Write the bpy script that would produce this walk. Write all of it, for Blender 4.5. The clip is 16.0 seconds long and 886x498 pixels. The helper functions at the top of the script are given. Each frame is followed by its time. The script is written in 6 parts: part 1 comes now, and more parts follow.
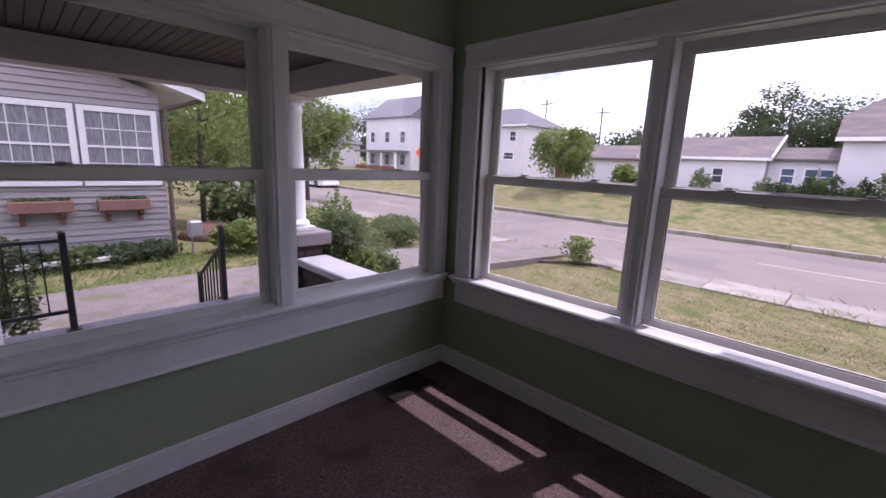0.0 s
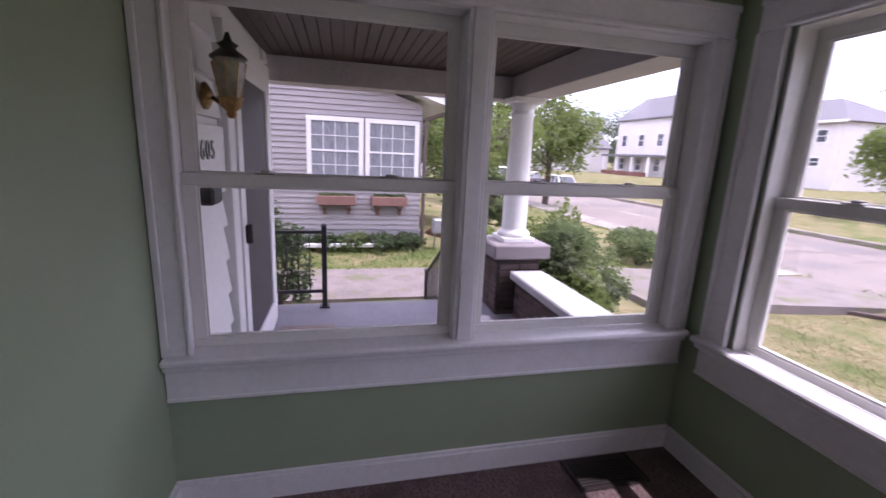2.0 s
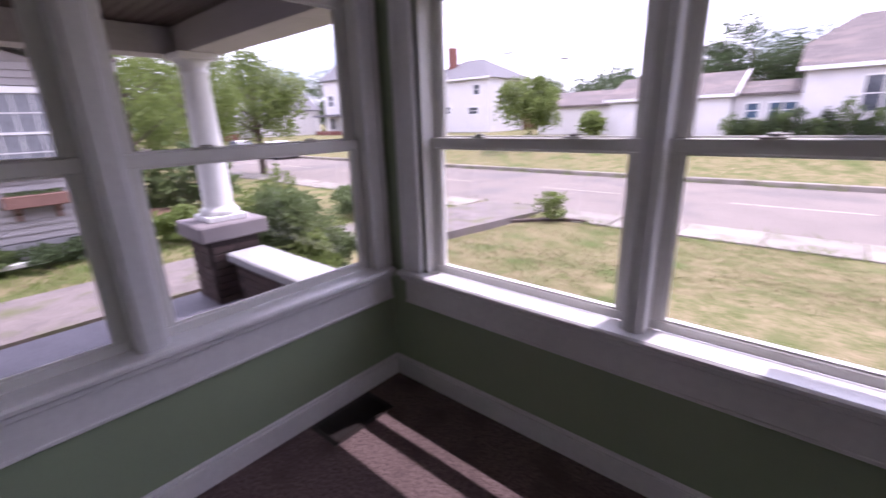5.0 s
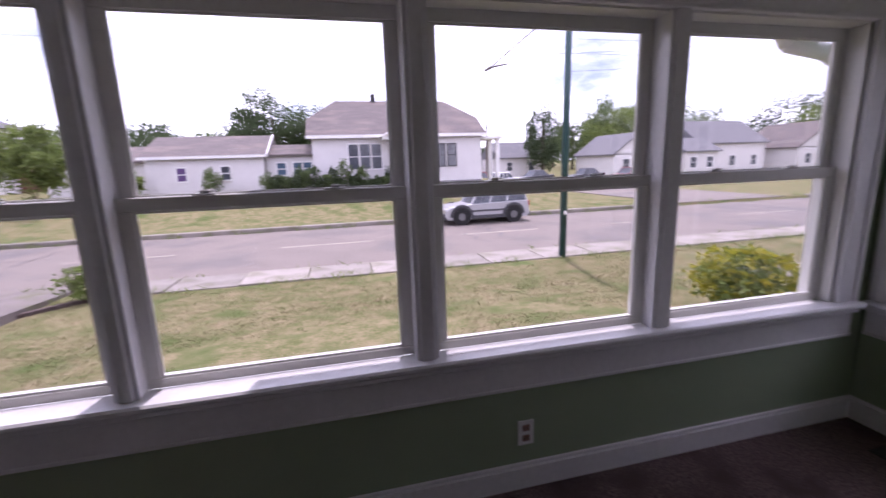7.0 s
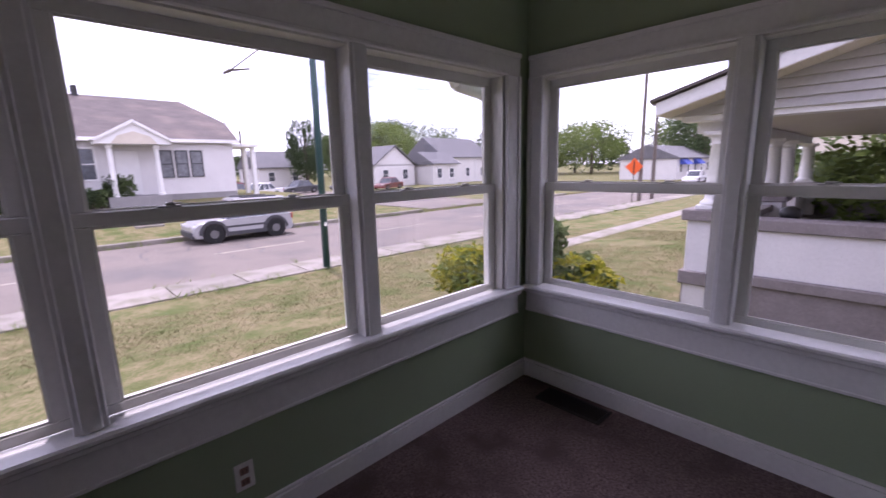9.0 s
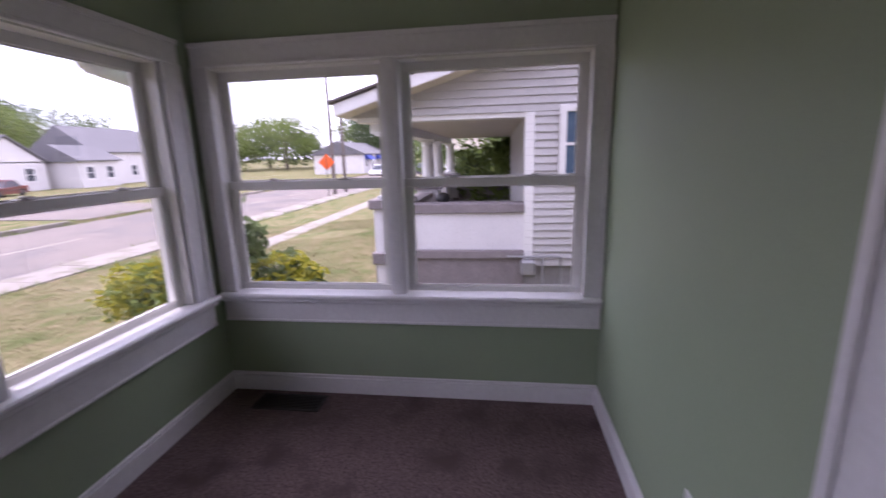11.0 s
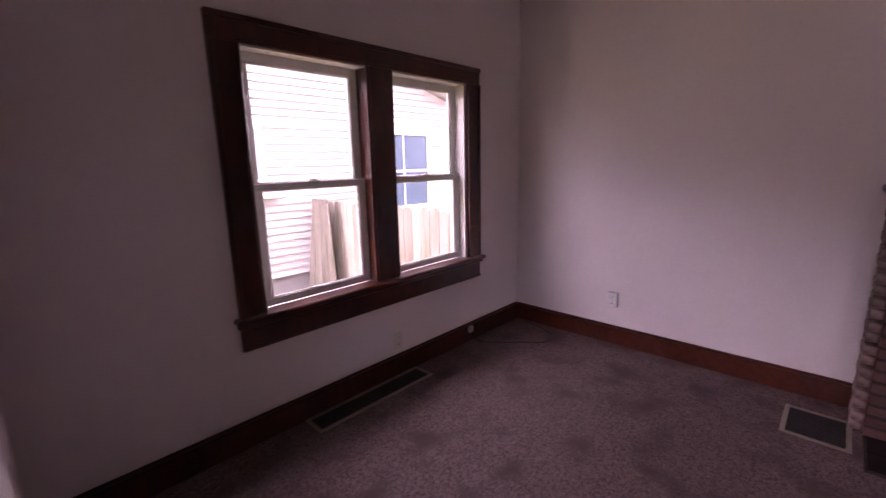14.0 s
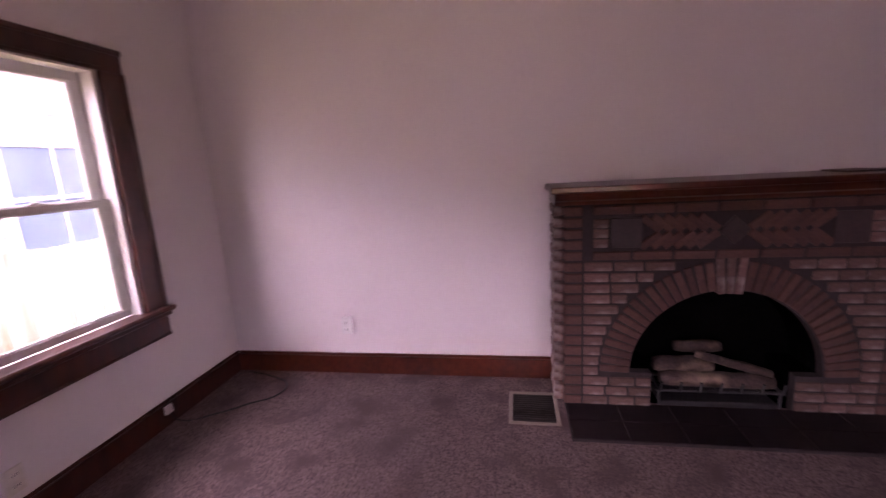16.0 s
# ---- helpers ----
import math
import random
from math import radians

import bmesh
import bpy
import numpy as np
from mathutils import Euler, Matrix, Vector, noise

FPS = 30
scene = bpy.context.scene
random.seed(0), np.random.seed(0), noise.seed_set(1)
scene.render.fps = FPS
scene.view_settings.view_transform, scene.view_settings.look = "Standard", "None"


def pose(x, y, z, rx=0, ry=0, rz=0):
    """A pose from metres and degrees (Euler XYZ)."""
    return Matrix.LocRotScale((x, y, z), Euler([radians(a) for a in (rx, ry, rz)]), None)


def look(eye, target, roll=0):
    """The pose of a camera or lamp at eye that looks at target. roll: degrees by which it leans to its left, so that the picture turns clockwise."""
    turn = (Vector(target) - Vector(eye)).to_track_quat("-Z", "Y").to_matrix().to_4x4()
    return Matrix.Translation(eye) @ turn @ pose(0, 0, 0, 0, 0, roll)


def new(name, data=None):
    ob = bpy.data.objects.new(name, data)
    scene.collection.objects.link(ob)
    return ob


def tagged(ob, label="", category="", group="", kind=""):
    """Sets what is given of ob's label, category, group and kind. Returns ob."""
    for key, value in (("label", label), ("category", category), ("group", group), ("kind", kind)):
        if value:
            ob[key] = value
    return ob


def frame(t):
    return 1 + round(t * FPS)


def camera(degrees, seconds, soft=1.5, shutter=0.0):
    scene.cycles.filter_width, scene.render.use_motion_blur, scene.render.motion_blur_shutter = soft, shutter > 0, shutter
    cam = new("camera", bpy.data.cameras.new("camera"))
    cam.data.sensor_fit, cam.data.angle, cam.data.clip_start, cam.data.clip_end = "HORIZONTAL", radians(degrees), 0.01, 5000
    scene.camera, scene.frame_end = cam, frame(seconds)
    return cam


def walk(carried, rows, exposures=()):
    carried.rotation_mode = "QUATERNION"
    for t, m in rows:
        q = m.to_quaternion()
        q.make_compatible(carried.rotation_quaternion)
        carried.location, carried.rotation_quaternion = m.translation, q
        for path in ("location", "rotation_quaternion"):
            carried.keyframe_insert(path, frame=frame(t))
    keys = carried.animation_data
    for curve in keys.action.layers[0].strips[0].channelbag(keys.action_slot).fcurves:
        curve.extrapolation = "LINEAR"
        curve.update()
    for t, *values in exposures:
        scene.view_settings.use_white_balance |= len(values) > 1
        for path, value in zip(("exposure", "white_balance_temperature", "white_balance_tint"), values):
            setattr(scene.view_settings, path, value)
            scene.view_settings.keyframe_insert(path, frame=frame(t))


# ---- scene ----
cam = camera(92.4, 16.0, soft=1.5, shutter=0.5)
PATH = [
    (0, (0.594, 0.861, 1.435), (-0.783, 2.252, 1.029), 2.42),
    (0.5, (0.572, 0.85, 1.435), (-0.89, 2.149, 1.02), 2.48),
    (1, (0.479, 0.911, 1.429), (-1.137, 2.024, 1.043), 2.05),
    (1.5, (0.348, 1.084, 1.438), (-1.377, 1.997, 1.002), 0.625),
    (2, (0.238, 1.256, 1.464), (-1.659, 1.717, 1.029), 2.7),
    (2.5, (0.121, 1.308, 1.493), (-1.795, 1.661, 1.039), 2.2),
    (3, (0.05, 1.328, 1.476), (-1.906, 1.45, 1.075), -0.1),
    (3.2, (0.028, 1.345, 1.483), (-1.932, 1.365, 1.086), 0.2),
    (5.3, (0.363, 1.425, 1.414), (-0.652, 3.06, 0.871), -1.7),
    (5.5, (0.432, 1.416, 1.401), (-0.431, 3.149, 0.899), -1.8),
    (6, (0.547, 1.42, 1.471), (0.12, 3.308, 0.97), -2.2),
    (6.5, (0.563, 1.395, 1.432), (0.623, 3.359, 1.062), -2.6),
    (7, (0.606, 1.38, 1.438), (1.06, 3.287, 1.042), -1.9),
    (7.5, (0.667, 1.349, 1.451), (1.393, 3.167, 1.042), -1.2),
    (8, (0.712, 1.324, 1.461), (1.692, 3.019, 1.051), -0.5),
    (8.5, (0.821, 1.287, 1.475), (2.064, 2.802, 1.072), -0.5),
    (8.7, (0.862, 1.276, 1.475), (2.142, 2.761, 1.079), -1.0),
    (10.8, (0.846, 1.209, 1.452), (2.77, 1.592, 1.06), -1.2),
    (11, (0.844, 1.179, 1.489), (2.779, 1.438, 1.053), -1.6),
    (11.5, (0.824, 1.01, 1.456), (2.752, 0.744, 0.994), -1.6),
    (11.6, (0.802, 0.977, 1.451), (2.719, 0.627, 1.001), -1.9),
    (12, (0.84, 0.803, 1.407), (2.677, 0.156, 0.951), -2.4),
    (12.5, (0.89, 0.66, 1.407), (2.648, -0.194, 0.984), -0.4),
    (13, (0.971, 0.596, 1.447), (2.628, -0.431, 1.002), -1.5),
    (13.5, (1.083, 0.506, 1.443), (2.587, -0.743, 1.02), -0.6),
    (14, (1.151, 0.38, 1.455), (2.497, -1.044, 1.053), -1.2),
    (14.5, (1.159, 0.185, 1.445), (2.442, -1.296, 1.045), -0.3),
    (15, (1.159, 0.034, 1.445), (2.256, -1.581, 1.011), -0.5),
    (15.5, (1.177, -0.087, 1.445), (1.856, -1.921, 1.026), -1.0),
    (16, (1.185, -0.157, 1.444), (1.527, -2.088, 1.053), -3.3),
]
EXPOSURES = [(0.0, 0.08, 5900, 40), (1.5, 0.45, 5800, 38), (2.0, 0.65, 5900, 39), (2.5, 0.65, 5900, 40), (3.0, 1.0, 6000, 40), (4.5, 0.75, 5900, 40),
             (5.5, 0.45, 5900, 40), (7.0, 0.1, 5900, 39), (8.0, -0.1, 5900, 40), (8.5, -0.02, 5900, 40), (10.0, 0.28, 5900, 40), (11.0, 0.45, 5900, 40),
             (11.5, 0.65, 5900, 42), (12.0, 0.9, 6000, 42), (12.5, 1.2, 6100, 44), (13.5, 2.0, 6600, 54), (14.5, 2.8, 6850, 64), (15.5, 2.7, 6800, 64),
             (16.0, 3.25, 6900, 64)]
walk(cam, [(t, look(eye, target, roll)) for t, eye, target, roll in PATH], EXPOSURES)

# ---- world, sun ----
SUN_DIR = Vector((0.10, 0.385, 1.0)).normalized()
world = bpy.data.worlds.new("sky")
scene.world = world
world.use_nodes = True
wt = world.node_tree
wt.nodes.clear()
w_out = wt.nodes.new("ShaderNodeOutputWorld")
w_bg = wt.nodes.new("ShaderNodeBackground")
w_sky = wt.nodes.new("ShaderNodeTexSky")
w_sky.sky_type = "NISHITA"
w_sky.sun_disc = False
w_sky.sun_elevation = math.asin(SUN_DIR.z)
w_sky.sun_rotation = math.atan2(SUN_DIR.x, SUN_DIR.y)
w_co = wt.nodes.new("ShaderNodeTexCoord")
w_map = wt.nodes.new("ShaderNodeMapping")
w_map.inputs["Scale"].default_value = (1.0, 1.0, 2.6)
w_noise = wt.nodes.new("ShaderNodeTexNoise")
w_noise.inputs["Scale"].default_value = 2.6
w_noise.inputs["Detail"].default_value = 7.0
w_noise.inputs["Roughness"].default_value = 0.55
w_ramp = wt.nodes.new("ShaderNodeValToRGB")
w_ramp.color_ramp.elements[0].position = 0.31
w_ramp.color_ramp.elements[1].position = 0.54
w_mix = wt.nodes.new("ShaderNodeMix")
w_mix.data_type = "RGBA"
w_mix.inputs["B"].default_value = (18.8, 19.2, 20.2, 1.0)
wt.links.new(w_co.outputs["Generated"], w_map.inputs["Vector"])
wt.links.new(w_map.outputs["Vector"], w_noise.inputs["Vector"])
wt.links.new(w_noise.outputs["Fac"], w_ramp.inputs["Fac"])
wt.links.new(w_ramp.outputs["Color"], w_mix.inputs["Factor"])
wt.links.new(w_sky.outputs["Color"], w_mix.inputs["A"])
wt.links.new(w_mix.outputs["Result"], w_bg.inputs["Color"])
w_bg.inputs["Strength"].default_value = 0.12
wt.links.new(w_bg.outputs["Background"], w_out.inputs["Surface"])
sun_lamp = bpy.data.lights.new("sun", "SUN")
sun_lamp.energy, sun_lamp.angle, sun_lamp.color = 3.3, radians(0.55), (1.0, 0.95, 0.87)
sun = new("sun", sun_lamp)
sun.matrix_world = look(tuple(SUN_DIR * 40), (0, 0, 0))


# ---- materials ----
def mat(name, col, col2=None, rough=0.6, scale=8.0, fine=60.0, bump=0.0, bump_scale=120.0, metal=0.0, rand=0.0,
        stretch=(1, 1, 1), spec=0.5, amount=1.0, stain=None, stain_scale=1.3, coat=0.0):
    """A painted or raw surface: two colours mixed by coarse and fine noise, with relief and a piece-to-piece change."""
    m = bpy.data.materials.new(name)
    m.use_nodes = True
    t = m.node_tree
    b = t.nodes["Principled BSDF"]
    b.inputs["Roughness"].default_value = rough
    b.inputs["Metallic"].default_value = metal
    b.inputs["Specular IOR Level"].default_value = spec
    b.inputs["Coat Weight"].default_value = coat
    co = t.nodes.new("ShaderNodeTexCoord")
    mp = t.nodes.new("ShaderNodeMapping")
    mp.inputs["Scale"].default_value = stretch
    t.links.new(co.outputs["Object"], mp.inputs["Vector"])
    n1 = t.nodes.new("ShaderNodeTexNoise")
    n1.inputs["Scale"].default_value = scale
    n1.inputs["Detail"].default_value = 5.0
    n2 = t.nodes.new("ShaderNodeTexNoise")
    n2.inputs["Scale"].default_value = fine
    n2.inputs["Detail"].default_value = 4.0
    for n in (n1, n2):
        t.links.new(mp.outputs["Vector"], n.inputs["Vector"])
    add = t.nodes.new("ShaderNodeMath")
    add.operation = "ADD"
    t.links.new(n1.outputs["Fac"], add.inputs[0])
    t.links.new(n2.outputs["Fac"], add.inputs[1])
    rng = t.nodes.new("ShaderNodeMapRange")
    rng.inputs["From Min"].default_value, rng.inputs["From Max"].default_value = 0.72, 1.28
    rng.inputs["To Max"].default_value = amount
    t.links.new(add.outputs[0], rng.inputs["Value"])
    mix = t.nodes.new("ShaderNodeMix")
    mix.data_type = "RGBA"
    mix.inputs["A"].default_value = (*col, 1)
    c2 = col2 or tuple(c * 0.86 for c in col)
    mix.inputs["B"].default_value = (*c2, 1)
    t.links.new(rng.outputs["Result"], mix.inputs["Factor"])
    last = mix.outputs["Result"]
    if stain:
        n3 = t.nodes.new("ShaderNodeTexNoise")
        n3.inputs["Scale"].default_value = stain_scale
        n3.inputs["Detail"].default_value = 6.0
        t.links.new(mp.outputs["Vector"], n3.inputs["Vector"])
        r3 = t.nodes.new("ShaderNodeMapRange")
        r3.inputs["From Min"].default_value, r3.inputs["From Max"].default_value = 0.5, 0.68
        t.links.new(n3.outputs["Fac"], r3.inputs["Value"])
        m3 = t.nodes.new("ShaderNodeMix")
        m3.data_type = "RGBA"
        m3.inputs["B"].default_value = (*stain, 1)
        t.links.new(r3.outputs["Result"], m3.inputs["Factor"])
        t.links.new(last, m3.inputs["A"])
        last = m3.outputs["Result"]
    if rand:
        info = t.nodes.new("ShaderNodeObjectInfo")
        r = t.nodes.new("ShaderNodeMapRange")
        r.inputs["To Min"].default_value, r.inputs["To Max"].default_value = 1 - rand, 1 + rand
        t.links.new(info.outputs["Random"], r.inputs["Value"])
        hsv = t.nodes.new("ShaderNodeHueSaturation")
        t.links.new(r.outputs["Result"], hsv.inputs["Value"])
        t.links.new(last, hsv.inputs["Color"])
        last = hsv.outputs["Color"]
    t.links.new(last, b.inputs["Base Color"])
    if bump:
        n4 = t.nodes.new("ShaderNodeTexNoise")
        n4.inputs["Scale"].default_value = bump_scale
        n4.inputs["Detail"].default_value = 3.0
        t.links.new(mp.outputs["Vector"], n4.inputs["Vector"])
        bp = t.nodes.new("ShaderNodeBump")
        bp.inputs["Strength"].default_value = bump
        bp.inputs["Distance"].default_value = 0.01
        t.links.new(n4.outputs["Fac"], bp.inputs["Height"])
        t.links.new(bp.outputs["Normal"], b.inputs["Normal"])
    return m


def glass_mat(name, tint=(1, 1, 1), rough=0.0):
    m = bpy.data.materials.new(name)
    m.use_nodes = True
    t = m.node_tree
    t.nodes.remove(t.nodes["Principled BSDF"])
    o = t.nodes["Material Output"]
    tr = t.nodes.new("ShaderNodeBsdfTransparent")
    tr.inputs["Color"].default_value = (*tint, 1)
    gl = t.nodes.new("ShaderNodeBsdfGlossy")
    gl.inputs["Roughness"].default_value = rough
    fr = t.nodes.new("ShaderNodeLayerWeight")
    fr.inputs["Blend"].default_value = 0.12
    sc = t.nodes.new("ShaderNodeMath")
    sc.operation = "MULTIPLY"
    sc.inputs[1].default_value = 0.55
    mx = t.nodes.new("ShaderNodeMixShader")
    t.links.new(fr.outputs["Facing"], sc.inputs[0])
    t.links.new(sc.outputs[0], mx.inputs["Fac"])
    t.links.new(tr.outputs["BSDF"], mx.inputs[1])
    t.links.new(gl.outputs["BSDF"], mx.inputs[2])
    t.links.new(mx.outputs["Shader"], o.inputs["Surface"])
    return m


M_GREEN = mat("sage_wall_paint", (0.295, 0.368, 0.240), (0.273, 0.346, 0.225), rough=0.55, scale=2.0, fine=140, bump=0.10, bump_scale=260)
M_WHITE_WALL = mat("cream_wall_paint", (0.79, 0.74, 0.735), (0.75, 0.70, 0.695), rough=0.7, scale=1.5, fine=120, bump=0.10, bump_scale=220)
M_CEIL = mat("ceiling_paint", (0.82, 0.78, 0.72), rough=0.8, scale=3, bump=0.15, bump_scale=150)
M_TRIM = mat("white_gloss_trim", (0.78, 0.77, 0.78), (0.70, 0.69, 0.70), rough=0.32, scale=3.0, fine=40, bump=0.05, bump_scale=70)
M_VINYL = mat("white_vinyl", (0.74, 0.73, 0.70), (0.69, 0.68, 0.65), rough=0.4, scale=5, fine=60)
M_DARKWOOD = mat("dark_stained_wood", (0.082, 0.020, 0.011), (0.030, 0.008, 0.006), rough=0.28, scale=3.5, fine=22, stretch=(1, 1, 0.35), bump=0.06, bump_scale=60, coat=0.25)
M_REDWOOD = mat("mahogany_stained_wood", (0.115, 0.027, 0.013), (0.055, 0.013, 0.008), rough=0.3, scale=4, fine=28, bump=0.05, bump_scale=60, coat=0.25)
M_CARPET = mat("taupe_carpet", (0.295, 0.215, 0.208), (0.085, 0.058, 0.056), rough=0.95, scale=75, fine=190, bump=1.0, bump_scale=260, spec=0.05, stain=(0.125, 0.090, 0.086), stain_scale=4.5)
M_GLASS = glass_mat("window_glass")
M_METAL_BROWN = mat("brown_enamel_metal", (0.022, 0.014, 0.012), (0.014, 0.010, 0.009), rough=0.4, scale=10)
M_METAL_BEIGE = mat("beige_enamel_metal", (0.30, 0.25, 0.20), (0.25, 0.205, 0.16), rough=0.45, scale=10)
M_DUCT_SHADE = mat("duct_shade", (0.02, 0.018, 0.016), rough=0.8)
M_PLATE = mat("outlet_plastic", (0.75, 0.70, 0.62), rough=0.35, scale=20)
M_PLATE_W = mat("white_plastic", (0.80, 0.79, 0.78), rough=0.35, scale=20)
M_HOLE_SHADE = mat("hole_shade", (0.02, 0.015, 0.015), rough=0.7)
M_RED = mat("reddish_socket", (0.28, 0.16, 0.14), rough=0.5)
M_ALU = mat("sash_lock_metal", (0.45, 0.44, 0.42), rough=0.35, metal=0.7, scale=20)
M_BRICK = mat("fireplace_brick", (0.180, 0.100, 0.080), (0.095, 0.052, 0.044), rough=0.85, scale=14, fine=90, bump=0.6, bump_scale=70, rand=0.28, stain=(0.30, 0.235, 0.215), stain_scale=11)
M_BRICK_RED = mat("arch_brick", (0.115, 0.052, 0.040), (0.070, 0.033, 0.028), rough=0.85, scale=14, fine=90, bump=0.5, bump_scale=70, rand=0.18)
M_BRICK_DK = mat("dark_tile", (0.045, 0.022, 0.021), (0.028, 0.016, 0.016), rough=0.6, scale=12, fine=60, bump=0.3, bump_scale=60, rand=0.12)
M_MORTAR = mat("mortar", (0.040, 0.028, 0.027), (0.028, 0.020, 0.019), rough=0.95, scale=20, bump=0.5)
M_FIREBOX = mat("black_firebox", (0.004, 0.0035, 0.0035), (0.002, 0.002, 0.002), rough=1.0, scale=8, bump=0.4, spec=0.0)
M_HEARTH = mat("dark_hearth_tile", (0.017, 0.010, 0.012), (0.012, 0.007, 0.009), rough=0.6, scale=7, fine=50, bump=0.1, rand=0.08, spec=0.3)
M_LOG = mat("ceramic_log", (0.075, 0.045, 0.036), (0.030, 0.019, 0.017), rough=0.9, scale=10, fine=60, bump=0.9, bump_scale=40, stain=(0.20, 0.14, 0.10), stain_scale=7)
M_IRON = mat("black_iron", (0.018, 0.018, 0.02), (0.03, 0.028, 0.028), rough=0.5, scale=20, bump=0.1)
M_CABLE = mat("black_cable", (0.012, 0.011, 0.012), rough=0.5)


# ---- helpers for things ----
PLACE = {}


def thing(name, at, label="", category="", group="", kind=""):
    """An Empty at the base of a thing."""
    o = new(name)
    o.empty_display_size = 0.1
    o.matrix_basis = Matrix.Translation(at)
    PLACE[o] = o.matrix_basis.copy()
    return tagged(o, label, category, group, kind)


def part(name, bm, material, parent=None, label="", smooth=False):
    """Links a bmesh, drawn in world coordinates, as one mesh object under a thing or a part."""
    me = bpy.data.meshes.new(name)
    bm.normal_update()
    bm.to_mesh(me)
    bm.free()
    me.materials.append(material)
    if smooth:
        for p in me.polygons:
            p.use_smooth = True
    o = new(name, me)
    if parent is not None:
        o.parent = parent
        o.matrix_parent_inverse = PLACE.get(parent, Matrix()).inverted()
    if label:
        o["label"] = label
    return o


def piece(name, me, m, parent):
    """One of many alike pieces on a shared mesh."""
    o = new(name, me)
    o.parent = parent
    o.matrix_parent_inverse = PLACE.get(parent, Matrix()).inverted()
    o.matrix_basis = m
    return o


def box(bm, a, b, bev=0.0, m=None, seg=1):
    """A box between two corners, with rounded edges if bev, put through m."""
    lo = [min(p, q) for p, q in zip(a, b)]
    hi = [max(p, q) for p, q in zip(a, b)]
    c = [(p + q) / 2 for p, q in zip(lo, hi)]
    s = [max(q - p, 1e-4) for p, q in zip(lo, hi)]
    r = bmesh.ops.create_cube(bm, size=1.0)
    vs = r["verts"]
    for v in vs:
        v.co = Vector((c[0] + v.co.x * s[0], c[1] + v.co.y * s[1], c[2] + v.co.z * s[2]))
    if bev:
        es = list({e for v in vs for e in v.link_edges})
        g = bmesh.ops.bevel(bm, geom=es, offset=min(bev, min(s) * 0.45), segments=seg, affect="EDGES", profile=0.5)
        vs = list({v for f in g["faces"] for v in f.verts} | {v for v in vs if v.is_valid})
    if m is not None:
        for v in vs:
            v.co = m @ v.co
    return vs


def tube(bm, p0, p1, r0, r1=None, seg=12, caps=True):
    r1 = r0 if r1 is None else r1
    p0, p1 = Vector(p0), Vector(p1)
    q = (p1 - p0).to_track_quat("Z", "Y")
    rings = []
    for p, r in ((p0, r0), (p1, r1)):
        rings.append([bm.verts.new(p + q @ Vector((r * math.cos(2 * math.pi * i / seg), r * math.sin(2 * math.pi * i / seg), 0))) for i in range(seg)])
    for i in range(seg):
        j = (i + 1) % seg
        bm.faces.new((rings[0][i], rings[0][j], rings[1][j], rings[1][i]))
    if caps:
        bm.faces.new(list(reversed(rings[0])))
        bm.faces.new(rings[1])


def lathe(bm, at, profile, seg=20, m=None):
    """Rings of (radius, height) turned about the upright through at."""
    rings = []
    for r, h in profile:
        ring = []
        for i in range(seg):
            v = Vector((at[0] + r * math.cos(2 * math.pi * i / seg), at[1] + r * math.sin(2 * math.pi * i / seg), at[2] + h))
            ring.append(bm.verts.new(m @ v if m is not None else v))
        rings.append(ring)
    for a, b in zip(rings, rings[1:]):
        for i in range(seg):
            j = (i + 1) % seg
            bm.faces.new((a[i], a[j], b[j], b[i]))
    bm.faces.new(list(reversed(rings[0])))
    bm.faces.new(rings[-1])


def prism(bm, outline, axis, lo, hi):
    """An outline of 2D points drawn out along an axis: 'x' takes (y, z), 'y' takes (x, z), 'z' takes (x, y)."""
    def at(p, w):
        return {"x": (w, p[0], p[1]), "y": (p[0], w, p[1]), "z": (p[0], p[1], w)}[axis]
    a = [bm.verts.new(at(p, lo)) for p in outline]
    b = [bm.verts.new(at(p, hi)) for p in outline]
    n = len(outline)
    for i in range(n):
        j = (i + 1) % n
        bm.faces.new((a[i], a[j], b[j], b[i]))
    bm.faces.new(list(reversed(a)))
    bm.faces.new(b)
    bmesh.ops.recalc_face_normals(bm, faces=bm.faces[:])


def B():
    return bmesh.new()


def one(name, boxes, material, parent=None, label="", bev=0.0, m=None):
    """One part out of one or several boxes."""
    bm = B()
    for a, b in boxes:
        box(bm, a, b, bev, m)
    return part(name, bm, material, parent, label)


def structure(name, boxes, material, label, category, bev=0.0, m=None):
    return tagged(one(name, boxes, material, None, "", bev, m), label, category, kind="structure")


# ---- rooms ----
FZ, FL = 0.04, 0.035                              # floor heights: sunroom, living room
XW, XE, YN, YS = -1.385, 3.165, 2.885, 0.615      # sunroom faces
LE, LS, LN = 3.235, -2.795, 0.47                  # living room faces: east, south, north
LW = -2.6
CZ, CZL = 2.52, 2.82                                # ceilings: sunroom, living room
OUT = 0.16                                         # outer wall thickness
DX0, DX1, DZ = -0.15, 1.408, 2.06                   # doorway; its unseen west jamb is set wide to let more light through

structure("floor", [((XW - 0.1, LN + 0.07, -0.2), (XE + 0.1, YN + 0.1, FZ)), ((LW - 0.1, LS - 0.1, -0.2), (LE + 0.1, LN + 0.07, FL))],
          M_CARPET, "taupe brown cut-pile carpet with soft wear marks", "carpet")
structure("ceiling", [((XW - 0.1, LN + 0.07, CZ), (XE + 0.2, YN + 0.2, CZ + 0.12)), ((LW - 0.1, LS - 0.1, CZL), (LE + 0.1, LN + 0.07, CZL + 0.12))],
          M_CEIL, "plain off-white painted ceiling", "ceiling")


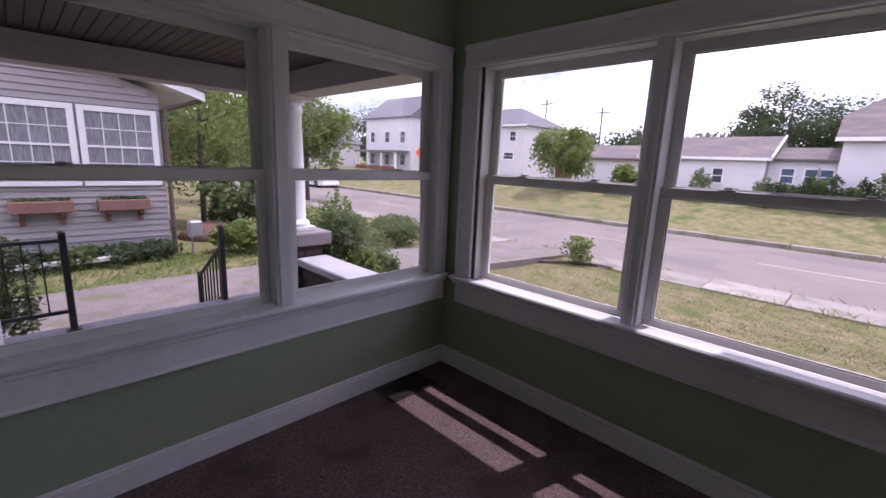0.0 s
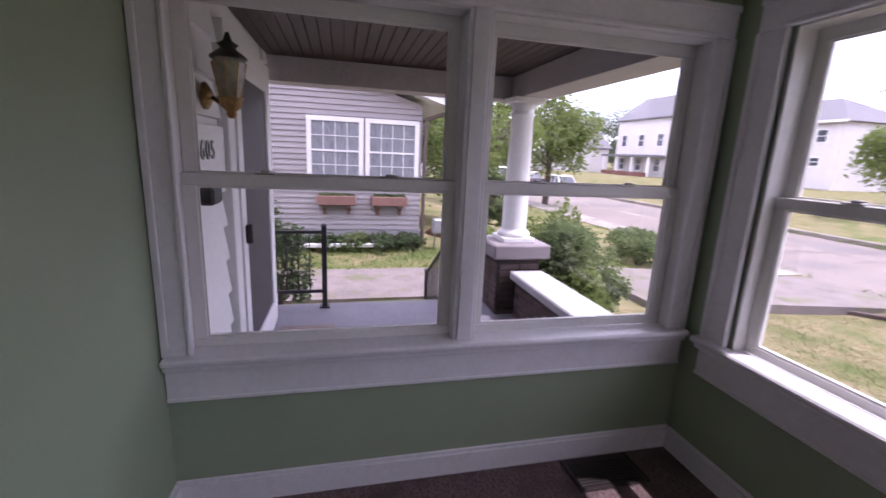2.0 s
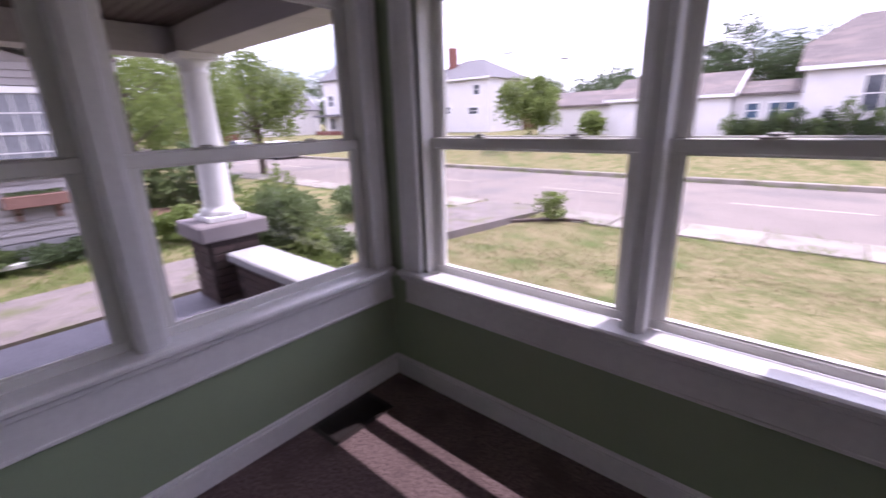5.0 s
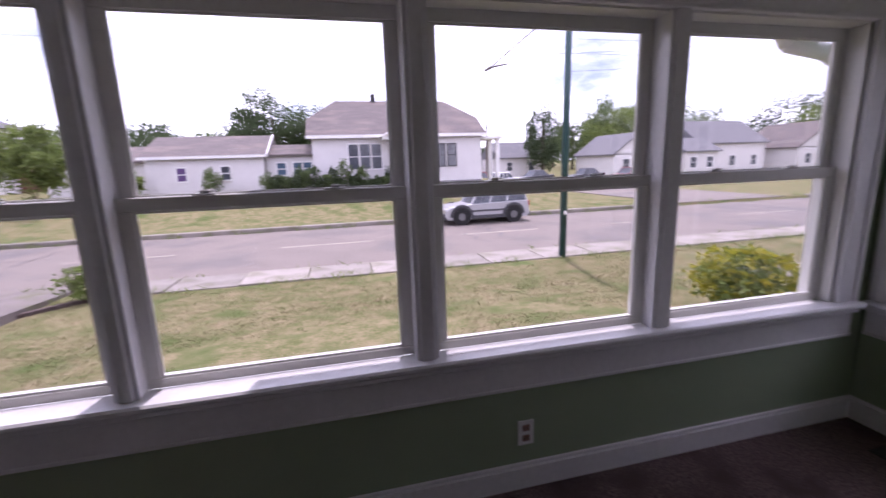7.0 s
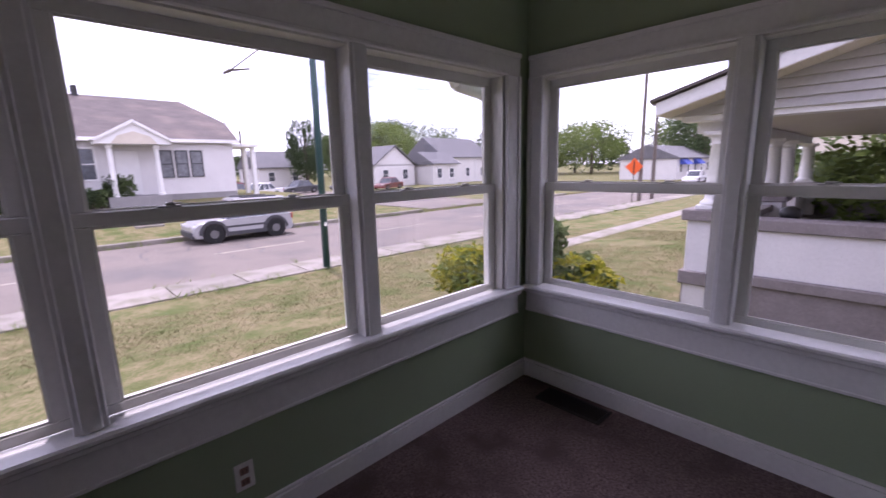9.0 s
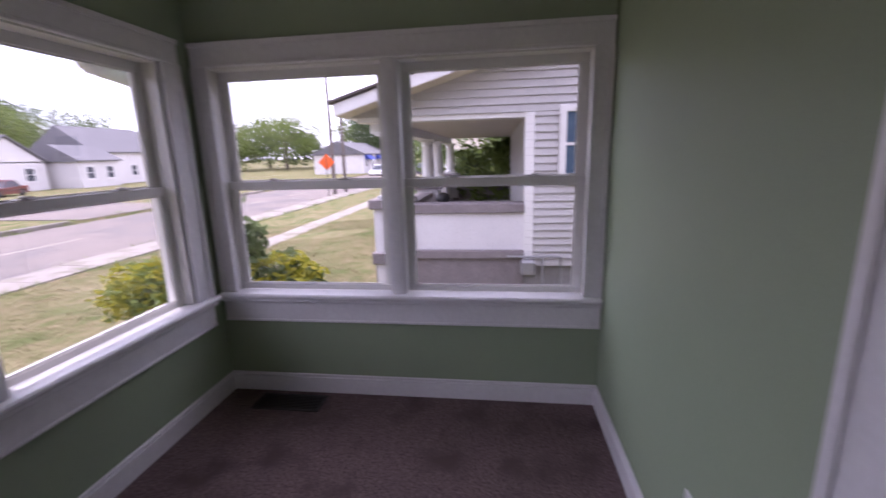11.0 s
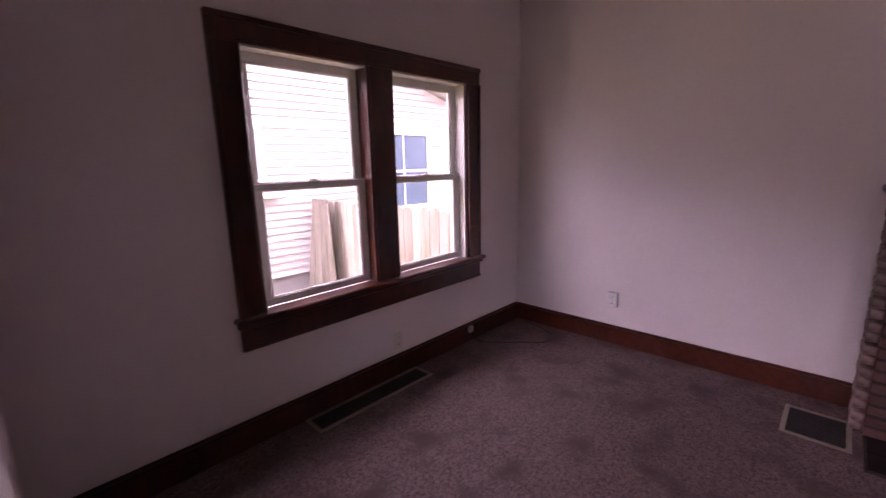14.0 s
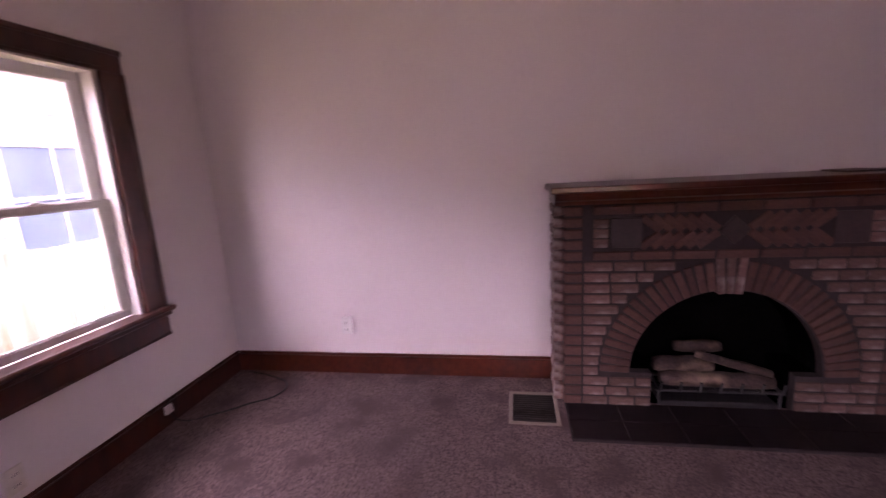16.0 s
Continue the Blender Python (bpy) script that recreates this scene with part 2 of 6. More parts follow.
def holed(u0, u1, z0, z1, holes, d0, d1):
    """The boxes of a wall from u0 to u1 round holes (u0, u1, z0, z1), in wall coordinates."""
    out, u = [], u0
    for a, b, c, d in sorted(holes):
        if a > u:
            out.append(((u, d0, z0), (a, d1, z1)))
        if c > z0:
            out.append(((a, d0, z0), (b, d1, c)))
        if d < z1:
            out.append(((a, d0, d), (b, d1, z1)))
        u = b
    if u < u1:
        out.append(((u, d0, z0), (u1, d1, z1)))
    return out


# wall coordinates: u along the wall, d outwards from its inner face, z up
WALL_N = Matrix.Translation((0, YN, 0))
WALL_W = Matrix.Translation((XW, 0, 0)) @ Matrix(((0, -1, 0, 0), (1, 0, 0, 0), (0, 0, 1, 0), (0, 0, 0, 1)))
WALL_E = Matrix.Translation((XE, 0, 0)) @ Matrix(((0, 1, 0, 0), (-1, 0, 0, 0), (0, 0, 1, 0), (0, 0, 0, 1)))
WALL_L = Matrix.Translation((LE, 0, 0)) @ Matrix(((0, 1, 0, 0), (-1, 0, 0, 0), (0, 0, 1, 0), (0, 0, 0, 1)))

N_GLASS = [(-1.066, -0.208), (-0.044, 0.803), (0.977, 1.843), (2.022, 2.870)]
W_GLASS = [(0.752, 1.662), (1.846, 2.728)]
E_GLASS = [(-2.730, -1.838), (-1.662, -0.763)]
L_GLASS = [(0.566, 1.153), (1.452, 2.020)]
HOLE = (0.66, 1.995)

structure("wall_north", holed(XW - OUT, XE + OUT, -0.2, CZ, [(N_GLASS[0][0] - 0.06, N_GLASS[-1][1] + 0.06, *HOLE)], 0, OUT), M_GREEN,
          "sage green painted wall below and above the street windows", "wall", m=WALL_N)
structure("wall_west", holed(YS - 0.1, YN, -0.2, CZ, [(W_GLASS[0][0] - 0.06, W_GLASS[1][1] + 0.06, *HOLE)], 0, OUT), M_GREEN,
          "sage green painted wall round the porch windows", "wall", m=WALL_W)
structure("wall_east", holed(-YN, -YS + 0.08, -0.2, CZ, [(E_GLASS[0][0] - 0.06, E_GLASS[1][1] + 0.06, *HOLE)], 0, OUT), M_GREEN,
          "sage green painted wall round the side windows", "wall", m=WALL_E)
MID = 0.55
structure("wall_middle_green", [((XW - OUT, MID, -0.2), (DX0 - 0.02, YS, CZ)), ((DX1 + 0.02, MID, -0.2), (XE, YS, CZ)), ((DX0 - 0.02, MID, DZ + 0.02), (DX1 + 0.02, YS, CZ))],
          M_GREEN, "plain sage green painted wall beside the doorway", "wall")
structure("wall_middle_cream", [((LW, LN, -0.2), (DX0 - 0.02, MID, CZL)), ((DX1 + 0.02, LN, -0.2), (LE, MID, CZL)), ((DX0 - 0.02, LN, DZ + 0.02), (DX1 + 0.02, MID, CZL))],
          M_WHITE_WALL, "plain cream painted wall beside the doorway", "wall")
structure("wall_living_east", holed(-LN, -LS + OUT, -0.2, CZL, [(L_GLASS[0][0] - 0.07, L_GLASS[1][1] + 0.07, 0.70, 2.0)], 0, OUT), M_WHITE_WALL,
          "cream painted wall round a dark-trimmed double window", "wall", m=WALL_L)
structure("wall_living_south", [((LW - OUT, LS - OUT, -0.2), (LE, LS, CZL))], M_WHITE_WALL, "cream painted wall behind the brick fireplace", "wall")
structure("wall_living_west", [((LW - OUT, LS, -0.2), (LW, LN + 0.07, CZL))], M_WHITE_WALL, "plain cream painted wall", "wall")


def skirting(runs, z, h, t, material, label):
    """Skirting boards: runs of (a, b, inward) on the floor, with a rounded top."""
    for (ax, ay), (bx, by), (ix, iy) in runs:
        bm = B()
        box(bm, (min(ax, bx, ax + ix * t, bx + ix * t), min(ay, by, ay + iy * t, by + iy * t), z),
            (max(ax, bx, ax + ix * t, bx + ix * t), max(ay, by, ay + iy * t, by + iy * t), z + h - 0.022))
        s = t * 0.62
        box(bm, (min(ax, bx, ax + ix * s, bx + ix * s), min(ay, by, ay + iy * s, by + iy * s), z + h - 0.022),
            (max(ax, bx, ax + ix * s, bx + ix * s), max(ay, by, ay + iy * s, by + iy * s), z + h), 0.006)
        tagged(part("baseboard", bm, material), label, "baseboard", kind="structure")


T = 0.018
skirting([((XW, YS), (XW, YN), (1, 0)), ((XW + T, YN), (XE - T, YN), (0, -1)), ((XE, YS), (XE, YN), (-1, 0)),
          ((DX1 + 0.145, YS), (XE - T, YS), (0, 1)), ((XW + T, YS), (DX0 - 0.145, YS), (0, 1))],
         FZ, 0.122, T, M_TRIM, "white painted wooden baseboard")
skirting([((LE, LS), (LE, LN), (-1, 0)), ((DX1 + 0.14, LN), (LE - T, LN), (0, -1)), ((LW, LN), (DX0 - 0.14, LN), (0, -1)), ((LW, LS + T), (LW, LN - T), (1, 0))],
         FL, 0.15, T, M_DARKWOOD, "dark-stained wooden baseboard")
skirting([((0.94, LS), (LE - T, LS), (0, 1)), ((LW, LS), (-0.73, LS), (0, 1))], FL, 0.148, T, M_REDWOOD, "reddish-brown stained wooden baseboard")


# ---- windows ----
def window(name, M, glass, c0, c1, zb, zt, rail, m_case, m_sash, label, stile, side, hole_pad, head_top, stool_z, apron_low, horns, flush=0.0):
    """A row of double-hung sashes in one casing, in wall coordinates."""
    mid = (glass[0][0] + glass[-1][1]) / 2
    w = thing(name, tuple(M @ Vector((mid, 0, stool_z))), label, "window", kind="structure")
    h0, h1 = glass[0][0] - hole_pad, glass[-1][1] + hole_pad
    head_low = zt + 0.055
    one("head_casing", [((c0, -0.02, head_low), (c1, -0.0005, head_top)), ((c0, -0.032, head_top - 0.026), (c1, -0.02, head_top)),
                        ((c0 + side - 0.012, -0.027, head_low), (c1 - side + 0.012, -0.02, head_low + 0.018))], m_case, w, bev=0.003, m=M)
    for a, b, s in ((c0, c0 + side, 1), (c1 - side, c1, -1)):
        outer = (a, a + 0.024) if s > 0 else (b - 0.024, b)
        inner = (b - 0.016, b) if s > 0 else (a, a + 0.016)
        one("side_casing", [((a, -0.02, stool_z), (b, -0.0005, head_low)), ((outer[0], -0.032, stool_z), (outer[1], -0.02, head_low)),
                            ((inner[0], -0.027, stool_z), (inner[1], -0.02, head_low))], m_case, w, bev=0.003, m=M)
    one("stool", [((c0 - horns, -0.065, stool_z - 0.028), (c1 + horns, 0.055, stool_z))], m_case, w, bev=0.008, m=M)
    one("apron", [((c0, -0.02, apron_low), (c1, -0.0005, stool_z - 0.05)), ((c0 - horns * 0.5, -0.042, stool_z - 0.055), (c1 + horns * 0.5, -0.0005, stool_z - 0.028)),
                  ((c0, -0.026, apron_low), (c1, -0.02, apron_low + 0.016))], m_case, w, bev=0.004, m=M)
    one("jamb_liner", [((h0 - 0.012, 0, stool_z), (h0 + 0.012, OUT - 0.01, head_low + 0.02)), ((h1 - 0.012, 0, stool_z), (h1 + 0.012, OUT - 0.01, head_low + 0.02)),
                       ((h0 + 0.012, 0, head_low - 0.008), (h1 - 0.012, OUT - 0.01, head_low + 0.02))], m_sash, w, m=M)
    one("sill", [((h0 - 0.03, 0.055, stool_z - 0.045), (h1 + 0.03, OUT + 0.05, stool_z - 0.012))], m_sash, w, bev=0.004, m=M)
    for (a0, a1), (b0, b1) in zip(glass, glass[1:]):
        l, r = a1 + stile, b0 - stile
        one("mullion", [((l - 0.004, -0.014 - flush, stool_z), (r + 0.004, OUT - 0.01, head_low)), ((l + 0.012, -0.024 - flush, stool_z), (r - 0.012, -0.014 - flush, head_low))], m_case, w, bev=0.003, m=M)
    lo_d, hi_d = 0.055, 0.088
    for g0, g1 in glass:
        s0, s1 = g0 - stile, g1 + stile
        # lower sash stands inside the upper one
        for nm, d, z0, z1, r0, r1 in (("lower_sash", lo_d, zb, rail[0], zb - stool_z, rail[1] - rail[0]), ("upper_sash", hi_d, rail[1], zt, rail[1] - rail[0], 0.05)):
            sash = one(nm, [((s0, d, z0), (g0, d + 0.032, z1)), ((g1, d, z0), (s1, d + 0.032, z1)),
                            ((s0, d, z0 - r0), (s1, d + 0.032, z0)), ((s0, d, z1), (s1, d + 0.032, z1 + r1))], m_sash, w, bev=0.0025, m=M)
            one("glazing_bead", [((g0, d + 0.006, z0), (g0 + 0.007, d + 0.014, z1)), ((g1 - 0.007, d + 0.006, z0), (g1, d + 0.014, z1)),
                                 ((g0 + 0.007, d + 0.006, z0), (g1 - 0.007, d + 0.014, z0 + 0.007)), ((g0 + 0.007, d + 0.006, z1 - 0.007), (g1 - 0.007, d + 0.014, z1))], m_sash, sash, m=M)
            p = one("pane", [((g0 - 0.004, d + 0.0165, z0 - 0.004), (g1 + 0.004, d + 0.0175, z1 + 0.004))], M_GLASS, sash, "clear glass pane", m=M)
            p.visible_shadow = False
            if nm == "lower_sash":
                for f in (0.25, 0.75) if g1 - g0 > 0.7 else (0.5,):
                    u = g0 + f * (g1 - g0)
                    bm = B()
                    box(bm, (u - 0.035, d + 0.002, rail[1]), (u + 0.035, d + 0.030, rail[1] + 0.006), 0.002, M)
                    box(bm, (u - 0.012, d + 0.006, rail[1] + 0.006), (u + 0.020, d + 0.026, rail[1] + 0.017), 0.004, M)
                    box(bm, (u + 0.014, d + 0.010, rail[1] + 0.010), (u + 0.040, d + 0.020, rail[1] + 0.015), 0.003, M)
                    part("sash_lock", bm, M_ALU, sash, "small metal sash lock")
    return w


RAIL = (1.315, 1.36)
window("window_1", WALL_W, W_GLASS, YS + 0.004, 2.862, 0.735, 1.93, RAIL, M_TRIM, M_VINYL, "white double-hung window pair looking onto the porch", 0.048, 0.10, 0.06, 2.112, 0.70, 0.515, 0.0)
window("window_2", WALL_N, N_GLASS, -1.267, 3.062, 0.735, 1.93, RAIL, M_TRIM, M_VINYL, "row of four white double-hung windows facing the street", 0.048, 0.125, 0.06, 2.112, 0.70, 0.515, 0.02)
window("window_3", WALL_E, E_GLASS, -2.862, -YS - 0.004, 0.735, 1.93, RAIL, M_TRIM, M_VINYL, "white double-hung window pair facing the neighbour's porch", 0.048, 0.10, 0.06, 2.112, 0.70, 0.515, 0.0)
window("window_4", WALL_L, L_GLASS, 0.36, 2.234, 0.765, 1.945, (1.33, 1.365), M_DARKWOOD, M_VINYL, "white vinyl double-hung window pair in dark-stained wooden casing", 0.055, 0.135, 0.068, 2.115, 0.725, 0.55, 0.025)

# ---- doorway ----
d1 = thing("door_1", (DX1, YS, FZ), "open cased doorway, white on the sunroom side and dark-stained on the living room side", "doorway", kind="structure")
one("white_jamb", [((DX1, MID - 0.005, FZ), (DX1 + 0.02, YS + 0.001, DZ)), ((DX0 - 0.02, MID - 0.005, FZ), (DX0, YS + 0.001, DZ)), ((DX0 - 0.02, MID - 0.005, DZ), (DX1 + 0.02, YS + 0.001, DZ + 0.02))], M_TRIM, d1)
one("stop_bead", [((DX1 - 0.010, MID + 0.012, FZ), (DX1, MID + 0.026, DZ)), ((DX1 - 0.005, MID + 0.034, FZ), (DX1, MID + 0.044, DZ)), ((DX0, MID + 0.012, FZ), (DX0 + 0.010, MID + 0.026, DZ))], M_TRIM, d1, bev=0.003)
one("dark_jamb", [((DX1 - 0.006, LN - 0.001, FL), (DX1 + 0.02, MID - 0.005, DZ)), ((DX0 - 0.02, LN - 0.001, FL), (DX0 + 0.006, MID - 0.005, DZ)), ((DX0 - 0.02, LN - 0.001, DZ), (DX1 + 0.02, MID - 0.005, DZ + 0.02))], M_DARKWOOD, d1, "dark-stained wooden jamb")
for x0, x1, s in ((DX1 + 0.006, DX1 + 0.13, 1), (DX0 - 0.13, DX0 - 0.006, -1)):
    xo = (x1 - 0.028, x1) if s > 0 else (x0, x0 + 0.028)
    xi = (x0, x0 + 0.018) if s > 0 else (x1 - 0.018, x1)
    one("white_casing", [((x0, YS + 0.0005, FZ), (x1, YS + 0.02, DZ + 0.13)), ((xo[0], YS + 0.02, FZ), (xo[1], YS + 0.033, DZ + 0.13)), ((xi[0], YS + 0.02, FZ), (xi[1], YS + 0.028, DZ + 0.02))], M_TRIM, d1, bev=0.004)
    one("dark_casing", [((x0, LN - 0.02, FL), (x1, LN - 0.0005, DZ + 0.13)), ((xo[0], LN - 0.033, FL), (xo[1], LN - 0.02, DZ + 0.13))], M_DARKWOOD, d1, "dark-stained wooden casing", bev=0.004)
one("white_head_casing", [((DX0 - 0.006, YS + 0.0005, DZ + 0.006), (DX1 + 0.006, YS + 0.02, DZ + 0.13))], M_TRIM, d1, bev=0.003)
one("dark_head_casing", [((DX0 - 0.006, LN - 0.02, DZ + 0.006), (DX1 + 0.006, LN - 0.0005, DZ + 0.13))], M_DARKWOOD, d1, bev=0.003)


# ---- fixtures ----
def register(at, FZ, lx, ly, n, along, frame_mat, slat_mat, label):
    """A floor register: a rim, slats and a flat dark sheet painting the shade below."""
    x, y = at
    r = thing("floor_register", (x, y, FZ), label, "floor vent")
    rim = 0.022
    z0, z1 = FZ + 0.001, FZ + 0.008
    one("rim", [((x - lx / 2, y - ly / 2, z0), (x + lx / 2, y - ly / 2 + rim, z1)), ((x - lx / 2, y + ly / 2 - rim, z0), (x + lx / 2, y + ly / 2, z1)),
                ((x - lx / 2, y - ly / 2 + rim, z0), (x - lx / 2 + rim, y + ly / 2 - rim, z1)), ((x + lx / 2 - rim, y - ly / 2 + rim, z0), (x + lx / 2, y + ly / 2 - rim, z1))], frame_mat, r, bev=0.002)
    # no hole here: the duct's shade is a thin dark sheet
    one("well", [((x - lx / 2 + rim, y - ly / 2 + rim, z0), (x + lx / 2 - rim, y + ly / 2 - rim, z0 + 0.001))], M_DUCT_SHADE, r, "flat dark sheet painting the duct's shade under the slats")
    for i in range(n):
        f = (i + 0.5) / n
        if along == "x":
            yy = y - ly / 2 + rim + f * (ly - 2 * rim)
            one("slat", [((x - lx / 2 + rim, yy - 0.003, z0 + 0.001), (x + lx / 2 - rim, yy + 0.003, z1 - 0.001))], slat_mat, r)
        else:
            xx = x - lx / 2 + rim + f * (lx - 2 * rim)
            one("slat", [((xx - 0.003, y - ly / 2 + rim, z0 + 0.001), (xx + 0.003, y + ly / 2 - rim, z1 - 0.001))], slat_mat, r)
    return r


register((-1.255, 2.45), FZ, 0.20, 0.36, 9, "y", M_METAL_BROWN, M_METAL_BROWN, "dark brown metal floor register sunk in carpet by the corner")
register((3.02, 2.43), FZ, 0.17, 0.42, 8, "y", M_METAL_BROWN, M_METAL_BROWN, "dark brown metal floor register by the side window")
register((1.11, -2.425), FL, 0.28, 0.33, 13, "x", M_METAL_BEIGE, M_METAL_BROWN, "beige metal floor register beside the fireplace")
register((3.13, -1.07), FL, 0.17, 0.86, 5, "y", M_METAL_BEIGE, M_METAL_BROWN, "long narrow floor register along the wall under the window")


def outlet(M, u, z, label, plate, socket, box_depth=0.0):
    o = thing("wall_outlet", tuple(M @ Vector((u, 0, z))), label, "outlet")
    one("plate", [((u - 0.036, -0.006 - box_depth, z - 0.058), (u + 0.036, -0.0005, z + 0.058))], plate, o, bev=0.003, m=M)
    for dz in (-0.024, 0.024):
        bm = B()
        box(bm, (u - 0.017, -0.009 - box_depth, z + dz - 0.015), (u + 0.017, -0.006 - box_depth, z + dz + 0.015), 0.004, M)
        s = part("socket", bm, socket, o)
        # small dark blocks stand for the shade in the socket slots
        one("slot", [((u + q - 0.0015, -0.0098 - box_depth, z + dz - 0.006), (u + q + 0.0015, -0.009 - box_depth, z + dz + 0.006)) for q in (-0.007, 0.007)], M_HOLE_SHADE, s, m=M)
    return o


outlet(WALL_N, 1.30, 0.30, "white wall outlet with reddish sockets on green wall", M_PLATE_W, M_RED)
WALL_S = Matrix.Translation((0, YS, 0)) @ Matrix.Rotation(math.pi, 4, "Z")
WALL_LS = Matrix.Translation((0, LS, 0)) @ Matrix.Rotation(math.pi, 4, "Z")
outlet(WALL_S, -1.98, 0.43, "white wall outlet beside the doorway", M_PLATE_W, M_PLATE_W)
outlet(WALL_L, 1.36, 0.275, "cream wall outlet low on the wall under the window", M_PLATE, M_PLATE)
outlet(WALL_LS, -2.35, 0.392, "white boxed wall outlet low on the cream wall", M_PLATE_W, M_PLATE_W, 0.03)

# cable lying in the corner
cu = bpy.data.curves.new("cable", "CURVE")
cu.dimensions, cu.bevel_depth, cu.bevel_resolution = "3D", 0.005, 3
sp = cu.splines.new("BEZIER")
pts = [(3.21, -2.10, FL + 0.10), (3.17, -2.12, FL + 0.02), (3.00, -2.22, FL + 0.006), (2.86, -2.34, FL + 0.006), (2.74, -2.44, FL + 0.006), (2.74, -2.58, FL + 0.006), (2.90, -2.68, FL + 0.006), (3.12, -2.74, FL + 0.008)]
sp.bezier_points.add(len(pts) - 1)
for bp_, p in zip(sp.bezier_points, pts):
    bp_.co = p
    bp_.handle_left_type = bp_.handle_right_type = "AUTO"
cu.materials.append(M_CABLE)
tagged(new("cable", cu), "black coaxial cable lying loose on the carpet", "cable")
bm = B()
box(bm, (3.195, -2.125, FL + 0.075), (3.217, -2.075, FL + 0.125), 0.004)
tagged(part("cable_box", bm, M_PLATE_W), "small white cable jack on the baseboard", "cable jack")

# ---- fireplace ----
FX0, FX1, FY = -0.725, 0.935, -2.47
FCX, FCZ, R_IN, R_OUT = 0.105, 0.245, 0.475, 0.64
fp = thing("fireplace", (FCX, FY, FL), "brick fireplace with a round arch, herringbone frieze and dark wooden mantel", "fireplace")
JN = 0.012
# the masonry core behind the brick faces, with the arched opening through it
bm = B()
arch = [(FCX + R_IN * math.cos(a), FCZ + R_IN * math.sin(a)) for a in [math.pi * i / 24 for i in range(25)]]
IN0, IN1 = -0.245, 0.465
top = 1.195
cols = []
prism(bm, [(FX0 + 0.012, FL), (FX0 + 0.012, top), (FX1 - 0.012, top), (FX1 - 0.012, FL), (IN1, FL), (IN1, FCZ)] + arch + [(IN0, FCZ), (IN0, FL)], "y", LS, FY - 0.012)
part("mortar_core", bm, M_MORTAR, fp, "dark grey recessed mortar")
one("firebox", [((FCX - 0.52, LS + 0.004, FL), (FCX + 0.52, LS + 0.03, 0.9))], M_FIREBOX, fp, "near-black firebox lining")


# near-black shell over the arch, cheeks and floor of the firebox
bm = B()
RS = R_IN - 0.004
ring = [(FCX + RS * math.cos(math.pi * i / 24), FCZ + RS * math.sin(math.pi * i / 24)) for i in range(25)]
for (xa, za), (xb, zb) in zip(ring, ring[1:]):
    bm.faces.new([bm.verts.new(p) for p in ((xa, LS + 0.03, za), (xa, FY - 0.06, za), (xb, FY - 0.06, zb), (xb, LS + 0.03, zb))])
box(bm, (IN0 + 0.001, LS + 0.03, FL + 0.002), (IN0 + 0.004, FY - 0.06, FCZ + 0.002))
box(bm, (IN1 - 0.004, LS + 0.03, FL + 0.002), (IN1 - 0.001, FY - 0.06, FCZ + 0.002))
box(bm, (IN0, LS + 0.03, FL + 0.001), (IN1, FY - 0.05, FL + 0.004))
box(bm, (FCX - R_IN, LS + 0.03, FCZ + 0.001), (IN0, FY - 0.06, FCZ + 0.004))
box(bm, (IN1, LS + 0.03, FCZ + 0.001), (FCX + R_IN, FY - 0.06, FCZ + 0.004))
part("firebox_lining", bm, M_FIREBOX, fp, "near-black arch lining")


def brick_mesh(name, w, h, d, material):
    b = B()
    box(b, (-w / 2, -d, -h / 2), (w / 2, 0, h / 2), 0.004)
    me = bpy.data.meshes.new(name)
    b.to_mesh(me)
    b.free()
    me.materials.append(material)
    return me


rnd = random.Random(4)


def lay(name, me, x, z, turn=0.0, out=0.0, y=FY):
    piece(name, me, Matrix.Translation((x, y + out + rnd.uniform(-0.002, 0.002), z)) @ Matrix.Rotation(turn, 4, "Y"), fp)


BW, BH = 0.125, 0.047
CO = 0.0605
m_half = brick_mesh("brick_half", 0.075, BH, 0.05, M_BRICK)
m_full = brick_mesh("brick_full", BW, BH, 0.05, M_BRICK)
m_edge = brick_mesh("brick_edge", 0.095, BH, 0.05, M_BRICK_RED)
m_vous = brick_mesh("brick_arch", 0.037, R_OUT - R_IN - 0.012, 0.05, M_BRICK_RED)
m_key = brick_mesh("brick_key", 0.037, R_OUT - R_IN + 0.03, 0.055, M_BRICK)
m_row = brick_mesh("brick_row", 0.19, 0.044, 0.05, M_BRICK_RED)
m_tile = brick_mesh("dark_square", 0.155, 0.158, 0.05, M_BRICK_DK)
m_herr = brick_mesh("brick_herringbone", 0.118, 0.040, 0.05, M_BRICK_RED)
m_diam = brick_mesh("diamond_tile", 0.105, 0.105, 0.05, M_BRICK_DK)
# end columns of edge bricks, both sides
z = FL + 0.035
while z < top - 0.02:
    lay("brick", m_edge, FX1 - 0.0475, z)
    lay("brick", m_edge, FX0 + 0.0475, z)
    z += CO
# courses beside and over the arch
def course(x0, x1, z, odd):
    """Fills a stretch of one course with bricks, the first one halved in every other course."""
    L = x1 - x0
    if L < 0.03:
        return
    n = max(1, round((L - (0.5 if odd else 0) * (BW + JN)) / (BW + JN)))
    head = 0.075 if odd and L > 0.2 else 0.0
    if head:
        lay("brick", m_half, x0 + head / 2, z)
        x0 += head + JN
    w = (x1 - x0 - (n - 1) * JN) / n
    for i in range(n):
        x = x0 + i * (w + JN) + w / 2
        piece("brick", m_full, Matrix.Translation((x, FY + rnd.uniform(-0.003, 0.003), z)) @ Matrix.Diagonal((w / BW, 1, 1, 1)), fp)


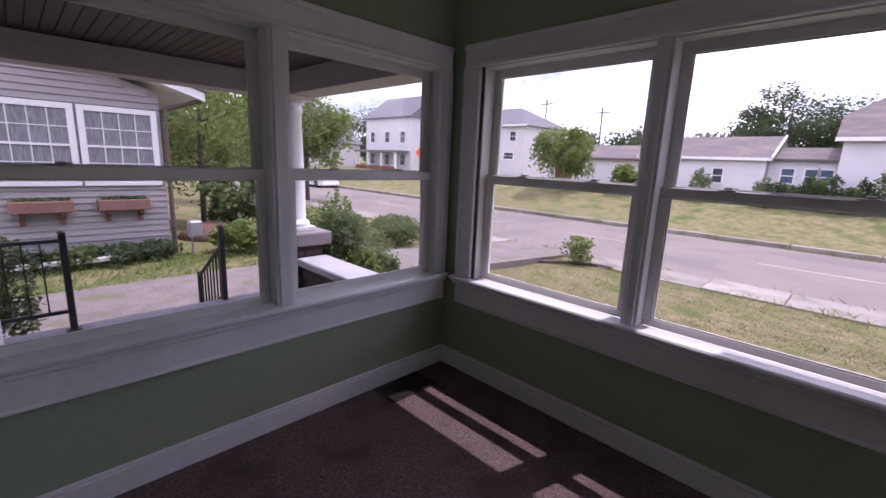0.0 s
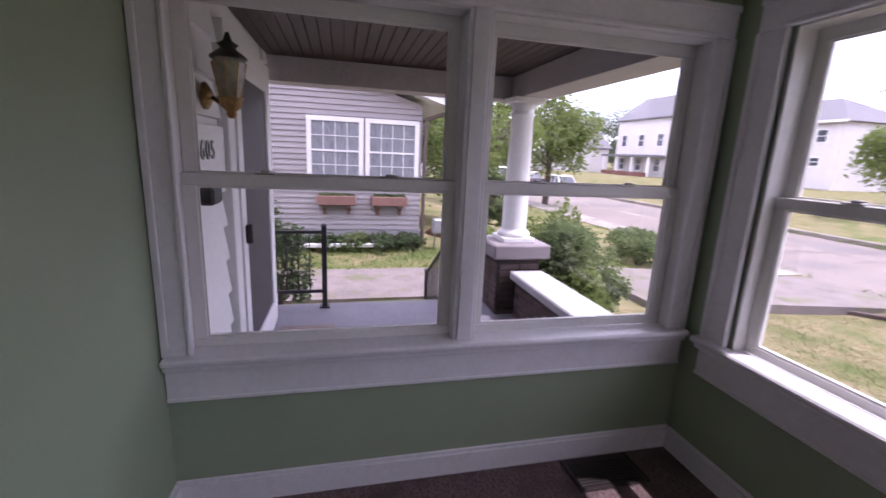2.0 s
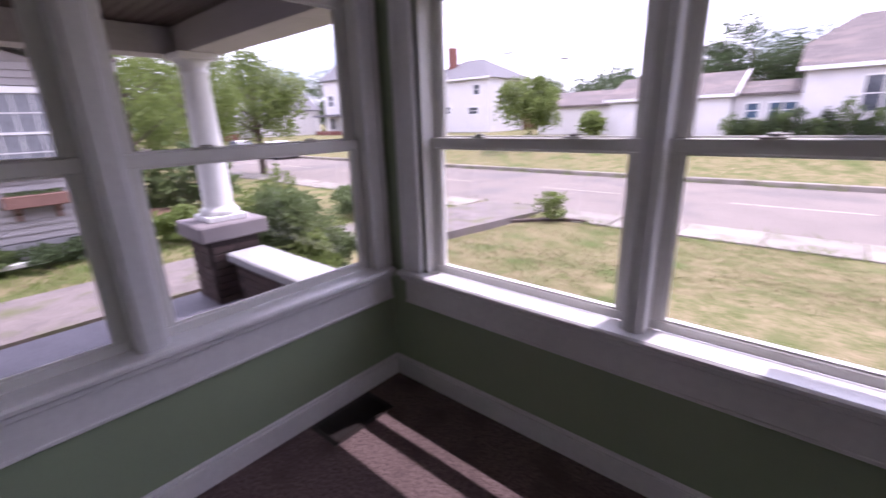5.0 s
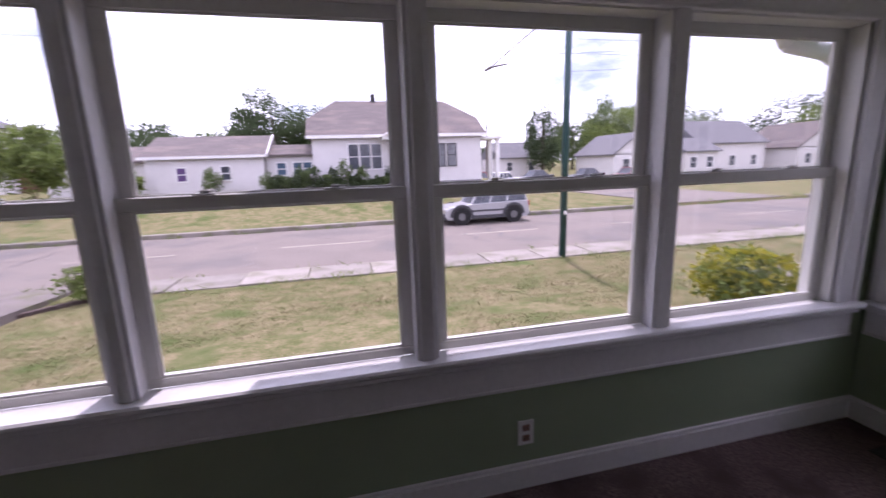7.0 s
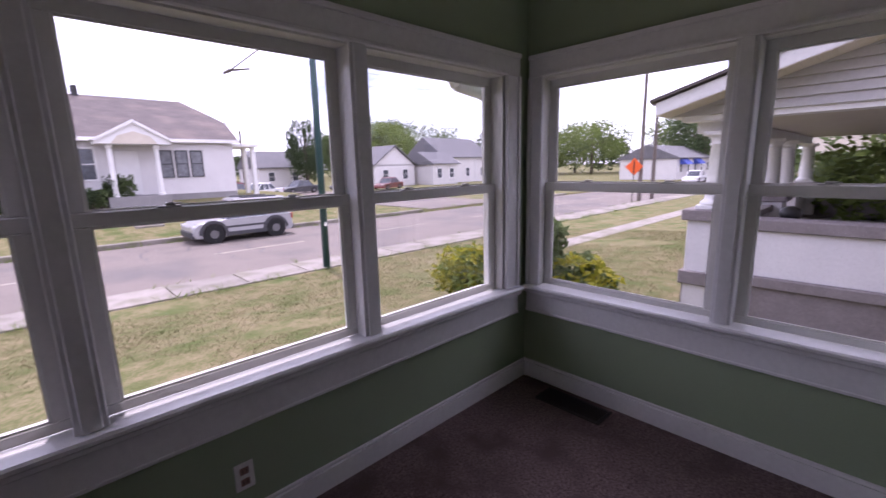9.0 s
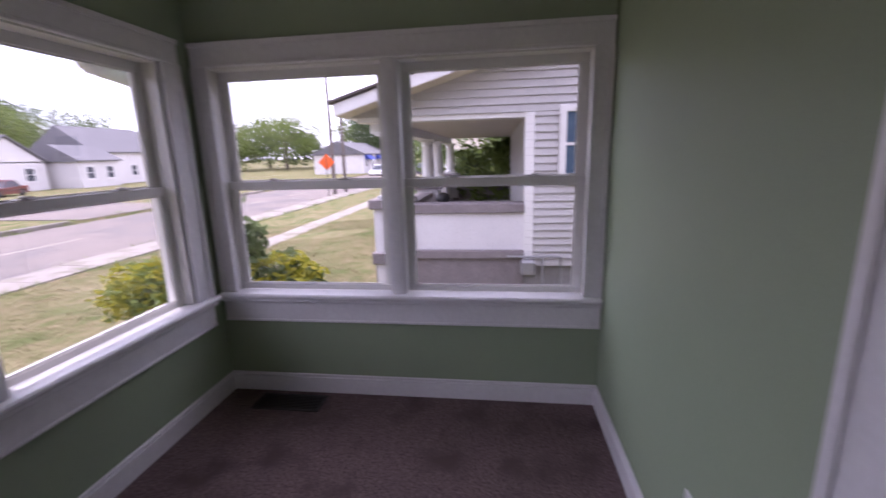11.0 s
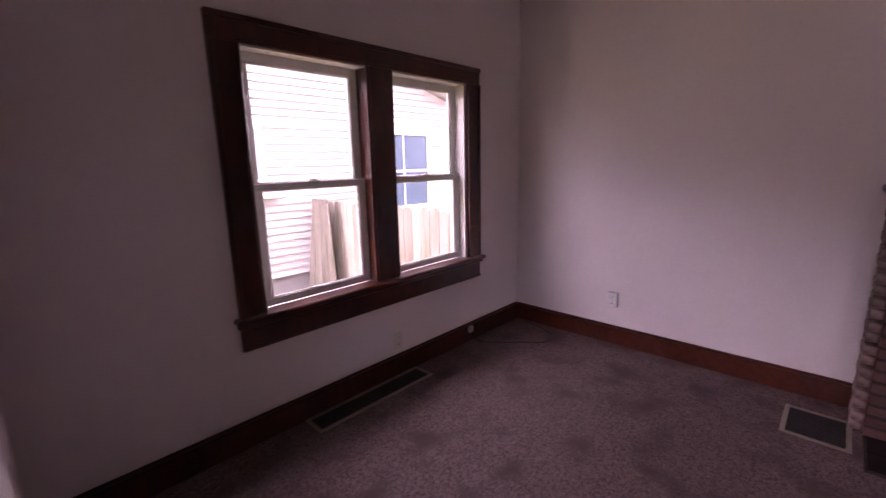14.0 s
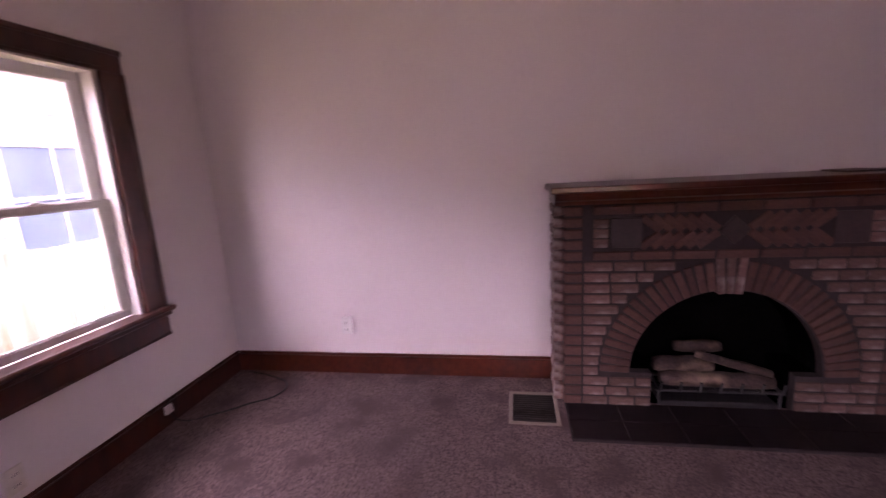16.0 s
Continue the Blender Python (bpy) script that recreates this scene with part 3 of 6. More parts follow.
for k in range(14):
    z = FL + 0.035 + k * CO
    if z > 0.89:
        break
    lo, hi = FX0 + 0.107, FX1 - 0.107
    low, high = z - BH / 2 - FCZ, z + BH / 2 - FCZ
    if high < 0.012:
        gap = (IN0 - 0.004, IN1 + 0.004)
    elif max(low, 0) < R_OUT + 0.006:
        s = math.sqrt(max((R_OUT + 0.006) ** 2 - max(low, 0) ** 2, 0))
        gap = (FCX - s, FCX + s)
    else:
        gap = (FCX, FCX)
    if gap[1] - gap[0] < 0.02:
        course(lo, hi, z, k % 2)
    else:
        course(lo, gap[0], z, k % 2)
        course(gap[1], hi, z, (k + 1) % 2)
# arch ring
n = 37
for i in range(n):
    a = math.pi * (i + 0.5) / n
    r = (R_IN + R_OUT) / 2
    key = abs(i - n // 2) <= 1
    lay("brick", m_key if key else m_vous, FCX + r * math.cos(a), FCZ + r * math.sin(a), math.pi / 2 - a, 0.006 if key else 0.002)
# rows under and over the frieze
for zz in (0.916, 1.160):
    x = FX0 + 0.107 + 0.095
    while x < FX1 - 0.19:
        lay("brick", m_row, x, zz, 0, 0.004)
        x += 0.202
# frieze: dark squares, herringbone and a diamond in the middle
for x in (FCX + 0.515, FCX - 0.515):
    lay("tile", m_tile, x, 1.038, 0, 0.003)
lay("tile", m_diam, FCX, 1.038, math.pi / 4, 0.006)
for s in (-1, 1):
    for zz, tilt in ((1.082, -1), (0.994, 1)):
        for k in range(6):
            x = FCX + s * (0.118 + k * 0.055)
            lay("brick", m_herr, x, zz, s * tilt * radians(38))
    for zz in (0.985, 1.038, 1.09):
        lay("brick", m_half, FCX + s * 0.640, zz)
# left and right cheeks of the chimney breast
for xc, sgn in ((FX1, 1), (FX0, -1)):
    k = 0
    z = FL + 0.035
    while z < top - 0.02:
        yy = LS + 0.02 + (0.06 if k % 2 else 0.0)
        while yy < FY - 0.075:
            w = min(BW, FY - 0.02 - yy)
            piece("brick", m_full, Matrix.Translation((xc, yy + w / 2, z)) @ Matrix.Rotation(sgn * math.pi / 2, 4, "Z") @ Matrix.Diagonal((w / BW, 1, 1, 1)), fp)
            yy += BW + JN
        z += CO
        k += 1
# mantel shelf with its mouldings
bm = B()
prism(bm, [(LS, 1.195), (FY + 0.02, 1.195), (FY + 0.035, 1.215), (FY + 0.06, 1.225), (FY + 0.075, 1.245), (FY + 0.085, 1.262), (LS, 1.262)], "x", FX0 - 0.05, FX1 + 0.05)
box(bm, (FX0 - 0.075, LS, 1.262), (FX1 + 0.075, FY + 0.115, 1.296), 0.008, seg=2)
part("mantel", bm, M_REDWOOD, fp, "reddish-brown stained wooden mantel shelf")
# hearth of large dark tiles
one("hearth", [((FX0 - 0.0, FY - 0.02, FL + 0.001), (FX1 - 0.005, FY + 0.33, FL + 0.012))], M_MORTAR, fp, "dark hearth bed")
for i in range(6):
    for j in range(2):
        w = (FX1 - FX0 - 0.01) / 6
        one("hearth_tile", [((FX0 + i * w + 0.004, FY + j * 0.165, FL + 0.01), (FX0 + (i + 1) * w - 0.002, FY + (j + 1) * 0.165 - 0.004, FL + 0.017))], M_HEARTH, fp, bev=0.002)
bm = B()
box(bm, (-0.38, LS + 0.10, 1.2965), (-0.56, LS + 0.30, 1.306), 0.003)
tagged(part("dark_tray", bm, M_BRICK_DK), "thin dark flat object lying on the mantel shelf", "tray")

# gas log set in the opening
gl = thing("fire_grate", (FCX, -2.55, FL), "black iron grate holding ceramic gas logs", "fire grate")
one("burner_pan", [((IN0 + 0.06, -2.70, FL + 0.002), (IN1 - 0.06, -2.50, FL + 0.035))], M_IRON, gl, bev=0.005)
for yy in (-2.50, -2.68):
    bm = B()
    tube(bm, (IN0 + 0.03, yy, FL + 0.10), (IN1 - 0.03, yy, FL + 0.10), 0.008)
    part("grate_rail", bm, M_IRON, gl)
for i in range(7):
    x = IN0 + 0.05 + i * (IN1 - IN0 - 0.10) / 6
    bm = B()
    tube(bm, (x, -2.69, FL + 0.105), (x, -2.48, FL + 0.105), 0.007, seg=8)
    tube(bm, (x, -2.48, FL + 0.105), (x, -2.465, FL + 0.165), 0.007, seg=8)
    part("grate_bar", bm, M_IRON, gl)
for x in (IN0 + 0.05, IN1 - 0.05):
    for yy in (-2.50, -2.68):
        bm = B()
        tube(bm, (x, yy, FL + 0.012), (x, yy, FL + 0.10), 0.008, seg=8)
        part("leg", bm, M_IRON, gl)


def log(p0, p1, r, label, seedn):
    b = B()
    p0, p1 = Vector(p0), Vector(p1)
    q = (p1 - p0).to_track_quat("Z", "Y")
    n, seg, rings = 9, 14, []
    L = (p1 - p0).length
    for k in range(n + 1):
        f = k / n
        ring = []
        for i in range(seg):
            a = 2 * math.pi * i / seg
            rr = r * (1 + 0.28 * (noise.noise(Vector((math.cos(a) * 1.6 + seedn, math.sin(a) * 1.6, f * 5))))) * (0.82 if k in (0, n) else 1)
            ring.append(b.verts.new(p0 + q @ Vector((rr * math.cos(a), rr * math.sin(a), f * L))))
        rings.append(ring)
    for a, c in zip(rings, rings[1:]):
        for i in range(seg):
            j = (i + 1) % seg
            b.faces.new((a[i], a[j], c[j], c[i]))
    b.faces.new(list(reversed(rings[0])))
    b.faces.new(rings[-1])
    return tagged(part("ceramic_log", b, M_LOG, smooth=True), label, "gas log", group="gas logs")


log((-0.17, -2.53, FL + 0.15), (0.40, -2.55, FL + 0.15), 0.042, "brown ceramic gas log lying across the grate", 1.0)
log((0.10, -2.63, FL + 0.20), (0.42, -2.60, FL + 0.21), 0.044, "brown ceramic gas log behind the front log", 7.0)
log((-0.16, -2.53, FL + 0.195), (0.20, -2.60, FL + 0.275), 0.024, "pale split ceramic gas log leaning on top", 13.0)
log((0.05, -2.66, FL + 0.295), (0.30, -2.64, FL + 0.305), 0.034, "pinkish ceramic gas log lying on top", 21.0)

# ---- outside: materials ----
M_LAWN = mat("dry_lawn", (0.098, 0.118, 0.040), (0.262, 0.212, 0.128), rough=0.95, scale=3.2, fine=22, bump=1.0, bump_scale=70, spec=0.05, stain=(0.095, 0.122, 0.042), stain_scale=1.1)
M_ROAD = mat("old_asphalt", (0.196, 0.166, 0.143), (0.157, 0.133, 0.115), rough=0.9, scale=0.7, fine=50, bump=0.5, bump_scale=90, stain=(0.130, 0.117, 0.109), stain_scale=0.35)
M_CONC = mat("weathered_concrete", (0.300, 0.268, 0.236), (0.205, 0.184, 0.160), rough=0.9, scale=2, fine=40, bump=0.5, bump_scale=60, rand=0.14, stain=(0.17, 0.16, 0.11), stain_scale=1.6)
M_DRIVE = mat("broken_drive", (0.215, 0.182, 0.168), (0.120, 0.104, 0.096), rough=0.95, scale=2.5, fine=30, bump=0.8, bump_scale=40, stain=(0.115, 0.118, 0.058), stain_scale=2.2)
M_PAINT_LINE = mat("worn_road_paint", (0.45, 0.40, 0.30), (0.25, 0.24, 0.22), rough=0.9, scale=3, fine=20)
M_SIDING = mat("white_siding", (0.68, 0.66, 0.65), (0.60, 0.58, 0.57), rough=0.5, scale=1.2, fine=30, rand=0.03, bump=0.08, bump_scale=40)
M_SIDING_G = mat("pale_grey_siding", (0.335, 0.308, 0.300), (0.285, 0.262, 0.256), rough=0.55, scale=1.2, fine=30, rand=0.05, bump=0.08, bump_scale=40)
M_FOUND = mat("grey_foundation", (0.30, 0.29, 0.29), (0.24, 0.23, 0.23), rough=0.9, scale=3, fine=30, bump=0.4, bump_scale=40)
M_ROOF = mat("weathered_shingles", (0.155, 0.132, 0.125), (0.105, 0.090, 0.086), rough=0.95, scale=1.5, fine=25, bump=0.6, bump_scale=30, stretch=(1, 1, 4), stain=(0.185, 0.15, 0.135), stain_scale=0.6)
M_ROOF_G = mat("grey_shingles", (0.17, 0.165, 0.175), (0.12, 0.12, 0.125), rough=0.95, scale=1.5, fine=25, bump=0.6, bump_scale=30)
M_WHITE_OUT = mat("white_exterior_paint", (0.80, 0.79, 0.78), (0.72, 0.71, 0.70), rough=0.5, scale=2, fine=30)
M_SOFFIT = mat("cream_soffit", (0.66, 0.60, 0.50), (0.58, 0.52, 0.43), rough=0.6, scale=3)
M_STUCCO = mat("white_parapet_paint", (0.72, 0.70, 0.72), (0.64, 0.62, 0.64), rough=0.7, scale=2.5, fine=30, bump=0.2, bump_scale=40)
M_STONE_CAP = mat("grey_stone_cap", (0.25, 0.22, 0.225), (0.19, 0.165, 0.17), rough=0.85, scale=5, fine=40, bump=0.4, bump_scale=60)
M_CAP_PALE = mat("pale_concrete_cap", (0.46, 0.46, 0.47), (0.36, 0.36, 0.37), rough=0.85, scale=5, fine=40, bump=0.3, bump_scale=60)
M_PORCH_BRICK = mat("dark_porch_brick", (0.10, 0.065, 0.055), (0.06, 0.042, 0.04), rough=0.85, scale=10, fine=60, bump=0.5, bump_scale=50, rand=0.2)
M_PORCH_FLOOR = mat("grey_porch_floor", (0.20, 0.19, 0.22), (0.16, 0.15, 0.18), rough=0.6, scale=3, fine=30)
M_PORCH_CEIL = mat("brown_beadboard", (0.042, 0.020, 0.018), (0.028, 0.014, 0.013), rough=0.5, scale=6, fine=40, rand=0.1)
M_BEAM = mat("pale_beam_paint", (0.44, 0.40, 0.385), (0.36, 0.325, 0.31), rough=0.6, scale=3, fine=30)
M_DKGLASS = mat("dark_window_glass", (0.045, 0.05, 0.06), (0.09, 0.10, 0.12), rough=0.08, scale=2, fine=8)
M_BLUEGLASS = mat("curtained_window_glass", (0.085, 0.135, 0.190), (0.055, 0.090, 0.135), rough=0.25, scale=2, fine=8, spec=0.25)
M_SIDING_E = mat("dull_white_siding", (0.50, 0.485, 0.475), (0.43, 0.417, 0.408), rough=0.55, scale=1.2, fine=30, rand=0.03, bump=0.08, bump_scale=40)
M_CURTAIN = mat("lace_curtain", (0.30, 0.31, 0.33), (0.12, 0.125, 0.14), rough=0.9, scale=6, fine=60, stretch=(1, 6, 1))
M_PURPLE = mat("purple_board", (0.10, 0.05, 0.16), rough=0.6)
M_BLUE = mat("blue_awning", (0.04, 0.07, 0.35), rough=0.6)
M_TERRA = mat("rust_brown_planter", (0.22, 0.115, 0.09), (0.17, 0.09, 0.07), rough=0.7, scale=8)
M_DOWNPIPE = mat("brown_downpipe", (0.10, 0.07, 0.06), rough=0.5)
M_LEAF = mat("green_leaves", (0.15, 0.195, 0.080), (0.10, 0.145, 0.058), rough=0.7, scale=2, fine=20, spec=0.25)
M_LEAF_Y = mat("sunlit_yellow_green_leaves", (0.20, 0.255, 0.075), (0.13, 0.18, 0.05), rough=0.7, scale=2, fine=20, spec=0.25)
M_LEAF_D = mat("dark_green_leaves", (0.090, 0.125, 0.058), (0.06, 0.09, 0.042), rough=0.75, scale=2, fine=20, spec=0.25)
M_LEAF_GOLD = mat("yellow_leaves", (0.42, 0.36, 0.03), (0.20, 0.24, 0.03), rough=0.7, scale=5, fine=20, spec=0.25)
M_BARK = mat("bark", (0.11, 0.085, 0.065), (0.06, 0.045, 0.035), rough=0.95, scale=8, fine=40, bump=0.8, bump_scale=30)
M_POLE_WOOD = mat("grey_pole_wood", (0.15, 0.125, 0.11), rough=0.9, scale=5)
M_POLE_GREEN = mat("dark_teal_pole_paint", (0.025, 0.075, 0.075), (0.018, 0.055, 0.055), rough=0.4, scale=4)
M_WIRE = mat("wire", (0.05, 0.05, 0.055), rough=0.6)
M_ORANGE = mat("orange_sign", (0.85, 0.13, 0.015), (0.80, 0.12, 0.015), rough=0.5)
M_SILVER = mat("silver_car_paint", (0.44, 0.44, 0.45), (0.41, 0.41, 0.42), rough=0.3, metal=0.2, coat=0.6)
M_CAR_WHITE = mat("white_car_paint", (0.75, 0.75, 0.75), rough=0.3, coat=0.6)
M_CAR_DARK = mat("dark_car_paint", (0.04, 0.04, 0.05), rough=0.3, coat=0.6)
M_CAR_RED = mat("dark_red_car_paint", (0.16, 0.03, 0.03), rough=0.3, coat=0.6)
M_TYRE = mat("tyre_rubber", (0.012, 0.012, 0.012), rough=0.8)
M_CLAD = mat("dark_cladding", (0.06, 0.06, 0.065), rough=0.6)
M_RIM = mat("alloy_rim", (0.24, 0.24, 0.25), rough=0.3, metal=0.7)
M_TAIL = mat("red_lamp", (0.35, 0.02, 0.02), rough=0.25)
M_HEAD = mat("clear_lamp", (0.6, 0.6, 0.6), rough=0.15)
M_FENCE = mat("weathered_fence_wood", (0.285, 0.258, 0.215), (0.175, 0.158, 0.128), rough=0.9, scale=4, fine=30, stretch=(3, 3, 0.4), bump=0.5, bump_scale=40, rand=0.25, stain=(0.115, 0.110, 0.070), stain_scale=2.2)
M_BRASS = mat("aged_brass", (0.38, 0.24, 0.08), (0.20, 0.12, 0.05), rough=0.35, metal=0.85, scale=12)
M_LAMPGLASS = mat("bevelled_lamp_glass", (0.30, 0.28, 0.20), (0.17, 0.16, 0.11), rough=0.08, scale=18, fine=50)
M_SCREEN = mat("dark_screen_mesh", (0.045, 0.038, 0.042), (0.06, 0.05, 0.055), rough=0.6, scale=5)
M_MAT = mat("brown_doormat", (0.25, 0.19, 0.16), (0.18, 0.13, 0.11), rough=0.95, scale=10, bump=0.6)
M_PIPE = mat("grey_meter_metal", (0.30, 0.30, 0.31), rough=0.5, metal=0.3)
M_REDBRICK_FAR = mat("red_brick_far", (0.22, 0.085, 0.065), (0.17, 0.07, 0.055), rough=0.9, scale=2, fine=20)
M_MULCH = mat("reddish_mulch", (0.20, 0.11, 0.08), (0.12, 0.07, 0.05), rough=0.95, scale=5, bump=1.0, bump_scale=30)


for m in (M_LEAF, M_LEAF_Y, M_LEAF_D, M_LEAF_GOLD):
    # leaves let part of the light through
    t = m.node_tree
    pb, mo = t.nodes["Principled BSDF"], t.nodes["Material Output"]
    tl = t.nodes.new("ShaderNodeBsdfTranslucent")
    t.links.new(pb.inputs["Base Color"].links[0].from_socket, tl.inputs["Color"])
    ms = t.nodes.new("ShaderNodeMixShader")
    ms.inputs["Fac"].default_value = 0.5
    t.links.new(pb.outputs["BSDF"], ms.inputs[1])
    t.links.new(tl.outputs["BSDF"], ms.inputs[2])
    t.links.new(ms.outputs["Shader"], mo.inputs["Surface"])


# ---- outside: ground ----
def sm(a, b, v):
    t = min(1.0, max(0.0, (v - a) / (b - a)))
    return t * t * (3 - 2 * t)


def gz(x, y):
    """Height of the open ground."""
    if y <= 12.6:
        return -0.72 - 0.40 * sm(4, 11, y)
    if y <= 20.9:
        return -1.40
    return -1.12 + 1.15 * sm(21.5, 29, y) * (1 - sm(13, 17.5, x)) + 0.25 * sm(60, 140, y)


xs = [-900, -400, -200, -120, -80, -60, -45] + [-36 + 1.5 * i for i in range(70)] + [72, 80, 95, 120, 200, 400, 900]
ys = [-500, -200, -80, -40, -20, -12] + [-8 + 1.0 * i for i in range(20)] + [12.0, 12.58, 12.6001, 13, 17, 20.88, 20.9001] + [21.5 + 0.75 * i for i in range(12)] + [31, 34, 38, 44, 52, 60, 75, 90, 110, 140, 200, 400, 900]
bm = B()
grid = [[bm.verts.new((x, y, gz(x, y) + (0.02 * noise.noise(Vector((x * 0.7, y * 0.7, 0))) if y < 11 else 0))) for x in xs] for y in ys]
for r0, r1 in zip(grid, grid[1:]):
    for i in range(len(xs) - 1):
        bm.faces.new((r0[i], r0[i + 1], r1[i + 1], r1[i]))
tagged(part("ground", bm, M_LAWN, smooth=True), "dry sunburnt lawn with green patches", "lawn", kind="structure")

RZ = -1.25
structure("road", [((-400, 12.6, -1.5), (400, 20.9, RZ))], M_ROAD, "worn grey asphalt street with cracks and faded line", "road")
structure("road_side", [((18.5, 20.9, -1.5), (26.0, 300, -1.085))], M_ROAD, "grey asphalt side street meeting the main street", "road")
bm = B()
for x in [-60 + 6.5 * i for i in range(24)]:
    box(bm, (x, 16.7, RZ), (x + 3.2, 16.8, RZ + 0.004))
tagged(part("road_line", bm, M_PAINT_LINE), "faded broken centre line on the street", "road marking", kind="structure")
# cracks in the asphalt
bm = B()
rnd = random.Random(11)
for k in range(26):
    x, y = rnd.uniform(-14, 24), rnd.uniform(12.9, 20.5)
    d = rnd.choice((0, 1))
    for j in range(9):
        nx, ny = x + (rnd.uniform(-0.18, 0.18) if d else rnd.uniform(0.15, 0.5)), y + (rnd.uniform(0.12, 0.4) if d else rnd.uniform(-0.12, 0.12))
        if ny > 20.7:
            break
        w = rnd.uniform(0.012, 0.03)
        vs = [bm.verts.new((px, py, RZ + 0.004)) for px, py in ((x - w, y - w), (nx - w, ny + w), (nx + w, ny - w), (x + w, y - w * 1.5))]
        bm.faces.new(vs)
        x, y = nx, ny
bmesh.ops.recalc_face_normals(bm, faces=bm.faces[:])
tagged(part("road_cracks", bm, M_CLAD), "dark tar-filled cracks across the asphalt", "road crack", kind="stuff")

side = thing("pavement", (0, 11.95, -1.12), "pale concrete pavement slabs along the street edge", "pavement", kind="structure")
me_slab = bpy.data.meshes.new("slab")
b = B()
box(b, (-0.74, -0.61, -0.25), (0.74, 0.61, 0.0), 0.012)
b.to_mesh(me_slab)
b.free()
me_slab.materials.append(M_CONC)
rnd = random.Random(3)
for i in range(64):
    x = -34 + i * 1.5
    if -7.6 < x < -5.0:
        continue
    piece("slab", me_slab, Matrix.Translation((x, 11.98, -1.085 + rnd.uniform(-0.012, 0.012))) @ Matrix.Rotation(rnd.uniform(-0.006, 0.006), 4, "X"), side)
kerb = thing("kerb", (0, 21.0, -1.2), "pale concrete kerb along the far side of the street", "kerb", kind="structure")
me_kerb = bpy.data.meshes.new("kerb_stone")
b = B()
box(b, (-1.18, -0.14, -0.3), (1.18, 0.14, 0.0), 0.02)
b.to_mesh(me_kerb)
b.free()
me_kerb.materials.append(M_CONC)
for i in range(40):
    x = -60 + i * 2.4
    if 17.4 < x < 27.0:
        continue
    piece("kerb_stone", me_kerb, Matrix.Translation((x, 20.98, -1.07)), kerb)
structure("driveway", [((-7.5, -14, -0.9), (-5.85, 6.0, -0.675))], M_DRIVE, "cracked old concrete driveway beside the porch", "driveway")
bm = B()
prism(bm, [(5.99, -0.675), (12.6, -1.10), (12.6, -1.6), (5.99, -1.2)], "x", -7.5, -5.3)
tagged(part("driveway_apron", bm, M_DRIVE), "cracked concrete drive sloping down to the street", "driveway", kind="structure")
structure("garden_walk", [((8.5, 7.55, -1.2), (40, 8.25, -0.915))], M_CONC, "narrow concrete walk across the neighbour's lawn", "path")


# ---- plants ----
def leaves(bm, centre, radii, n, size, rng, flat=1.0, hollow=0.55, clumps=0):
    """Many small leaf blades in a lumpy cloud with gaps."""
    cx, cy, cz = centre
    cl = []
    for _ in range(clumps):
        a, u = rng.uniform(0, 2 * math.pi), rng.uniform(-0.75, 1)
        s = math.sqrt(max(0, 1 - u * u))
        k = rng.uniform(0.5, 0.95)
        cl.append((Vector((s * math.cos(a) * k, s * math.sin(a) * k, u * k)), rng.uniform(0.22, 0.42)))
    for _ in range(n):
        if cl and rng.random() < 0.72:
            c, r = rng.choice(cl)
            p = c + Vector((rng.gauss(0, 1), rng.gauss(0, 1), rng.gauss(0, 0.8))).normalized() * r * rng.uniform(0.5, 1.08)
        else:
            v = Vector((rng.gauss(0, 1), rng.gauss(0, 1), rng.gauss(0, 1))).normalized()
            lump = 1 + 0.28 * noise.noise(v * 2.3 + Vector(centre))
            p = v * lump * rng.uniform(hollow, 1.0)
        q = Vector((cx + p.x * radii[0], cy + p.y * radii[1], cz + p.z * radii[2]))
        s = size * rng.uniform(0.6, 1.3)
        a = Vector((rng.gauss(0, 1), rng.gauss(0, 1), rng.gauss(0, 0.6) * flat)).normalized() * s
        b = Vector((rng.gauss(0, 1), rng.gauss(0, 1), rng.gauss(0, 1))).normalized().cross(a).normalized() * s * 0.42
        v = [bm.verts.new(q - a), bm.verts.new(q + b - a * 0.1), bm.verts.new(q + a), bm.verts.new(q - b - a * 0.1)]
        bm.faces.new(v)


def tree(at, h, r, material, label, seedn, n=3000, size=0.22, trunk=0.18, low=0.35, squash=0.8):
    rng = random.Random(seedn)
    x, y = at
    z = gz(x, y) - 0.05
    t = thing("tree", (x, y, z), label, "tree")
    bm = B()
    tube(bm, (x, y, z), (x + 0.1, y, z + h * 0.45), trunk, trunk * 0.7, 10)
    tube(bm, (x + 0.1, y, z + h * 0.45), (x, y + 0.1, z + h * 0.85), trunk * 0.7, trunk * 0.2, 8)
    for _ in range(7):
        a = rng.uniform(0, 2 * math.pi)
        z0 = z + h * rng.uniform(0.35, 0.6)
        tube(bm, (x + 0.05, y, z0), (x + math.cos(a) * r * 0.7, y + math.sin(a) * r * 0.7, z0 + h * rng.uniform(0.12, 0.3)), trunk * 0.4, trunk * 0.1, 6)
    part("trunk", bm, M_BARK, t)
    bm = B()
    cz = z + h * (low + (1 - low) / 2)
    leaves(bm, (x, y, cz), (r, r, h * (1 - low) / 2), n, size, rng, clumps=26)
    part("crown", bm, material, t)
    return t


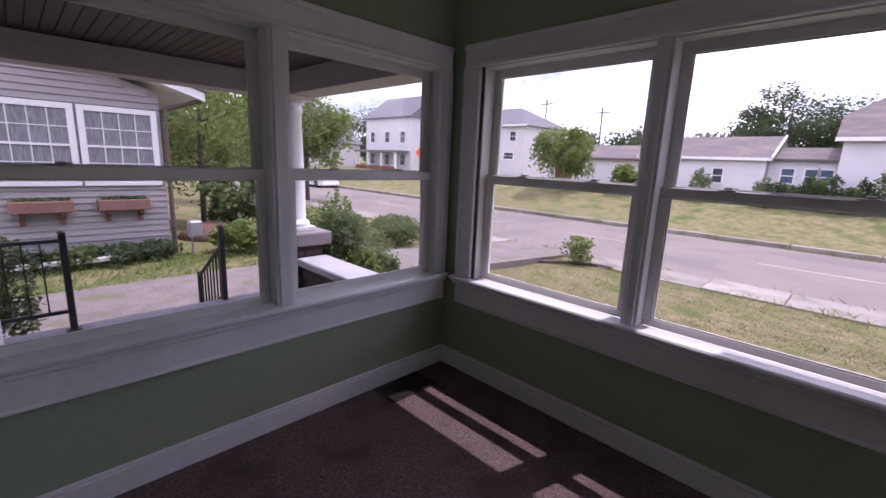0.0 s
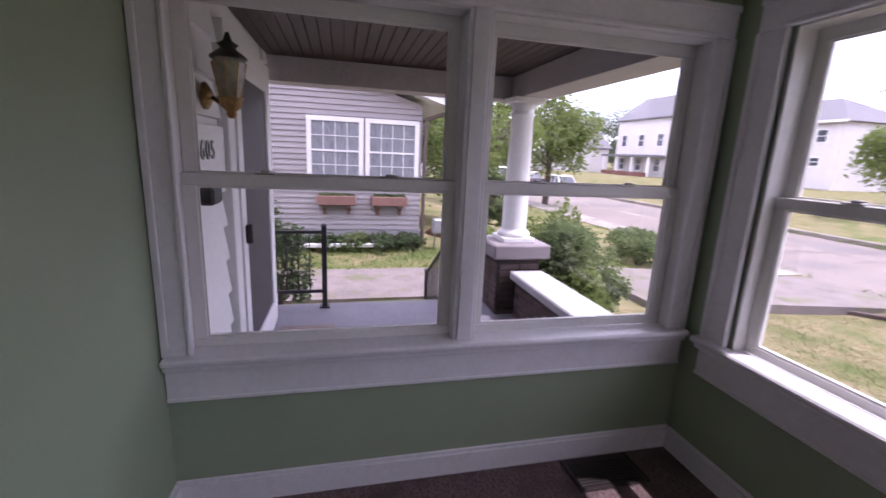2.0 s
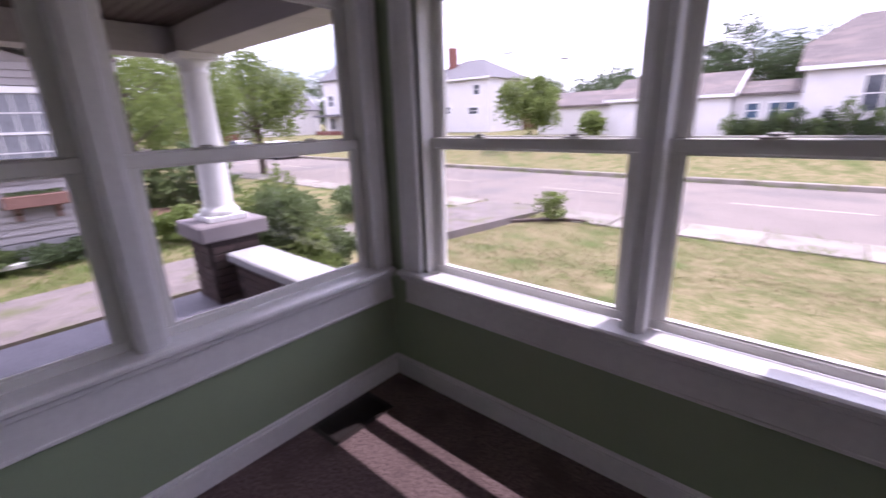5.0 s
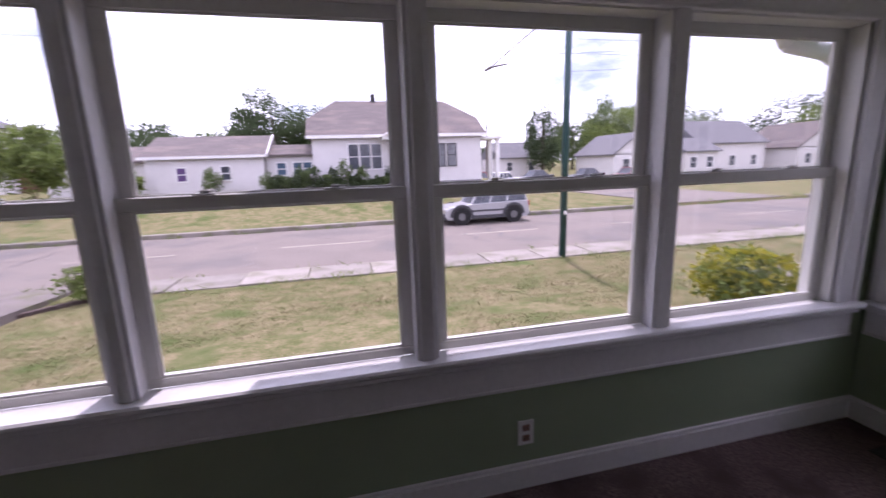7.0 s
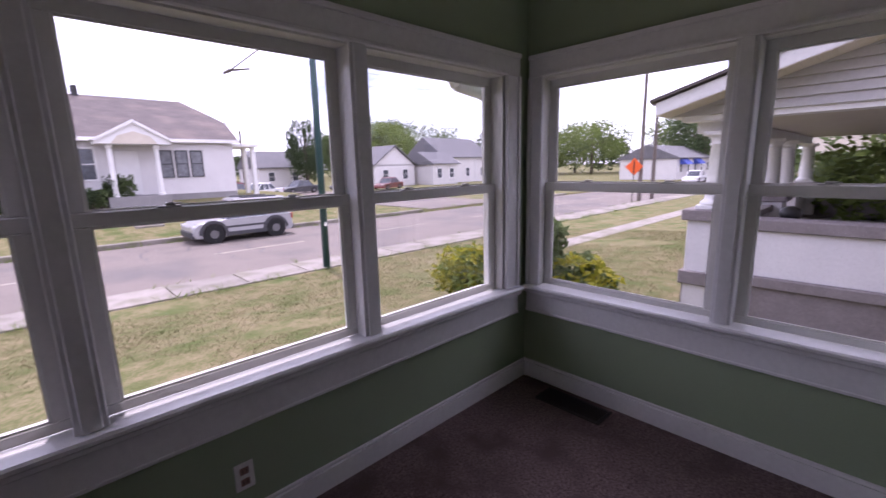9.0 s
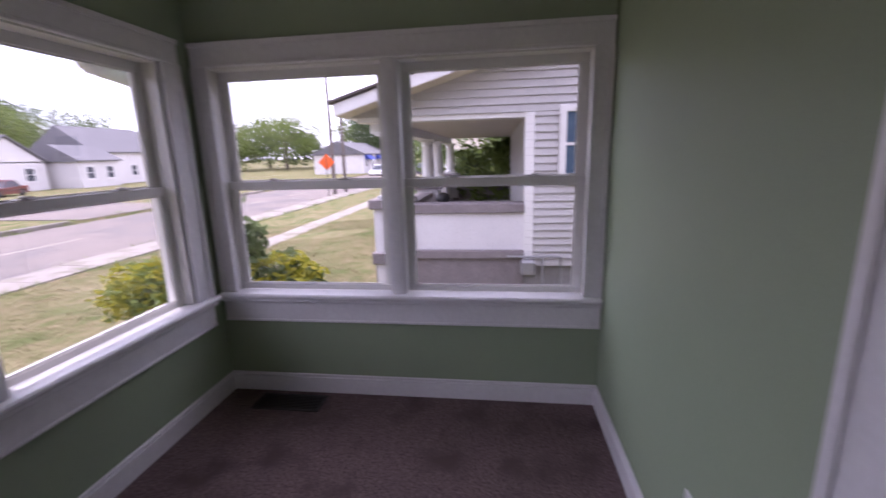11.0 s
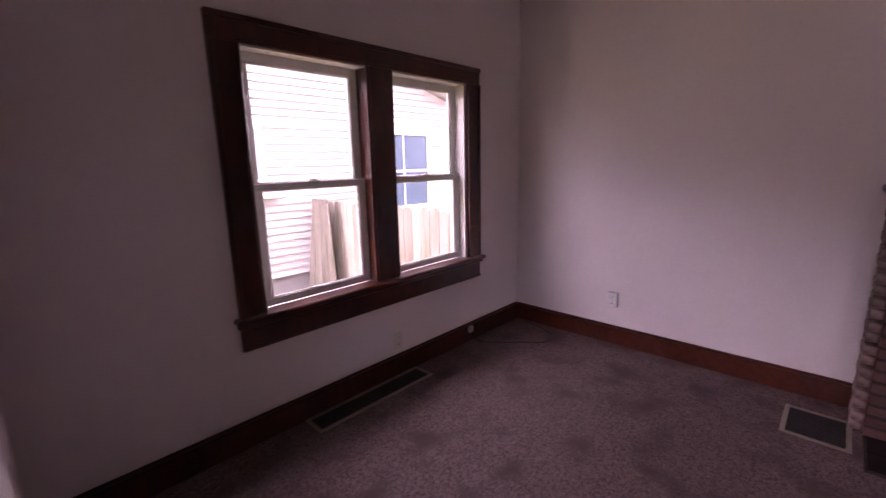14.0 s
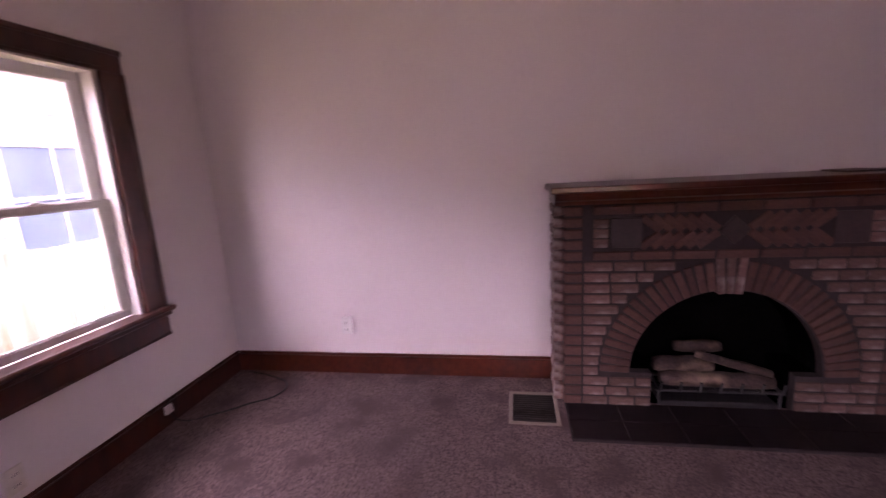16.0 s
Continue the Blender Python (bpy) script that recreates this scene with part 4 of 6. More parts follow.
def shrub(at, h, r, material, label, seedn, n=1200, size=0.07, name="shrub", gold=None, z0=None):
    rng = random.Random(seedn)
    x, y = at
    z = gz(x, y) - 0.02 if z0 is None else z0
    t = thing(name, (x, y, z), label, "shrub")
    bm = B()
    for _ in range(9):
        a = rng.uniform(0, 2 * math.pi)
        tube(bm, (x + 0.04 * math.cos(a), y + 0.04 * math.sin(a), z), (x + math.cos(a) * r * 0.6, y + math.sin(a) * r * 0.6, z + h * rng.uniform(0.5, 0.8)), 0.014, 0.005, 6)
    part("stems", bm, M_BARK, t)
    bm = B()
    leaves(bm, (x, y, z + h * 0.54), (r * 1.05, r * 1.05, h * 0.50), n, size, rng, hollow=0.3, clumps=15)
    part("foliage", bm, material, t)
    if gold:
        bm = B()
        leaves(bm, (x, y, z + h * 0.62), (r * 1.03, r * 1.03, h * 0.45), int(n * 0.8), size, rng, hollow=0.8)
        part("flowering_tips", bm, gold, t, "yellow leaf tips")
    return t


shrub((-4.66, 11.25), 0.74, 0.42, M_LEAF_Y, "small spreading green shrub on the lawn edge", 5, 900, 0.055)
for i, (x, y, h, r) in enumerate(((-5.05, 3.95, 1.52, 0.58), (-4.4, 3.85, 1.45, 0.55), (-3.85, 3.8, 1.05, 0.42), (-4.75, 4.5, 1.2, 0.5))):
    shrub((x, y), h, r, M_LEAF_Y if i % 2 == 0 else M_LEAF, "clipped green yew bush beside the porch wall", 20 + i, 9000, 0.036)
shrub((-4.85, 0.45), 1.45, 0.42, M_LEAF_D, "dark narrow evergreen bush beside the porch steps", 31, 5000, 0.032)
shrub((5.95, 5.9), 0.92, 0.62, M_LEAF_Y, "yellow-green privet shrub by the corner", 41, 1500, 0.055, gold=M_LEAF_GOLD)
shrub((6.0, 4.15), 0.95, 0.62, M_LEAF, "leafy green shrub with yellow tips by the side window", 43, 1300, 0.065, gold=M_LEAF_GOLD)
shrub((5.72, 4.36), 1.75, 0.24, M_LEAF, "tall leafy vine stem by the side window", 44, 420, 0.10)
for x, y, r in ((-9.3, 8.9, 0.75), (-8.6, 8.4, 0.55), (-10.4, 9.6, 0.7)):
    shrub((x, y), 0.75, r, M_LEAF, "low untidy green bush beyond the drive", int(-x * 10), 1500, 0.06)
shrub((-9.0, 4.2), 0.7, 0.55, M_LEAF_Y, "low sunlit foundation plant", 45, 900, 0.10)
shrub((-11.5, 5.3), 1.9, 1.1, M_LEAF, "rounded green bush beyond the neighbour's corner", 46, 1800, 0.13)
for i in range(9):
    shrub((-9.15, -2.2 + i * 0.62), 0.42, 0.36, M_LEAF_D if i % 3 else M_LEAF, "low ground-cover plant along the foundation", 60 + i, 420, 0.07)
rng = random.Random(19)
for i in range(22):
    x = -3.3 + i * 0.36 + rng.uniform(-0.12, 0.12)
    shrub((x, 27.6 - rng.uniform(0, 0.7)), rng.uniform(0.9, 1.9), rng.uniform(0.3, 0.5), (M_LEAF, M_LEAF_D, M_LEAF_D)[i % 3], "tall untidy weedy bush in front of the white house", 80 + i, 620, 0.085)
shrub((-6.1, 27.4), 1.6, 0.55, M_LEAF, "narrow green bush in front of the garage wall", 108, 900, 0.08)
shrub((-14.7, 27.5), 4.1, 1.95, M_LEAF_Y, "large feathery light green bush across the street", 101, 6500, 0.13)
shrub((-10.4, 27.6), 1.7, 0.9, M_LEAF_Y, "light green bush beside the garage", 103, 700, 0.2)
tree((-19.5, 8.4), 6.6, 2.1, M_LEAF_Y, "leafy street tree with light green crown", 7, 7500, 0.11, 0.2, 0.2)
tree((-13.2, 4.7), 5.0, 1.5, M_LEAF_Y, "slender young tree with light green leaves", 8, 6000, 0.08, 0.09, 0.12)
tree((-23.0, 13.0), 6.8, 2.5, M_LEAF_Y, "leafy roadside tree with bright green crown", 9, 6500, 0.14, 0.2, 0.25)
tree((-30, 4.0), 9.0, 4.5, M_LEAF, "large green garden tree", 10, 8000, 0.2, 0.25, 0.15)
tree((-5.6, 50), 8.6, 5.0, M_LEAF_D, "broad dark green tree behind the roofs", 12, 17000, 0.17, 0.3, 0.2)
tree((31.1, 62), 10.2, 2.7, M_LEAF_D, "tall dark conifer-like tree", 13, 9000, 0.17, 0.3, 0.05)
for i, (x, y, h, r) in enumerate(((-42, 80, 9, 6), (-26, 85, 8, 7), (-60, 90, 11, 8), (57, 85, 14.4, 5), (71, 92, 15.6, 6), (58, 80, 13, 8), (74, 84, 15, 9), (92, 70, 14, 10), (96, 50, 13, 9),
                                  (110, 62, 14, 10), (86, 24, 13, 8), (98, 32, 12, 8), (104, 14, 13, 9), (-80, 60, 12, 9), (-95, 40, 13, 9), (-75, 22, 12, 8), (-60, 12, 11, 7), (-58, -6, 11, 7), (56, 96, 12.2, 5))):
    tree((x, y), h, r, (M_LEAF, M_LEAF_D, M_LEAF_Y)[i % 3], "distant green tree crown above the roofs", 120 + i, 7000, 0.27, 0.3, 0.06)
for i in range(26):
    a = radians(-4 + i * 7.2)
    d = 118 + 14 * math.sin(i * 2.3)
    tree((d * math.cos(a), d * math.sin(a) + 6), 9 + 3 * math.sin(i * 1.7), 9, (M_LEAF, M_LEAF_D, M_LEAF_Y)[i % 3], "far green treetops along the horizon", 200 + i, 3600, 0.48, 0.3, 0.02)
for i, (x, y) in enumerate(((15.5, 1.2), (17.5, 3.0), (16.5, -1.0), (19, 0.5))):
    shrub((x, y), 3.0, 1.5, M_LEAF if i % 2 else M_LEAF_Y, "green garden bush beyond the neighbour's porch", 150 + i, 1500, 0.16)
tree((21, -2), 7.0, 3.0, M_LEAF_D, "dark leaved tree beyond the neighbour's porch", 160, 2600, 0.25, 0.2, 0.2)

# grass tufts over the near lawn and weeds at the kerb
bm = B()
rng = random.Random(77)


def blade(x, y, z, h, w):
    a = rng.uniform(0, math.pi)
    dx, dy = math.cos(a) * w, math.sin(a) * w
    bx, by = rng.uniform(-1.7, 1.7) * h, rng.uniform(-1.7, 1.7) * h
    bm.faces.new((bm.verts.new((x - dx, y - dy, z)), bm.verts.new((x + dx, y + dy, z)), bm.verts.new((x + bx, y + by, z + h))))


for _ in range(120000):
    x, y = rng.uniform(-5.2, 16), 3.4 + 7.9 * rng.random() ** 0.8
    k = noise.noise(Vector((x * 0.5, y * 0.5, 3)))
    if k > -0.25:
        blade(x, y, gz(x, y) - 0.01, rng.uniform(0.02, 0.06), 0.006)
part("lawn_grass", bm, mat("grass_blades", (0.100, 0.128, 0.040), (0.300, 0.240, 0.145), rough=0.9, scale=2.6, fine=24, spec=0.1)).update_tag()
tagged(bpy.data.objects["lawn_grass"], "short dry grass blades on the lawn", "grass", kind="stuff")
bm = B()
for _ in range(7000):
    x = rng.uniform(-16, 30)
    if noise.noise(Vector((x * 0.8, 1, 0))) < -0.05:
        continue
    y = rng.choice((12.64, 11.34, 20.75, 21.2)) + rng.gauss(0, 0.07)
    blade(x, y, (RZ if 12.6 < y < 20.9 else gz(x, y)) - 0.01, rng.uniform(0.05, 0.2), 0.016)
for _ in range(4500):
    x, y = rng.uniform(-9.5, -7.45), rng.uniform(-6, 8)
    blade(x, y, gz(x, y) - 0.01, rng.uniform(0.05, 0.16), 0.014)
tagged(part("kerb_weeds", bm, M_LEAF_Y), "tufts of weeds along kerb and drive", "weeds", kind="stuff")
# edging bricks round the lawn corner
edge = thing("lawn_edging", (-5.0, 10.6, -1.1), "curved dark brick edging round the lawn corner", "edging")
me_eb = bpy.data.meshes.new("edging_brick")
b = B()
box(b, (-0.1, -0.05, -0.05), (0.1, 0.05, 0.05), 0.01)
b.to_mesh(me_eb)
b.free()
me_eb.materials.append(M_PORCH_BRICK)
for i in range(16):
    f = i / 15
    x, y = -5.75 + 1.9 * f, 9.9 + 1.45 * math.sin(f * math.pi * 0.55) + 0.1 * f
    piece("brick", me_eb, Matrix.Translation((x, y, gz(x, y) + 0.03)) @ Matrix.Rotation(0.9 - 1.1 * f, 4, "Z"), edge)


# ---- our house outside ----
structure("house_wall_porch", [((-3.95, 0.49, -0.9), (-1.56, 0.60, 2.5))], M_WHITE_OUT, "white clad house wall behind the porch", "wall")
structure("house_wall_side", [((-3.95, -8, -0.9), (-3.80, 0.44, 2.5)), ((-3.95, -8.0, -0.9), (3.4, -7.85, 2.5)), ((LE + 0.0, -8, -0.9), (LE + OUT, LS - OUT, 2.5))], M_SIDING, "white sided outer house wall", "wall")
structure("house_base", [((-1.545, 0.615, -0.9), (XE + OUT, YN + OUT, -0.2)), ((-3.8, -7.85, -0.9), (3.39, 0.44, -0.3))], M_FOUND, "grey foundation under the sunroom", "foundation")
# unseen eave; its east half reaches further out to keep sun off the floor
structure("house_roof_shade_eave", [((-4.4, 0.52, 2.66), (0.45, 3.12, 2.84)), ((0.45, 0.52, 2.66), (3.62, 3.60, 2.84)), ((3.40, -8.3, 2.66), (3.62, 0.52, 2.84)), ((-4.4, -8.3, 2.66), (-3.95, 0.52, 2.84))], M_ROOF, "unseen shingled roof edge over sunroom and porch, deepened eastward to block sun", "roof")
# unseen roof mass, added to shade the gap towards the neighbour's wall
bm = B()
prism(bm, [(-4.4, 2.842), (-0.4, 5.6), (3.62, 2.842)], "y", -8.3, 3.0)
tagged(part("gap_shade_gable_roof", bm, M_ROOF), "unseen gable roof added over the house to shade the side gap", "roof", kind="structure")
pw = bpy.data.objects["house_wall_porch"]
for i in range(14):
    z = -0.12 + i * 0.19
    bm = B()
    prism(bm, [(0.60, z), (0.632, z + 0.002), (0.606, z + 0.188), (0.60, z + 0.188)], "x", -2.33, -1.56)
    part("siding_board", bm, M_WHITE_OUT, pw)
    bm = B()
    prism(bm, [(0.60, z), (0.632, z + 0.002), (0.606, z + 0.188), (0.60, z + 0.188)], "x", -3.95, -3.80)
    part("siding_board", bm, M_WHITE_OUT, pw)
dr = thing("door_2", (-3.27, 0.62, -0.12), "white-framed front door with a dark full-length screen", "door", kind="structure")
one("door_frame", [((-2.50, 0.60, -0.12), (-2.36, 0.66, 2.1)), ((-3.80, 0.60, -0.12), (-3.67, 0.66, 2.1)), ((-3.67, 0.60, 2.0), (-2.50, 0.66, 2.1))], M_WHITE_OUT, dr, bev=0.005)
one("storm_door", [((-2.64, 0.63, -0.10), (-2.52, 0.67, 1.99)), ((-3.66, 0.63, -0.10), (-3.55, 0.67, 1.99)), ((-3.55, 0.63, 1.88), (-2.64, 0.67, 1.99)), ((-3.55, 0.63, -0.10), (-2.64, 0.67, 0.12))], M_WHITE_OUT, dr, bev=0.004)
one("screen", [((-3.55, 0.645, 0.12), (-2.64, 0.655, 1.88))], M_SCREEN, dr, "dark screen panel")
one("door_handle", [((-2.62, 0.67, 0.86), (-2.58, 0.71, 0.98))], M_IRON, dr, bev=0.006)
np_ = thing("house_number_plate", (-2.06, 0.635, 1.44), "white plate with grey house number 1605", "house number")
one("plate", [((-2.30, 0.633, 1.31), (-1.80, 0.645, 1.55))], M_WHITE_OUT, np_, bev=0.003)
for i, ch in enumerate("1605"):
    fc = bpy.data.curves.new("digit", "FONT")
    fc.body, fc.size, fc.extrude = ch, 0.125, 0.003
    fc.materials.append(M_PIPE)
    o = new("digit", fc)
    o.parent = np_
    o.matrix_parent_inverse = PLACE[np_].inverted()
    o.matrix_basis = Matrix.Translation((-1.79 - i * 0.082, 0.650, 1.392)) @ Matrix.Rotation(math.pi, 4, "Z") @ Matrix.Rotation(math.pi / 2, 4, "X")
mb = B()
box(mb, (-1.99, 0.634, 1.19), (-1.84, 0.70, 1.27), 0.012)
tagged(part("mailbox", mb, M_IRON), "small dark metal mailbox under the house number", "mailbox")
lm = thing("wall_lantern", (-2.02, 0.63, 1.66), "brass porch lantern with clear glass panels on white wall", "wall lamp")
LX, LY = -1.97, 0.765
bm = B()
lathe(bm, (0, 0, 0), [(0.062, 0), (0.062, 0.012), (0.035, 0.03), (0.012, 0.04)], 16, Matrix.Translation((-2.05, 0.633, 1.68)) @ Matrix.Rotation(-math.pi / 2, 4, "X"))
part("back_plate", bm, M_BRASS, lm, smooth=True)
bm = B()
tube(bm, (-2.05, 0.66, 1.68), (-2.0, 0.74, 1.63), 0.011)
tube(bm, (-2.0, 0.74, 1.63), (LX, LY, 1.65), 0.011)
part("arm", bm, M_BRASS, lm)
bm = B()
lathe(bm, (LX, LY, 1.58), [(0.012, 0), (0.022, 0.015), (0.02, 0.03), (0.045, 0.05), (0.05, 0.085), (0.06, 0.09)], 16)
part("cup", bm, M_BRASS, lm, smooth=True)
bm = B()
lathe(bm, (LX, LY, 1.67), [(0.042, 0), (0.062, 0.08), (0.070, 0.15), (0.067, 0.165)], 8)
part("glass_body", bm, M_LAMPGLASS, lm, "bevelled clear glass body")
for i in range(8):
    a = 2 * math.pi * i / 8
    bm = B()
    tube(bm, (LX + 0.043 * math.cos(a), LY + 0.043 * math.sin(a), 1.67), (LX + 0.072 * math.cos(a), LY + 0.072 * math.sin(a), 1.82), 0.004, seg=6)
    part("glass_rib", bm, M_BRASS, lm)
bm = B()
lathe(bm, (LX, LY, 1.835), [(0.078, 0), (0.078, 0.008), (0.05, 0.03), (0.03, 0.045), (0.045, 0.06), (0.02, 0.075), (0.008, 0.11)], 16)
part("cap", bm, M_IRON, lm, "dark lantern cap", smooth=True)

# porch floor, steps, ceiling, beams
structure("porch_floor", [((-4.15, 0.60, -0.9), (-1.548, 3.2, -0.12))], M_PORCH_FLOOR, "grey painted concrete porch floor", "porch floor")
structure("porch_steps", [((-4.45, 1.08, -0.9), (-4.152, 2.3, -0.32)), ((-4.75, 1.08, -0.9), (-4.452, 2.3, -0.52))], M_CONC, "concrete steps down from the porch", "steps")
pc = structure("porch_ceiling", [((-4.2, 0.60, 2.262), (-1.548, 3.2, 2.30))], M_PORCH_CEIL, "dark brown beadboard porch ceiling", "ceiling")
bm = B()
for i in range(31):
    y = 0.61 + i * 0.083
    box(bm, (-4.18, y, 2.245), (-1.55, y + 0.078, 2.2615), 0.004)
tagged(part("porch_ceiling_boards", bm, M_PORCH_CEIL), "narrow dark brown ceiling boards", "ceiling", kind="structure")
structure("porch_beam_west", [((-4.25, 0.60, 2.03), (-3.98, 3.22, 2.243))], M_BEAM, "pale painted porch beam", "beam", bev=0.004)
structure("porch_beam_north", [((-3.978, 2.92, 2.03), (-1.55, 3.22, 2.243))], M_BEAM, "pale painted porch beam", "beam", bev=0.004)
bm = B()
box(bm, (-3.55, 0.72, -0.119), (-3.15, 1.18, -0.108), 0.004)
tagged(part("doormat", bm, M_MAT), "small brown doormat on the porch floor", "doormat")

# parapet of dark brick with pale cap, pier and column
wl = thing("porch_wall", (-2.6, 3.05, -0.12), "low dark brick porch wall with a pale concrete cap", "wall", kind="structure")
one("core", [((-3.58, 2.95, -0.9), (-1.56, 3.16, 0.28))], M_MORTAR, wl)
one("cap", [((-3.58, 2.88, 0.28), (-1.55, 3.23, 0.36))], M_CAP_PALE, wl, "pale concrete cap", bev=0.012)
me_pb = bpy.data.meshes.new("porch_brick")
b = B()
box(b, (-0.098, -0.05, -0.029), (0.098, 0.0, 0.029), 0.005)
b.to_mesh(me_pb)
b.free()
me_pb.materials.append(M_PORCH_BRICK)
for k in range(6):
    z = -0.085 + k * 0.067
    for i in range(10):
        x = -3.46 + (0.1 if k % 2 else 0) + i * 0.207
        if x < -1.65:
            piece("brick", me_pb, Matrix.Translation((x, 2.938, z)) @ Matrix.Rotation(math.pi, 4, "Z"), wl)
            piece("brick", me_pb, Matrix.Translation((x, 3.172, z)), wl)
pier = thing("porch_pier", (-3.86, 3.0, -0.12), "dark brick porch pier with a grey stone cap", "pier", kind="structure")
one("core", [((-4.08, 2.78, -0.9), (-3.64, 3.22, 0.475))], M_MORTAR, pier)
one("cap", [((-4.15, 2.70, 0.475), (-3.57, 3.30, 0.62))], M_STONE_CAP, pier, "grey stone cap", bev=0.015)
for k in range(8):
    z = -0.085 + k * 0.067
    for i in range(2):
        o = -0.11 + i * 0.215
        piece("brick", me_pb, Matrix.Translation((-3.86 + o, 2.768, z)) @ Matrix.Rotation(math.pi, 4, "Z"), pier)
        piece("brick", me_pb, Matrix.Translation((-3.628, 3.0 + o, z)) @ Matrix.Rotation(-math.pi / 2, 4, "Z"), pier)


def column(at, z0, z1, r, label):
    x, y = at
    c = thing("porch_column", (x, y, z0), label, "column", group="porch columns")
    one("plinth", [((x - r * 1.35, y - r * 1.35, z0), (x + r * 1.35, y + r * 1.35, z0 + 0.05))], M_WHITE_OUT, c, bev=0.006)
    h = z1 - z0
    bm = B()
    lathe(bm, (x, y, z0 + 0.05), [(r * 1.3, 0), (r * 1.34, 0.025), (r * 1.25, 0.05), (r * 1.05, 0.065), (r, 0.09), (r, h * 0.3), (r * 0.84, h - 0.22), (r * 0.95, h - 0.21), (r * 0.95, h - 0.19), (r * 0.86, h - 0.18), (r * 0.9, h - 0.14), (r * 1.15, h - 0.10)], 28)
    part("shaft", bm, M_WHITE_OUT, c, smooth=True)
    one("abacus", [((x - r * 1.25, y - r * 1.25, z1 - 0.05), (x + r * 1.25, y + r * 1.25, z1))], M_WHITE_OUT, c, bev=0.004)
    return c


column((-3.86, 3.0), 0.62, 2.03, 0.125, "round white tapered porch column on a brick pier")

# wrought-iron rails
r1 = thing("porch_railing", (-4.05, 1.08, -0.12), "black wrought-iron railing with scrolls beside the steps", "railing")
bm = B()
box(bm, (-4.075, 1.055, -0.12), (-4.025, 1.105, 0.72), 0.004)
box(bm, (-4.10, 1.03, -0.12), (-4.0, 1.13, -0.108), 0.002)
lathe(bm, (-4.05, 1.08, 0.72), [(0.03, 0), (0.03, 0.01), (0.012, 0.025)], 10)
part("post", bm, M_IRON, r1)
for z in (0.66, 0.05):
    one("rail", [((-4.065, 0.61, z - 0.015), (-4.035, 1.055, z + 0.015))], M_IRON, r1, bev=0.003)
for y in (0.72, 0.83, 0.94):
    one("baluster", [((-4.057, y - 0.006, 0.065), (-4.043, y + 0.006, 0.645))], M_IRON, r1)
for s in (-1, 1):
    cu = bpy.data.curves.new("scroll", "CURVE")
    cu.dimensions, cu.bevel_depth = "3D", 0.005
    sp = cu.splines.new("POLY")
    n = 22
    sp.points.add(n)
    for i in range(n + 1):
        a = i / n * 3.2 * math.pi
        rr = 0.062 * (1 - 0.75 * i / n)
        sp.points[i].co = (-4.05, 0.83 + s * (0.065 - rr * math.cos(a)), 0.52 + rr * math.sin(a), 1)
    cu.materials.append(M_IRON)
    o = new("scroll", cu)
    o.parent = r1
    o.matrix_parent_inverse = PLACE[r1].inverted()
r2 = thing("step_railing", (-4.12, 2.32, -0.12), "black wrought-iron handrail sloping down the steps", "railing")
bm = B()
box(bm, (-4.145, 2.295, -0.12), (-4.095, 2.345, 0.66), 0.004)
lathe(bm, (-4.12, 2.32, 0.66), [(0.032, 0), (0.032, 0.012), (0.012, 0.03)], 10)
part("post", bm, M_IRON, r2)
bm = B()
box(bm, (-5.02, 2.30, -0.72), (-4.98, 2.34, 0.0), 0.004)
part("post", bm, M_IRON, r2)
for dz in (0.60, 0.06):
    bm = B()
    tube(bm, (-4.12, 2.32, -0.12 + dz), (-5.0, 2.32, -0.72 + dz + 0.06), 0.019, seg=8)
    part("rail", bm, M_IRON, r2)
for i in range(1, 8):
    f = i / 8
    bm = B()
    tube(bm, (-4.12 - 0.88 * f, 2.32, -0.06 - 0.54 * f), (-4.12 - 0.88 * f, 2.32, 0.48 - 0.54 * f), 0.010, seg=6)
    part("baluster", bm, M_IRON, r2)

# gutter and downpipe at the sunroom's corner
gt = thing("downpipe", (3.2, 3.2, -0.7), "white painted downpipe with a swan neck at the corner", "downpipe")
bm = B()
pth = [(2.80, 3.2, 2.25), (2.80, 3.2, 2.05), (2.86, 3.2, 1.97), (3.10, 3.2, 1.94), (3.20, 3.2, 1.90), (3.25, 3.2, 1.80), (3.25, 3.2, -0.6)]
for p, q in zip(pth, pth[1:]):
    tube(bm, p, q, 0.042, 0.042, 12)
part("pipe", bm, M_WHITE_OUT, gt, smooth=True)
one("gutter", [((0.45, 3.48, 2.52), (3.6, 3.60, 2.64))], M_WHITE_OUT, gt, bev=0.01)


# ---- buildings ----
def clad(parent, axis, plane, out, lo, hi, z0, z1, step, material, limit=None):
    """Clapboards as pieces: axis is the direction along the boards; limit(z) gives the ends at a height."""
    k, z = 0, z0
    while z < z1 - 0.02:
        a, b_ = limit(z) if limit else (lo, hi)
        if b_ - a > 0.1:
            bm = B()
            o = [(plane, z), (plane + out * 0.036, z + 0.003), (plane + out * 0.006, z + step), (plane, z + step)]
            prism(bm, o, axis, a, b_)
            part("siding_board", bm, material, parent)
        z += step


